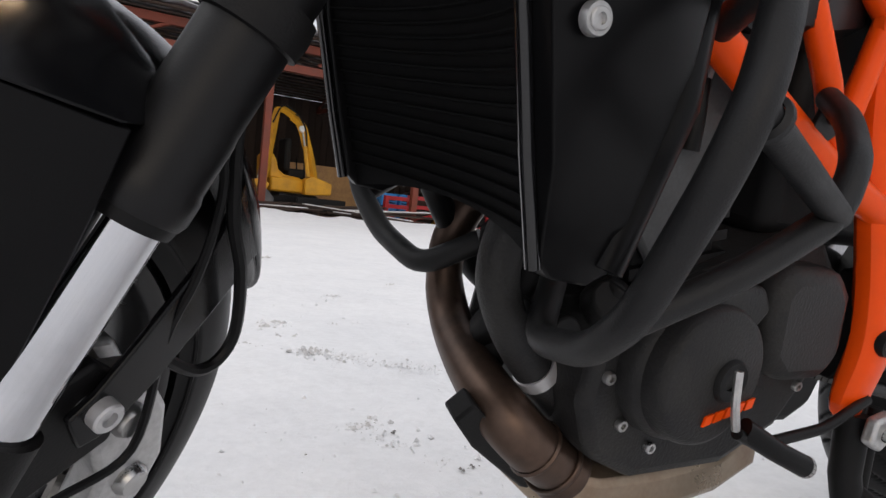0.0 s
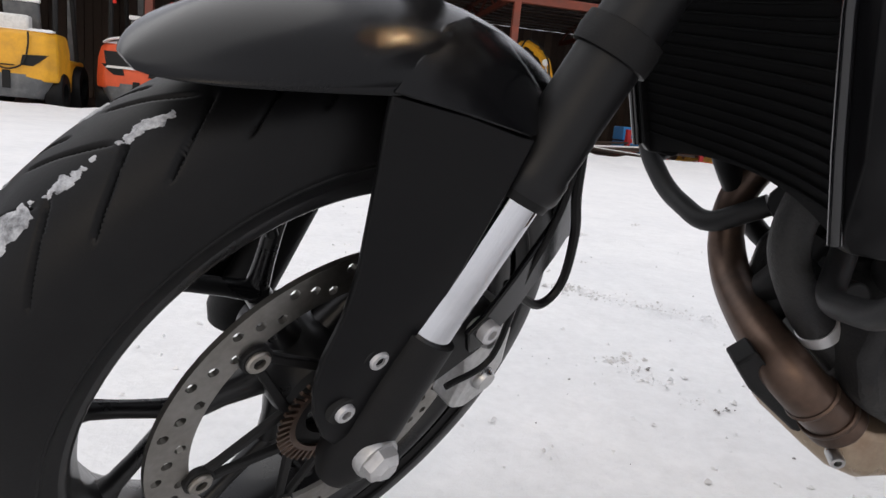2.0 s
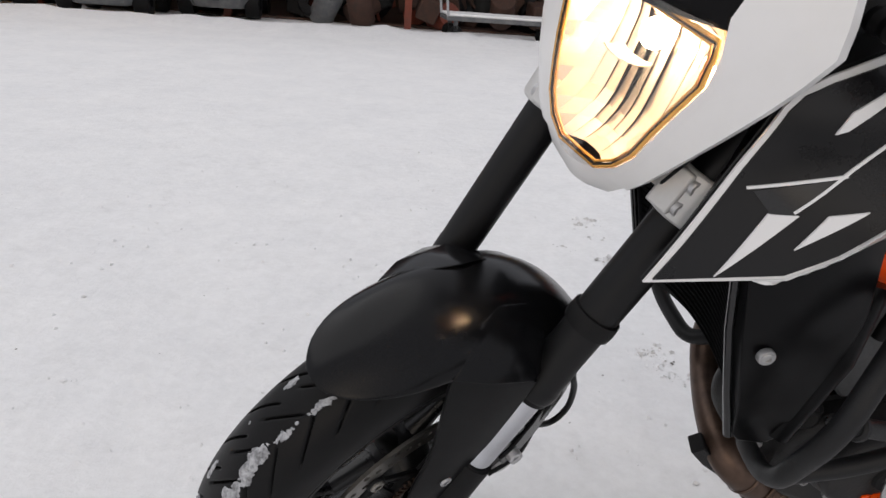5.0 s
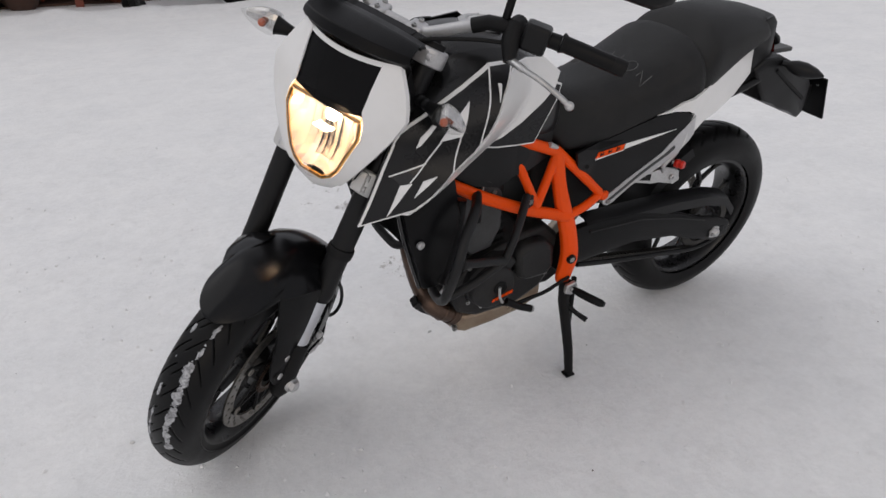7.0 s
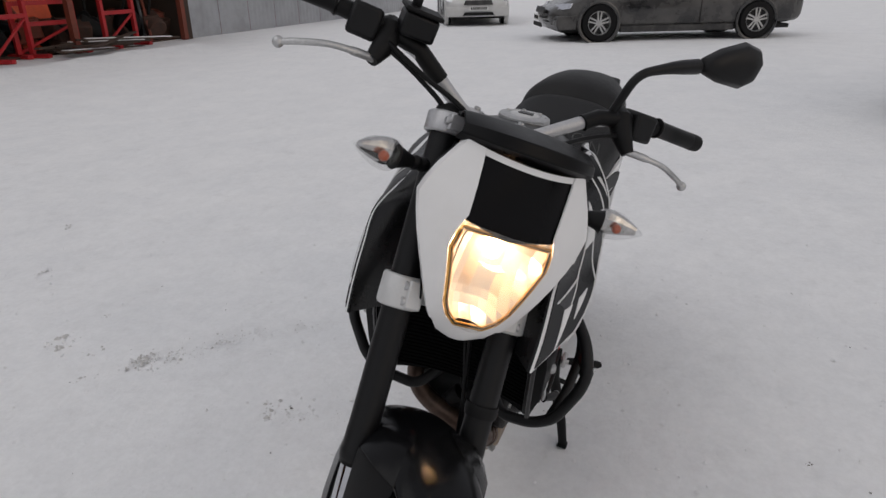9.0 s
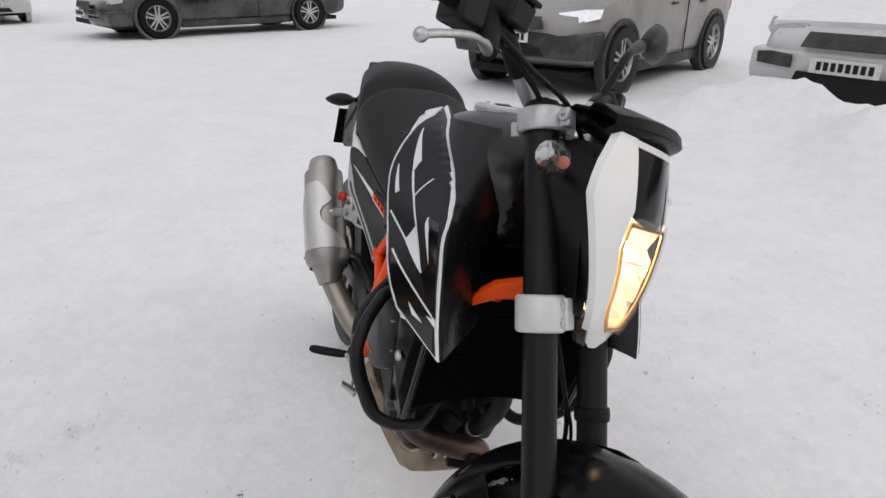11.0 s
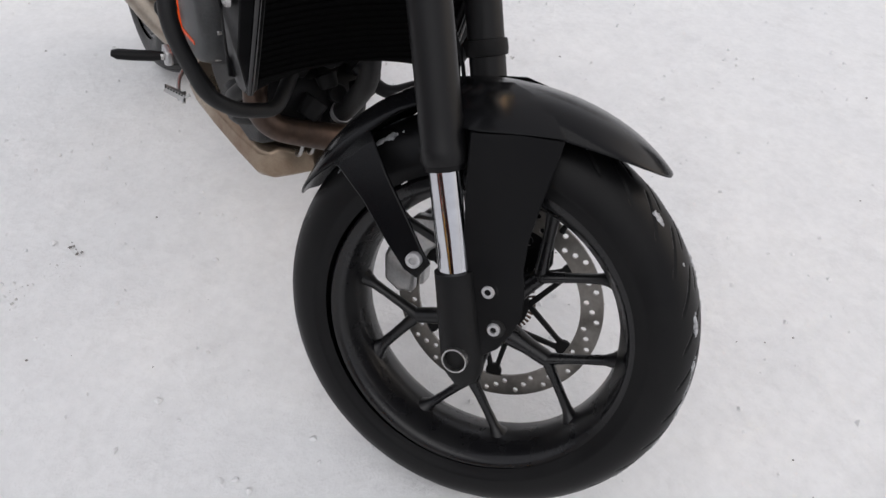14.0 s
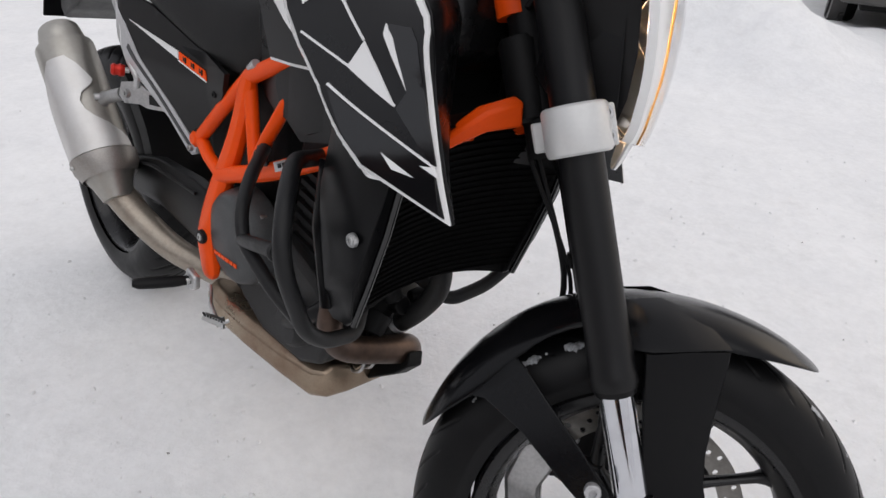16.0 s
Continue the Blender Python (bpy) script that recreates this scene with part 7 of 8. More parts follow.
    body("chain_slider", tube(smooth_path([(0.95, -0.116, 0.350), (1.12, -0.116, 0.318), (1.31, -0.116, 0.288), (1.46, -0.116, 0.268), (1.55, -0.116, 0.285), (1.585, -0.116, 0.325)]), 0.008, 10), "satin_black", "lower black chain guard")
    sp = bmesh.new()
    a, b = Vector((0.90, 0.02, 0.72)), Vector((0.98, 0.02, 0.45))
    tube_into(sp, (a, b), 0.022, 16)
    pts = []
    for k in range(90):
        t = k / 89
        pts.append(a.lerp(b, 0.1 + 0.75 * t) + Vector((math.cos(t * 44) * 0.036, math.sin(t * 44) * 0.036, 0)))
    tube_into(sp, pts, 0.006, 8)
    body("battery_box", box((0.76, -0.072, 0.50), (1.03, 0.072, 0.765)), "matt_black", "black battery box inside the frame", bevel=0.02)
    body("rear_shock", sp, "matt_black", "rear shock absorber with coil spring")
    hug = [[REAR + Vector((math.cos(radians(a)) * (0.335 + dr), y, math.sin(radians(a)) * (0.335 + dr))) for y, dr in ((-0.085, -0.03), (-0.08, 0.0), (0, 0.008), (0.08, 0.0), (0.085, -0.03))] for a in (175, 160, 145, 130, 118)]
    body("rear_hugger", shell(hug, 0.004), "satin_black", "black hugger over the rear tyre")


build_rear()


def build_controls():
    for s in (-1, 1):
        hb = body("footpeg_bracket", plate([(0.862, s * 0.172, 0.345), (0.895, s * 0.172, 0.352), (0.905, s * 0.172, 0.325), (0.885, s * 0.172, 0.308), (0.862, s * 0.172, 0.318)], (0, s * 0.014, 0)), "alloy", "alloy footpeg bracket", bevel=0.004)
        part("footpeg", tube([(0.884, s * 0.182, 0.330), (0.892, s * 0.205, 0.329), (0.906, s * 0.240, 0.328), (0.918, s * 0.268, 0.328), (0.922, s * 0.278, 0.329)], [0.010, 0.0130, 0.0135, 0.0130, 0.008], 14, flat=0.8), "rubber", hb, "black rubber footpeg")
        bolt(hb, (0.882, s * 0.188, 0.330), (0, s, 0), 0.007, 0.005)
    gl = body("gear_lever", tube(bent([(0.885, -0.158, 0.355), (0.80, -0.168, 0.335), (0.690, -0.172, 0.330), (0.655, -0.172, 0.345)], 0.02), 0.0055, 10), "matt_black", "gear lever with a rubber tip")
    part("lever_tip", tube([(0.668, -0.168, 0.346), (0.700, -0.184, 0.330), (0.740, -0.192, 0.314)], [0.0110, 0.0100, 0.0105], 16), "rubber", gl)
    part("lever_end", lathe([(0, 0.003), (0.009, 0.003), (0.0106, 0.0), (0.0106, -0.004)], (0.740, -0.192, 0.314), (0.88, -0.18, -0.36), 16), "steel", gl)
    part("link_rod", tube(smooth_path([(0.655, -0.17, 0.348), (0.642, -0.172, 0.372), (0.640, -0.168, 0.402)]), 0.0040, 8), "alloy", gl)
    bp = body("brake_pedal", tube(bent([(0.868, 0.150, 0.316), (0.852, 0.156, 0.312), (0.812, 0.178, 0.312), (0.762, 0.192, 0.312), (0.750, 0.196, 0.314)], 0.014), 0.0042, 10), "alloy", "brake pedal with a toothed alloy tip")
    a, b = Vector((0.761, 0.216, 0.323)), Vector((0.748, 0.186, 0.305))
    part("pedal_tip", tube([a, a.lerp(b, 0.5), b], [0.0055, 0.0065, 0.0060], 8, flat=1.5), "steel", bp, "dark toothed tread")
    for k in range(7):
        q = a.lerp(b, (k + 0.3) / 7)
        part("tooth", tube([q + Vector((-0.007, 0.0015, 0.005)), q + Vector((0.007, -0.0015, 0.003))], [0.0019, 0.0019], 6), "dark", bp)
    for w in (Vector((0.003, 0.011, -0.004)), Vector((-0.007, 0.003, -0.008))):
        part("tip_bolt", tube([b - w, b + w], 0.0042, 6), "steel", bp)
    # side stand; its foot reaches the snow
    foot = BODY.inverted() @ Vector((0.895, -0.235, 0.0))
    st = body("side_stand", tube([(0.885, -0.150, 0.335), (0.884, -0.160, 0.27), (0.892, foot.y + 0.02, 0.12), foot + Vector((0, 0, 0.004))], [0.018, 0.0165, 0.0140, 0.0125], 14), "matt_black", "black side stand dug into the snow")
    part("stand_spring", tube([(0.908, -0.158, 0.345), (0.908, -0.174, 0.19)], 0.0080, 10), "matt_black", st)
    part("stand_foot", box((foot.x - 0.018, foot.y - 0.014, foot.z), (foot.x + 0.014, foot.y + 0.014, foot.z + 0.006)), "matt_black", st, bevel=0.002)
    part("stand_tang", tube([(0.888, -0.160, 0.262), (0.905, -0.195, 0.245), (0.925, -0.225, 0.232)], [0.008, 0.007, 0.008], 10), "matt_black", st)


build_controls()

# ---- parked vehicles ----
M["car_black"] = principled("car_paint_black", (0.012, 0.012, 0.013), 0.25, coat=0.5, stain=0.8, stain_scale=1.3, stain_color=(0.10, 0.095, 0.09), rough_var=0.2)
M["car_silver"] = principled("car_paint_dirty_silver", (0.30, 0.29, 0.28), 0.35, coat=0.3, stain=0.8, stain_scale=1.6, stain_color=(0.20, 0.19, 0.175), rough_var=0.2)
M["car_white"] = principled("car_paint_white", (0.58, 0.58, 0.575), 0.3, coat=0.4, stain=0.6, stain_scale=1.8, stain_color=(0.45, 0.44, 0.42), rough_var=0.1)
M["car_glass"] = principled("dark_car_glass", (0.01, 0.012, 0.013), 0.06, spec=0.6, stain=0.4, stain_scale=3, stain_color=(0.06, 0.06, 0.06))
M["trim"] = principled("grey_plastic_trim", (0.03, 0.03, 0.031), 0.6, grain=0.3, stain=0.7, stain_scale=4, stain_color=(0.11, 0.105, 0.1), bump=0.2)
M["plate_white"] = principled("plate_white", (0.7, 0.7, 0.68), 0.35, stain=0.5, stain_scale=20, stain_color=(0.4, 0.4, 0.38))
M["fork_yellow"] = principled("machine_yellow", (0.72, 0.36, 0.02), 0.45, stain=0.6, stain_scale=4, stain_color=(0.4, 0.2, 0.03), grain=0.2)
M["fork_orange"] = principled("machine_orange", (0.70, 0.10, 0.03), 0.45, stain=0.5, stain_scale=4, stain_color=(0.42, 0.07, 0.03), grain=0.2)
M["fork_grey"] = principled("machine_grey", (0.09, 0.095, 0.10), 0.5, stain=0.7, stain_scale=5, stain_color=(0.2, 0.2, 0.2), grain=0.2)
M["wood"] = principled("weathered_boards", (0.055, 0.036, 0.027), 0.8, stain=0.7, stain_scale=3, stain_color=(0.05, 0.035, 0.028), grain=0.5, grain_scale=40, bump=0.4, each=0.35)
M["redsteel"] = principled("red_oxide_steel", (0.20, 0.045, 0.025), 0.6, stain=0.6, stain_scale=4, stain_color=(0.10, 0.04, 0.03), grain=0.3)
M["redpaint"] = principled("red_painted_steel", (0.45, 0.02, 0.025), 0.45, stain=0.5, stain_scale=6, stain_color=(0.2, 0.02, 0.02))
M["bluepaint"] = principled("blue_plastic", (0.03, 0.22, 0.55), 0.45, stain=0.4, stain_scale=6, stain_color=(0.03, 0.12, 0.3))
M["ply"] = principled("plywood_sheet", (0.42, 0.24, 0.10), 0.7, stain=0.6, stain_scale=5, stain_color=(0.25, 0.14, 0.07), grain=0.4, grain_scale=30)
M["zinc"] = principled("galvanised_sheet", (0.42, 0.43, 0.45), 0.5, 0.5, stain=0.6, stain_scale=2, stain_color=(0.28, 0.28, 0.29), grain=0.2)
M["rust"] = principled("rusty_iron", (0.07, 0.035, 0.025), 0.8, stain=0.7, stain_scale=8, stain_color=(0.03, 0.025, 0.022), grain=0.5, bump=0.4)


def build_wheel(parent, c, r, w, axis_sign):
    """Road wheel with a five-spoke rim; c is the hub, the outer face towards axis_sign."""
    c = Vector(c)
    t = lathe([(r * 0.64, -w / 2), (r * 0.93, -w / 2), (r, -w * 0.32), (r, w * 0.32), (r * 0.93, w / 2), (r * 0.64, w / 2)], c, (0, axis_sign, 0), 40, closed=True)
    wheel = part("wheel", t, "rubber", parent, "black winter tyre on an alloy rim", angle=50)
    rim = lathe([(r * 0.66, w * 0.46), (r * 0.62, w * 0.48), (r * 0.58, w * 0.30), (r * 0.58, -w * 0.3)], c, (0, axis_sign, 0), 40)
    lathe_into(rim, [(0, w * 0.40), (r * 0.13, w * 0.40), (r * 0.16, w * 0.3), (r * 0.16, 0)], c, (0, axis_sign, 0), 24)
    for k in range(5):
        a = 2 * math.pi * k / 5 + 0.3
        d, q = Vector((math.cos(a), 0, math.sin(a))), Vector((-math.sin(a), 0, math.cos(a)))
        o = c + Vector((0, axis_sign * w * 0.40, 0))
        for e in (-1, 1):
            plate_into(rim, [o + d * r * 0.12 + q * e * r * 0.02, o + d * r * 0.6 + q * e * r * 0.07, o + d * r * 0.6 + q * e * r * 0.15, o + d * r * 0.12 + q * e * r * 0.10], (0, -axis_sign * 0.03, 0))
    part("rim", rim, "alloy", wheel, "alloy rim")
    part("brake_backing", lathe([(0, 0), (r * 0.57, 0), (r * 0.57, -0.02)], c, (0, axis_sign, 0), 24), "dark", wheel)
    return wheel


def build_car(name, label, category, paint, length, width, height, wr, m, snow_cover=0.0, clad=False, plate_z=0.40, lift=0.0, mouth=False):
    """A parked car: nose towards -x, on z = 0."""
    car = tagged(empty(name, m), label, category)
    w, L = width / 2, length
    belt = height * 0.60
    secs = []
    for t, k, zb, zt in ((0.0, 0.70, 0.34, 0.58), (0.015, 0.84, 0.26, 0.66), (0.05, 0.94, 0.22, 0.72), (0.14, 1.0, 0.20, belt * 0.90), (0.26, 1.0, 0.20, belt * 0.96), (0.40, 1.0, 0.20, belt), (0.62, 1.0, 0.20, belt), (0.85, 1.0, 0.21, belt), (0.95, 0.96, 0.25, belt * 0.98), (0.99, 0.88, 0.30, belt * 0.93), (1.0, 0.78, 0.36, belt * 0.8)):
        x, y = t * L, w * k
        zb += lift * max(0.0, 1 - t / 0.14)
        zt += lift
        ring = [(x, -y * 0.86, zb), (x, -y * 0.97, zb + 0.10), (x, -y, (zb + zt) * 0.52), (x, -y * 0.97, zt - 0.05), (x, -y * 0.86, zt)]
        secs.append(ring + [(p[0], -p[1], p[2]) for p in ring[::-1]])
    bd = part("body", loft(secs), paint, car, subdiv=1)
    gl = []
    for t, k, z in ((0.235, 0.84, belt * 0.93), (0.36, 0.74, height * 0.95), (0.42, 0.73, height * 0.975), (0.80, 0.72, height * 0.96), (0.90, 0.78, belt * 0.96)):
        x, y = t * L, w * k
        gl.append([(x, -w * 0.86, belt * 0.92), (x, -y, z), (x, y, z), (x, w * 0.86, belt * 0.92)])
    part("windows", loft(gl), "car_glass", car, bevel=0.03)
    roof = [[(t * L, y * w * 0.73, height * z + 0.012 * (1 - y * y)) for y in (-1, -0.6, 0, 0.6, 1)] for t, z in ((0.345, 0.945), (0.42, 0.985), (0.60, 1.0), (0.80, 0.975), (0.84, 0.945))]
    part("roof", shell(roof, 0.03), paint, car)
    for s in (-1, 1):
        for t0, t1 in ((0.25, 0.355), (0.58, 0.585), (0.895, 0.835)):
            part("pillar", tube([(t0 * L, s * w * 0.86, belt * 0.93), ((t0 + t1) / 2 * L, s * w * 0.80, (belt + height) * 0.48), (t1 * L, s * w * 0.735, height * 0.955)], 0.03, 8), paint, car)
        for t in (0.185, 0.80):
            c = (t * L, s * (w - 0.10), wr)
            part("wheel_arch", lathe([(wr * 1.02, 0.0), (wr * 1.17, 0.0), (wr * 1.19, 0.105), (wr * 1.12, 0.115), (wr * 1.02, 0.10)], c, (0, s, 0), 40, closed=True), "trim" if clad else paint, car)
            part("arch_hollow", lathe([(0, 0.085), (wr * 1.12, 0.085), (wr * 1.12, 0.0)], c, (0, s, 0), 32), "dark", car)
            build_wheel(car, (t * L, s * (w - 0.075), wr), wr, 0.205, s)
        part("sill", box((0.27 * L, s * w * 0.90 - 0.03, 0.17), (0.72 * L, s * w * 0.90 + 0.05, 0.30)), "trim", car, bevel=0.02)
        for t in (0.46, 0.66):
            part("door_handle", box((t * L, s * w * 0.985, belt * 0.86), (t * L + 0.16, s * w * 1.015, belt * 0.86 + 0.03)), "trim", car, bevel=0.008)
        part("door_gap", box((0.575 * L, s * w * 0.992 - 0.004, 0.30), (0.578 * L, s * w * 0.992 + 0.006, belt * 0.93)), "dark", car)
        part("side_mirror", box((0.285 * L, s * (w + 0.02) - 0.08, belt), (0.285 * L + 0.10, s * (w + 0.02) + 0.08, belt + 0.14)), paint, car, bevel=0.03)
        hl = [(0.030 * L, s * w * 0.50, 0.60 + lift), (0.028 * L, s * w * 0.80, 0.60 + lift), (0.075 * L, s * w * 0.965, 0.64 + lift), (0.085 * L, s * w * 0.955, 0.74 + lift), (0.055 * L, s * w * 0.80, 0.73 + lift), (0.040 * L, s * w * 0.50, 0.70 + lift)]
        part("headlamp", plate(hl, (-0.03, s * 0.015, 0.0)), "alloy" if mouth else "chrome", car, "clear headlamp", bevel=0.01)
        part("fog_lamp", lathe([(0, 0.03), (0.05, 0.03), (0.07, 0.02), (0.075, -0.03)], (0.020 * L - 0.03 * mouth, s * w * 0.70, 0.36 + lift - 0.07 * mouth), (-1, s * 0.2, 0), 24), "chrome", car, "round fog lamp")
        if mouth:
            part("side_intake", plate([(-0.036, s * w * 0.50, 0.54), (0.014, s * w * 0.86, 0.555), (0.016, s * w * 0.87, 0.645), (-0.020, s * w * 0.72, 0.660), (-0.036, s * w * 0.50, 0.645)], (-0.02, s * 0.004, 0)), "trim", car, "black side intake", bevel=0.006)
        part("tail_lamp", box((0.965 * L, s * w * 0.80 - 0.08, belt * 0.72), (0.995 * L, s * w * 0.80 + 0.08, belt * 0.92)), "red", car, bevel=0.02)
    part("front_bumper", loft([[(x, y, z) for x, z in ((0.06 * L - 0.10 * (1 - abs(y / w) ** 3) - 0.15, 0.24 + lift), (0.06 * L - 0.10 * (1 - abs(y / w) ** 3) - 0.19, 0.34 + lift), (0.06 * L - 0.10 * (1 - abs(y / w) ** 3) - 0.17, 0.50 + lift), (0.10 * L, 0.52 + lift), (0.10 * L, 0.24 + lift))] for y in (-w * 0.97, -w * 0.8, -w * 0.4, 0, w * 0.4, w * 0.8, w * 0.97)]), "trim" if clad else paint, car, bevel=0.02)
    gx = -0.012 * L
    part("grille", plate([(gx + 0.02, -w * 0.45, 0.54 + lift), (gx + 0.02, w * 0.45, 0.54 + lift), (gx + 0.045, w * 0.40, 0.66 + lift), (gx + 0.045, -w * 0.40, 0.66 + lift)], (-0.02, 0, 0)), "trim", car, bevel=0.006)
    part("lower_intake", plate([(gx - 0.02, -w * 0.50, 0.275 + lift - 0.12 * mouth), (gx - 0.02, w * 0.50, 0.275 + lift - 0.12 * mouth), (gx - 0.025, w * 0.42, 0.36 + lift), (gx - 0.025, -w * 0.42, 0.36 + lift)], (-0.012, 0, 0)), "dark", car)
    pl = part("number_plate", box((gx - 0.060, -0.26, plate_z), (gx - 0.050, 0.26, plate_z + 0.112)), "plate_white", car, "white plate with dark bars", bevel=0.003)
    for k in range(8):
        y = -0.215 + k * 0.055
        part("plate_bar", box((gx - 0.0635, y, plate_z + 0.025), (gx - 0.0595, y + 0.036, plate_z + 0.09)), "dark", pl)
    part("floor_pan", box((0.05 * L, -w * 0.8, 0.18), (0.95 * L, w * 0.8, 0.26)), "dark", car)
    if snow_cover:
        cap = [[(t * L, y * w * 0.70, height * z + snow_cover * (1 - 0.6 * y * y)) for y in (-1, -0.6, 0, 0.6, 1)] for t, z in ((0.36, 0.955), (0.44, 1.0), (0.60, 1.01), (0.78, 0.99), (0.83, 0.955))]
        part("roof_snow", shell(cap, 0.05), "snow", car)
        hood = [[(t * L, y * w * 0.85, zz + snow_cover * 0.6 * (1 - 0.5 * y * y)) for y in (-1, -0.6, 0, 0.6, 1)] for t, zz in ((0.035, 0.70 + lift), (0.08, 0.76 + lift), (0.14, belt * 0.91 + lift), (0.22, belt * 0.95 + lift))]
        part("bonnet_snow", shell(hood, 0.05), "snow", car)
    return car


def park(front_axle, heading, length):
    """Pose of a car whose nose points along heading (degrees), with the front axle's middle there."""
    m = Matrix.Rotation(radians(heading - 180), 4, "Z")
    return Matrix.Translation(Vector((front_axle[0], front_axle[1], 0)) - m @ Vector((0.185 * length, 0, 0))) @ m


build_car("estate_car", "dark dirty estate car parked on the snow", "car", "car_black", 5.2, 1.85, 1.75, 0.36, park((14.13, 2.11), 115, 5.2))
build_car("pickup_van", "white van parked on the snow behind a dark car", "van", "car_white", 4.3, 1.75, 1.9, 0.33, park((17.9, 5.9), 205, 4.3))
build_car("off_road_car", "dirty silver off-road car with grey cladding", "car", "car_silver", 4.3, 1.78, 1.72, 0.36, park((6.72, -3.15), 123, 4.3), clad=True, plate_z=0.56, lift=0.16)
build_car("hatchback", "snow-dusted white hatchback behind a snow bank", "car", "car_white", 4.1, 1.74, 1.55, 0.32, park((3.82, -4.88), 111, 4.1), snow_cover=0.06, plate_z=0.53, lift=0.17, mouth=True)
build_car("saloon_car", "dark car parked beyond the snow bank", "car", "car_black", 4.4, 1.75, 1.45, 0.325, park((0.88, -5.98), 109, 4.4))


# ---- the open shed and what stands in it ----
def build_shed():
    x0, x1, y0, y1 = -15.0, 12.4, 11.2, 17.5
    back = mesh_object("wall_shed_back", box((x0, y1, 0), (x1, y1 + 0.15, 2.95)), "wood")
    tagged(back, "dark weathered board back wall of the shed", "wall", kind="structure")
    for k in range(137):
        b = part("plank", box((x0 + k * 0.2, y1 - 0.03, 0), (x0 + k * 0.2 + 0.185, y1 + 0.002, 2.95)), "wood", back)
    for name, xa, xb in (("wall_shed_west", x0 - 0.15, x0), ("wall_shed_east", x1, x1 + 0.15)):
        w = mesh_object(name, box((xa, y0, 0), (xb, y1 + 0.15, 2.95)), "wood")
        tagged(w, "dark board side wall of the shed", "wall", kind="structure")
    rf = bmesh.new()
    n = 220
    rows = []
    for y, z in ((y0 - 0.6, 3.17), (y1 + 0.3, 2.98)):
        rows.append([(x0 - 0.3 + (x1 - x0 + 0.6) * k / n, y, z + 0.02 * math.sin(k * math.pi / 2)) for k in range(n + 1)])
    mr = tagged(mesh_object("roof_shed", shell(rows, 0.012), "zinc"), "corrugated sheet roof over red steel trusses", "roof", kind="structure")
    for k in range(10):
        x = x0 + 0.1 + k * 3.02
        fr = bmesh.new()
        tr = part("post", box((x - 0.06, y0 - 0.06, 0), (x + 0.06, y0 + 0.06, 3.02)), "redsteel", mr, "red oxide steel post")
        part("rafter", box((x - 0.05, y0 - 0.5, 2.98), (x + 0.05, y1, 3.06)), "redsteel", mr)
        part("tie_beam", box((x - 0.04, y0, 2.62), (x + 0.04, y1, 2.72)), "redsteel", mr)
        for j in range(4):
            ya = y0 + j * 1.6
            part("web", tube([(x, ya, 2.67), (x, ya + 0.8, 3.0), (x, ya + 1.6, 2.67)], 0.028, 6), "redsteel", mr)
    for y, z in ((y0, 2.60), (y0 + 0.01, 2.98)):
        part("front_beam", box((x0, y - 0.06, z - 0.07), (x1, y + 0.05, z + 0.07)), "redsteel", mr)
    for k in range(28):
        x = x0 + 0.4 + k * 1.0
        part("brace", tube([(x - 0.35, y0 - 0.01, 2.72), (x + 0.2, y0 - 0.01, 2.95)], 0.03, 6), "redsteel", mr)
    for k in range(16):
        y = y0 - 0.45 + k * 0.42
        part("batten", box((x0, y, 3.095 - k * 0.0112), (x1, y + 0.13, 3.125 - k * 0.0112)), "wood", mr)
    sn = [[(x0 - 0.3 + (x1 - x0 + 0.6) * k / 60, y, z + 0.02 * noise.noise(Vector((k * 0.7, y, 0)))) for k in range(61)] for y, z in ((y0 - 0.56, 3.22), (y0 - 0.3, 3.27), (y1 + 0.25, 3.1))]
    part("roof_snow", shell(sn, 0.05), "snow", mr)
    fl = mesh_object("floor_shed", box((x0, y0 + 0.3, -0.02), (x1, y1, 0.035)), "rust")
    tagged(fl, "dark trodden earth floor of the shed", "floor", kind="structure")


build_shed()


def build_fence():
    f = tagged(mesh_object("fence_sheet", box((12.55, 11.30, 2.36), (26.0, 11.34, 2.40), Matrix.Identity(4)), "zinc"), "grey sheet metal fence", "fence", kind="structure")
    for k in range(11):
        x = 12.55 + k * 1.2
        n = 25
        rows = [[(x + 1.18 * j / n, 11.30 + (0.012 if j % 4 < 2 else 0.0), z) for j in range(n + 1)] for z in (0.0, 2.4)]
        part("panel", shell(rows, 0.004), "zinc", f)
        part("fence_post", box((x - 0.04, 11.33, 0), (x + 0.04, 11.41, 2.45)), "redsteel", f)
    return f


build_fence()


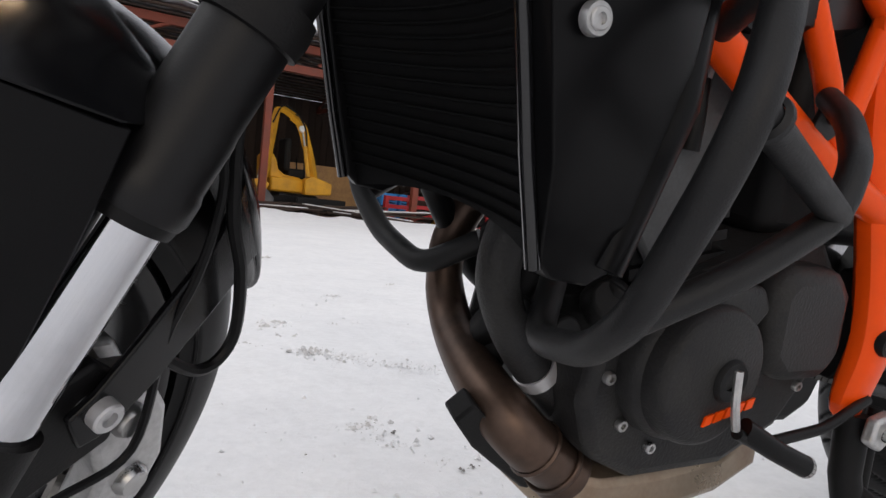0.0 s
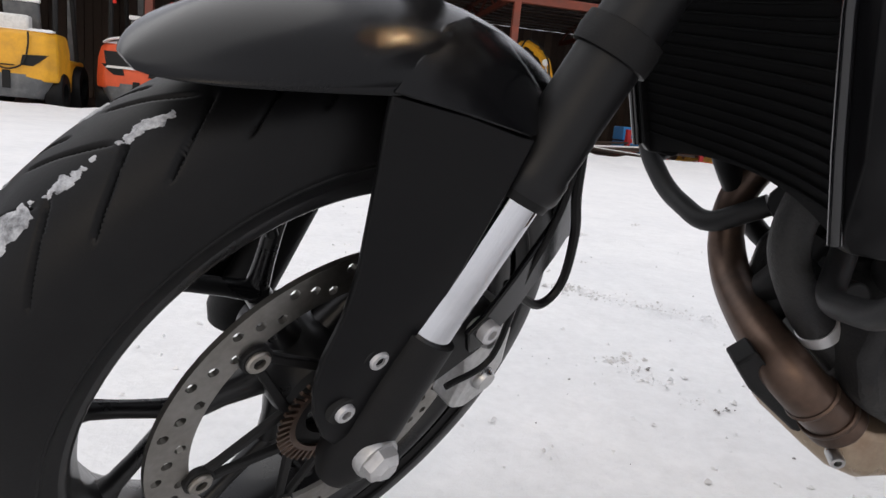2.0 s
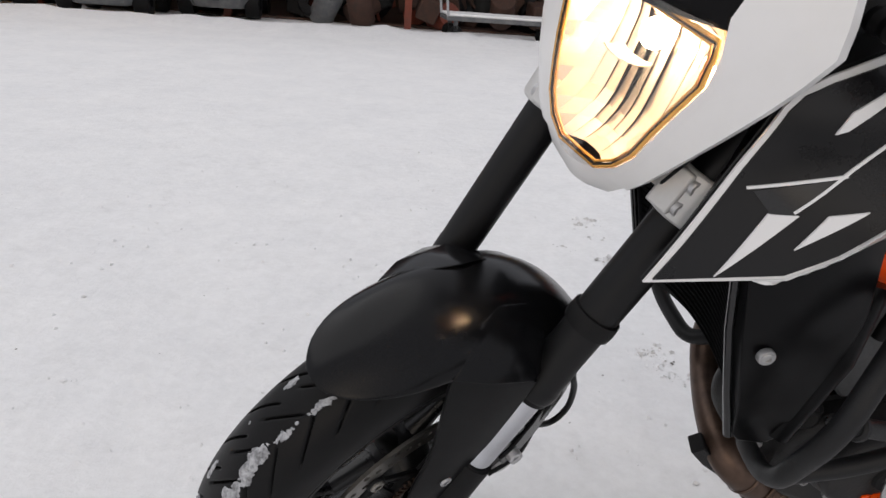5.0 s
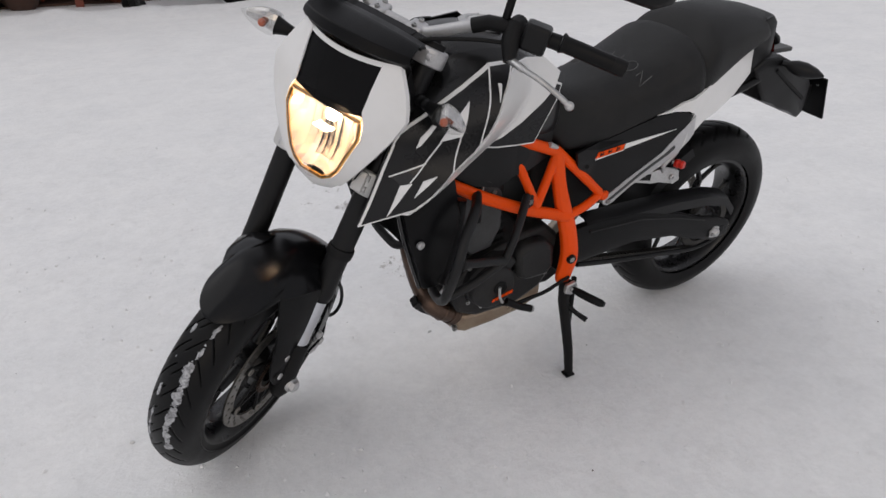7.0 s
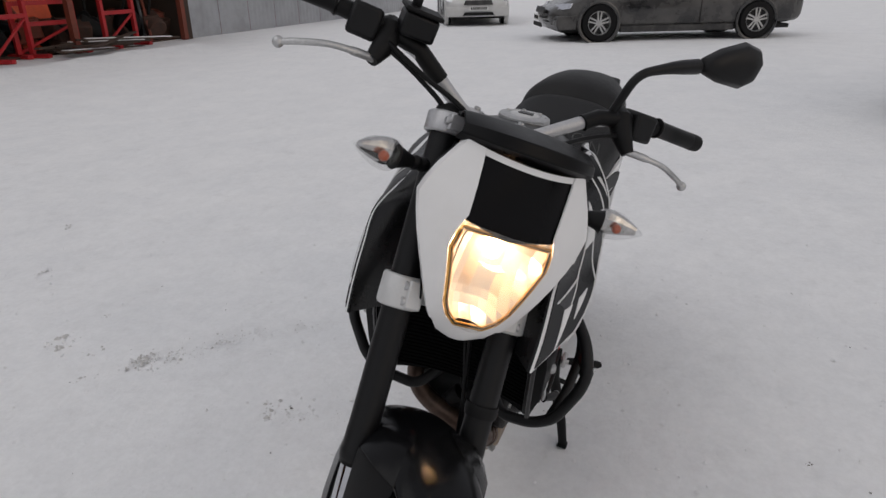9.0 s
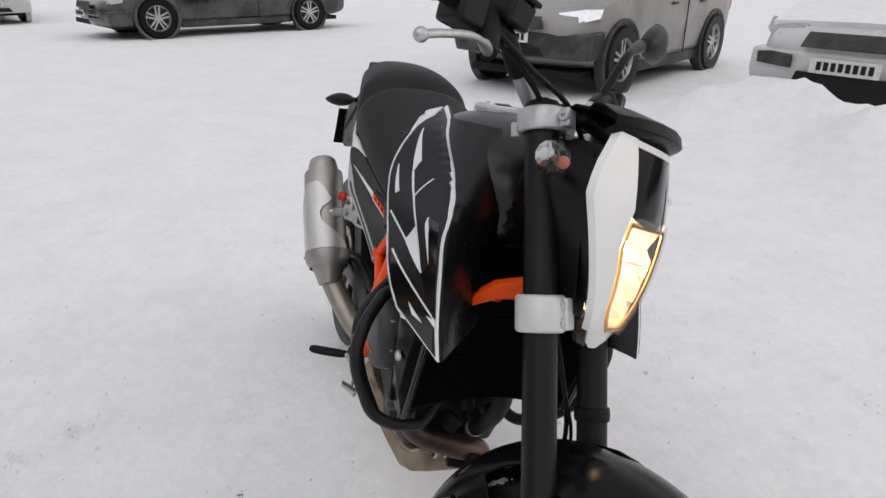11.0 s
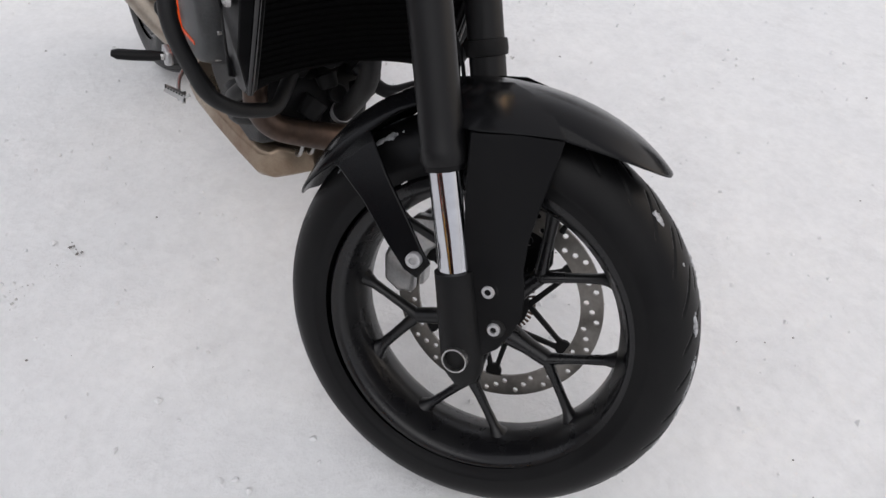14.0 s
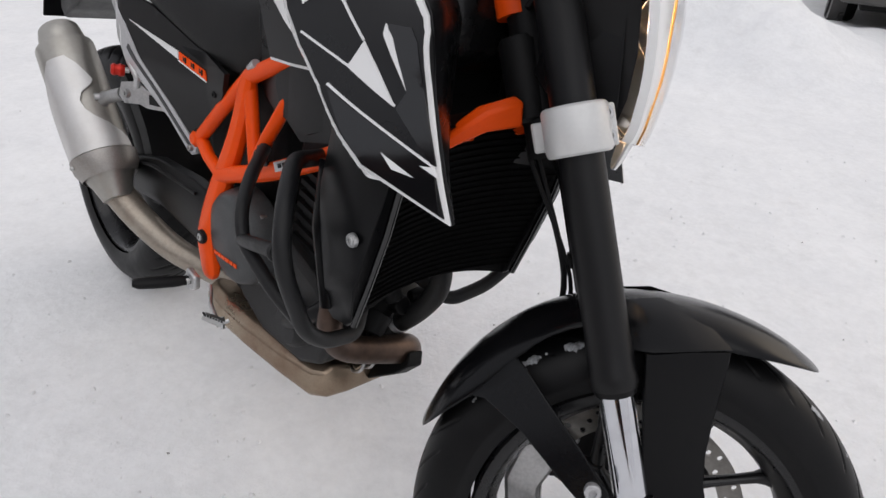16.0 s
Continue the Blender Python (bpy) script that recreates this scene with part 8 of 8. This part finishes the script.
def build_forklift(m, paint, label, mark=False):
    """Counterweight end towards -y."""
    fk = tagged(empty("forklift", m), label, "forklift", "forklifts in the shed")
    w = 0.60
    rings = []
    for z, y, k in ((0.16, 0.06, 0.93), (0.40, 0.0, 1.0), (0.55, -0.01, 1.0), (0.85, 0.02, 0.98), (1.02, 0.10, 0.93), (1.08, 0.22, 0.88)):
        rings.append([(-w * k, y + 0.16, z), (-w * k * 0.80, y + 0.03, z), (-w * k * 0.4, y, z), (w * k * 0.4, y, z), (w * k * 0.80, y + 0.03, z), (w * k, y + 0.16, z), (w * k, 0.85, z), (-w * k, 0.85, z)])
    part("counterweight", loft(rings[1:]), paint, fk, bevel=0.03)
    part("lower_weight", loft([[(x * k, y - 0.006, z) for x, y, z in r] for k, r in ((0.72, rings[0]), (0.80, [(x, y, 0.30) for x, y, z in rings[1]]), (0.96, [(x, y, 0.50) for x, y, z in rings[1]]))]), "fork_grey", fk, bevel=0.02)
    for s in (-1, 1):
        part("vent", plate([(s * 0.17, -0.016, 0.60), (s * 0.32, -0.012, 0.60), (s * 0.40, 0.0, 0.66), (s * 0.50, 0.03, 0.76), (s * 0.20, -0.010, 0.74)], (0, 0.03, 0)), "dark", fk)
        for y, r in ((0.42, 0.27), (1.55, 0.34)):
            part("tyre", lathe([(r * 0.5, -0.11), (r * 0.95, -0.11), (r, -0.08), (r, 0.08), (r * 0.95, 0.11), (r * 0.5, 0.11)], (s * 0.52, y, r), (1, 0, 0), 28, closed=True), "rubber", fk)
        part("guard_leg_rear", tube(bent([(s * 0.48, 0.50, 1.0), (s * 0.48, 0.55, 2.02)], 0.1), 0.035, 8), "dark", fk)
        part("guard_leg_front", tube(bent([(s * 0.48, 1.75, 0.75), (s * 0.46, 1.45, 2.05)], 0.1), 0.035, 8), "dark", fk)
        part("mast_rail", box((s * 0.34 - 0.05, 2.02, 0.1), (s * 0.34 + 0.05, 2.16, 2.3)), "fork_grey", fk)
        part("fork_tine", box((s * 0.28 - 0.06, 2.16, 0.06), (s * 0.28 + 0.06, 3.2, 0.10)), "fork_grey", fk)
        part("rear_lamp", box((s * 0.44 - 0.04, 0.52, 1.70), (s * 0.44 + 0.04, 0.56, 1.82)), "red", fk)
    part("chassis", box((-0.52, 0.8, 0.25), (0.52, 2.05, 0.75)), paint, fk, bevel=0.04)
    part("seat", loft([[(-0.24, y, z), (0.24, y, z), (0.22, y + 0.12, z), (-0.22, y + 0.12, z)] for y, z in ((0.75, 1.08), (0.72, 1.25), (0.66, 1.5))]), "fork_grey", fk, bevel=0.04)
    for k in range(7):
        part("overhead_slat", box((-0.48, 0.56 + k * 0.14, 2.02), (0.48, 0.60 + k * 0.14, 2.06)), "dark", fk)
    part("tow_pin", box((-0.05, -0.03, 0.28), (0.05, 0.02, 0.52)), "dark", fk, bevel=0.01)
    part("seat_snow", loft([[(-0.25, y, z), (0.25, y, z), (0.23, y + 0.16, z), (-0.23, y + 0.16, z)] for y, z in ((0.64, 1.49), (0.65, 1.56))]), "snow", fk, bevel=0.02)
    part("cover_snow", loft([[(-w * 0.86, y, z), (w * 0.86, y, z), (w * 0.8, 0.62, z), (-w * 0.8, 0.62, z)] for y, z in ((0.20, 1.07), (0.26, 1.115))]), "snow", fk, bevel=0.02)
    if not mark:
        part("hanging_cable", tube(smooth_path([(-0.30, 0.10, 1.06), (-0.27, -0.01, 0.90), (-0.20, -0.03, 0.66), (0.0, -0.04, 0.54), (0.20, -0.03, 0.62), (0.27, -0.02, 0.85), (0.25, 0.08, 1.06)]), 0.012, 8), "dark", fk)
        part("canister", box((-0.26, 0.22, 1.07), (0.22, 0.42, 1.28)), "plate_white", fk, bevel=0.03)
        part("bumper_slot", box((-0.13, -0.022, 0.585), (0.10, 0.0, 0.60)), "dark", fk)
    if mark:
        heap = [[(x, 0.14 + j * 0.14, 1.05 + (0.13 + 0.05 * noise.noise(Vector((x * 6, j, 1)))) * max(0, 1 - (x / 0.52) ** 2) ** 0.5 * (0.75, 1.0, 0.9, 0.5)[j]) for x in (-0.52, -0.42, -0.3, -0.18, -0.06, 0.06, 0.18, 0.3, 0.42, 0.52)] for j in range(4)]
        part("snow_cap", shell(heap, 0.04), "snow", fk, subdiv=1)
        part("badge_panel", plate([(-0.42, -0.01, 0.72), (0.42, -0.01, 0.72), (0.46, 0.02, 0.95), (-0.46, 0.02, 0.95)], (0, -0.008, 0)), "dark", fk)
        part("white_band", plate([(-0.44, -0.02, 0.70), (0.44, -0.02, 0.70), (0.40, -0.015, 0.735), (-0.40, -0.015, 0.735)], (0, -0.008, 0)), "plate_white", fk)
        for k in range(4):
            part("badge_bar", box((-0.10 + k * 0.095, -0.035, 0.82), (-0.04 + k * 0.095, -0.02, 0.90)), "plate_white", fk)
    return fk


build_forklift(pose(-4.25, 9.55, 0, 0, 0, 6), "fork_yellow", "yellow forklift with a grey snow-dusted counterweight")
build_forklift(pose(-6.05, 9.75, 0, 0, 0, 8), "fork_yellow", "yellow forklift parked at the shed's edge")
build_forklift(pose(-2.85, 10.55, 0, 0, 0, 3), "fork_orange", "orange forklift with a white band and snow on top", mark=True)


def build_excavator(m):
    ex = tagged(empty("mini_excavator", m), "yellow mini excavator with folded boom inside the shed", "excavator")
    for s in (-1, 1):
        bm = loft([[(x, s * 0.50 + dy, z) for x, z in [(0.74 * math.cos(a), 0.17 + 0.17 * math.sin(a)) for a in (2 * math.pi * k / 24 for k in range(24))]] for dy in (-0.13, 0.13)])
        part("track", bm, "rubber", ex, "rubber track", bevel=0.01)
    part("undercarriage", box((-0.40, -0.40, 0.14), (0.40, 0.40, 0.36)), "fork_grey", ex, bevel=0.03)
    part("house", loft([[(-0.62, -0.56, z), (0.20, -0.58, z), (0.46, -0.46, z), (0.50, 0, z), (0.46, 0.42, z), (0.20, 0.58, z), (-0.62, 0.55, z)] for z in (0.38, 0.52, 0.66)]), "fork_yellow", ex, bevel=0.04)
    hump = [(-0.64, 0.60), (-0.66, 1.06), (-0.60, 1.12), (-0.52, 1.00), (-0.46, 0.80), (-0.34, 0.72), (0.0, 0.68), (0.0, 0.60)]
    part("engine_cowl", plate([(x, -0.50, z) for x, z in hump], (0, 1.0, 0)), "fork_yellow", ex, bevel=0.04)
    part("seat_base", box((-0.20, -0.25, 0.66), (0.16, 0.25, 0.86)), "dark", ex, bevel=0.04)
    part("seat_back", box((-0.30, -0.25, 0.80), (-0.16, 0.25, 1.45)), "dark", ex, bevel=0.05)
    for y in (-0.42, 0.42):
        part("lever", tube([(0.14, y * 0.6, 0.66), (0.10, y * 0.6, 1.10)], 0.014, 6), "dark", ex)
    part("boom", tube([(0.22, -0.64, 0.60), (0.10, -0.64, 1.05), (-0.10, -0.64, 1.62), (-0.20, -0.64, 1.76), (-0.34, -0.64, 1.82)], [0.085, 0.090, 0.095, 0.085, 0.070], 4), "fork_yellow", ex, "yellow boom")
    part("boom_tip", tube([(-0.30, -0.64, 1.84), (-0.50, -0.64, 1.94), (-0.64, -0.64, 1.92)], [0.075, 0.065, 0.05], 4), "fork_yellow", ex)
    part("boom_foot", side_plate([(0.02, 0.36), (0.00, 0.66), (0.14, 0.74), (0.30, 0.70), (0.56, 0.62), (0.56, 0.40)], -0.74, 0.20), "fork_yellow", ex, bevel=0.02)
    part("stick", tube([(-0.62, -0.64, 1.94), (-0.68, -0.64, 1.60), (-0.74, -0.64, 1.0), (-0.78, -0.64, 0.46)], [0.060, 0.085, 0.080, 0.055], 4), "fork_yellow", ex)
    part("boom_ram", tube([(0.06, -0.72, 0.72), (-0.06, -0.72, 1.30)], 0.040, 8), "fork_yellow", ex)
    part("boom_ram_rod", tube([(-0.06, -0.72, 1.30), (-0.12, -0.72, 1.56)], 0.022, 8), "steel", ex)
    part("bucket_ram", tube([(-0.80, -0.70, 1.58), (-0.86, -0.70, 1.02)], 0.045, 8), "fork_yellow", ex)
    part("bucket_ram_rod", tube([(-0.86, -0.70, 1.02), (-0.90, -0.70, 0.60)], 0.022, 8), "steel", ex)
    part("bucket_link", side_plate([(-0.98, 0.56), (-0.80, 0.62), (-0.68, 0.50), (-0.72, 0.40), (-0.94, 0.44)], -0.72, 0.16), "fork_yellow", ex, bevel=0.01)
    part("pivot_pin", lathe([(0, 0.03), (0.055, 0.03), (0.065, 0.0), (0, 0.0)], (-0.14, -0.72, 1.62), (0, -1, 0), 20), "plate_white", ex)
    part("bucket", loft([[(x, y, z) for x, z in ((-1.06, 0.36), (-0.76, 0.42), (-0.60, 0.24), (-0.66, 0.03), (-1.06, 0.03))] for y in (-0.85, -0.40)]), "fork_grey", ex, bevel=0.01)
    part("hydraulic_hose", tube(smooth_path([(-0.02, -0.74, 1.30), (-0.10, -0.76, 1.66), (-0.32, -0.76, 1.92), (-0.56, -0.74, 1.99), (-0.72, -0.74, 1.66)]), 0.016, 6), "dark", ex)
    part("dozer_blade", box((-0.20, -0.95, 0.05), (0.80, -0.88, 0.32)), "dark", ex, bevel=0.02)
    return ex


build_excavator(pose(4.26, 12.75, 0.03, 0, 0, 0))


def build_pile(m, n, seed, label):
    rnd = random.Random(seed)
    pl = tagged(empty("board_pile", m), label, "boards")
    for k in range(n):
        L, w = rnd.uniform(1.0, 2.6), rnd.uniform(0.08, 0.22)
        mm = pose(rnd.uniform(-0.5, 0.5), rnd.uniform(-0.4, 0.4), 0.03 + k * 0.022, rnd.uniform(-3, 3), rnd.uniform(-4, 4), rnd.uniform(-25, 25))
        part("board", box((-L / 2, -w / 2, 0), (L / 2, w / 2, 0.03), mm), "wood", pl)
        if k % 3 == 2:
            part("board_snow", box((-L * 0.42, -w * 0.45, 0.03), (L * 0.42, w * 0.45, 0.045), mm), "snow", pl)
    return pl


build_pile(pose(5.3, 11.0, 0), 10, 3, "low pile of snowy boards and steel strips")
build_pile(pose(3.4, 10.9, 0, 0, 0, 12), 8, 7, "low pile of snowy boards and steel strips")
build_pile(pose(9.6, 11.0, 0, 0, 0, 5), 10, 5, "low pile of snowy boards and steel strips")


def build_red_frame(m, w, h, label):
    fr = tagged(empty("scrap_rack", m), label, "rack")
    for x in (-w / 2, w / 2):
        part("leg", box((x - 0.04, -0.04, 0), (x + 0.04, 0.04, h)), "redpaint", fr)
        part("foot", box((x - 0.05, -0.35, 0), (x + 0.05, 0.35, 0.07)), "redpaint", fr)
    part("rail", box((-w / 2, -0.035, h * 0.55), (w / 2, 0.035, h * 0.55 + 0.08)), "redpaint", fr)
    part("top_rail", box((-w / 2, -0.035, h - 0.08), (w / 2, 0.035, h)), "redpaint", fr)
    part("diagonal", tube([(-w / 2, 0, 0.08), (w / 2, 0, h * 0.55)], 0.03, 6), "redpaint", fr)
    return fr


for x, y, w, h, r in ((6.15, 11.6, 0.7, 0.55, 10), (6.95, 11.7, 1.0, 0.6, -15), (8.0, 11.3, 0.9, 1.3, 12), (8.9, 11.5, 1.2, 1.0, -8), (10.6, 11.4, 0.9, 1.2, 5)):
    build_red_frame(pose(x, y, 0.0, 0, 0, r), w, h, "red painted steel frame among scrap")


def build_crates(m, label):
    c = tagged(empty("crate_stack", m), label, "crates")
    for i in range(3):
        for j in range(2):
            part("crate", box((i * 0.42, 0, j * 0.30), (i * 0.42 + 0.38, 0.5, j * 0.30 + 0.27)), "bluepaint", c, bevel=0.02)
            for k in range(3):
                part("slot", box((i * 0.42 + 0.05, -0.004, j * 0.30 + 0.06 + k * 0.06), (i * 0.42 + 0.33, 0.004, j * 0.30 + 0.085 + k * 0.06)), "dark", c)
    return c


build_crates(pose(6.0, 12.2, 0.035), "stack of blue plastic crates inside the shed")


def build_sheet(m, w, h, mat, label, name="plywood_sheet", cat="board"):
    s = mesh_object(name, box((-w / 2, 0, 0), (w / 2, 0.03, h)), mat)
    s.matrix_basis = m
    return tagged(s, label, cat)


build_sheet(pose(5.25, 13.5, 0.035, -12, 0, 4), 1.6, 1.05, "ply", "tan plywood sheet leaning in the shed")
build_sheet(pose(7.7, 12.1, 0.035, -10, 0, -6), 1.2, 1.3, "fork_yellow", "yellow steel sheet leaning in the shed", "steel_sheet", "sheet")
build_sheet(pose(9.4, 12.3, 0.035, -9, 0, 3), 0.9, 1.4, "fork_orange", "orange steel sheet leaning in the shed", "steel_sheet", "sheet")


def build_scrap(m, seed, label):
    """A dark heap of axles, drums and angle iron."""
    rnd = random.Random(seed)
    h = tagged(empty("scrap_heap", m), label, "scrap")
    for k in range(16):
        p = Vector((rnd.uniform(-0.8, 0.8), rnd.uniform(-0.4, 0.5), rnd.uniform(0.0, 0.25)))
        kind = k % 4
        mat = rnd.choice(("rust", "dark", "fork_grey", "redsteel", "rust"))
        if kind == 0:
            part("drum", lathe([(0, 0), (0.20, 0), (0.22, 0.03), (0.22, 0.5), (0.20, 0.53), (0, 0.53)], p, (rnd.uniform(-1, 1), rnd.uniform(-1, 1), rnd.uniform(0.2, 1)), 20), mat, h)
        elif kind == 1:
            part("iron_bar", tube([p, p + Vector((rnd.uniform(-0.7, 0.7), rnd.uniform(-0.3, 0.3), rnd.uniform(0.4, 1.3)))], 0.03, 6), mat, h)
        elif kind == 2:
            part("casting", box((-0.22, -0.18, 0), (0.22, 0.18, 0.4), Matrix.Translation(p) @ pose(0, 0, 0, rnd.uniform(-20, 20), rnd.uniform(-20, 20), rnd.uniform(0, 90))), mat, h, bevel=0.03)
        else:
            part("old_tyre", lathe([(0.16, -0.09), (0.29, -0.09), (0.32, -0.05), (0.32, 0.05), (0.29, 0.09), (0.16, 0.09)], p + Vector((0, 0, 0.25)), (rnd.uniform(-1, 1), rnd.uniform(-1, 1), 0.4), 24, closed=True), "rubber", h)
    return h


for k, (x, y) in enumerate(((-0.9, 11.6), (0.9, 11.9), (2.3, 12.0), (7.3, 12.6), (8.6, 12.5), (10.2, 12.2), (11.5, 11.9), (-8.2, 11.2), (-10.4, 11.6))):
    build_scrap(pose(x, y, 0.03, 0, 0, k * 37), 20 + k, "dark rusty heap of drums, bars and old tyres")


def build_trolley(m):
    t = tagged(empty("flat_trolley", m), "low snow-covered steel platform trolley", "trolley")
    part("deck", box((-0.9, -0.4, 0.30), (0.9, 0.4, 0.36)), "fork_grey", t, bevel=0.01)
    part("deck_snow", box((-0.88, -0.38, 0.36), (0.88, 0.38, 0.40)), "snow", t, bevel=0.015)
    for x in (-0.75, 0.75):
        for y in (-0.3, 0.3):
            part("wheel", lathe([(0, -0.03), (0.11, -0.03), (0.12, 0), (0.11, 0.03), (0, 0.03)], (x, y, 0.12), (0, 1, 0), 20), "rubber", t)
            part("leg", box((x - 0.03, y - 0.03, 0.12), (x + 0.03, y + 0.03, 0.31)), "fork_grey", t)
    for y in (-0.38, 0.38):
        part("push_handle", tube([(-0.88, y, 0.36), (-0.95, y, 1.0)], 0.02, 8), "zinc", t)
    part("cross_bar", tube([(-0.95, -0.38, 1.0), (-0.95, 0.38, 1.0)], 0.02, 8), "zinc", t)
    return t


build_trolley(pose(1.6, 9.75, 0, 0, 0, 4))
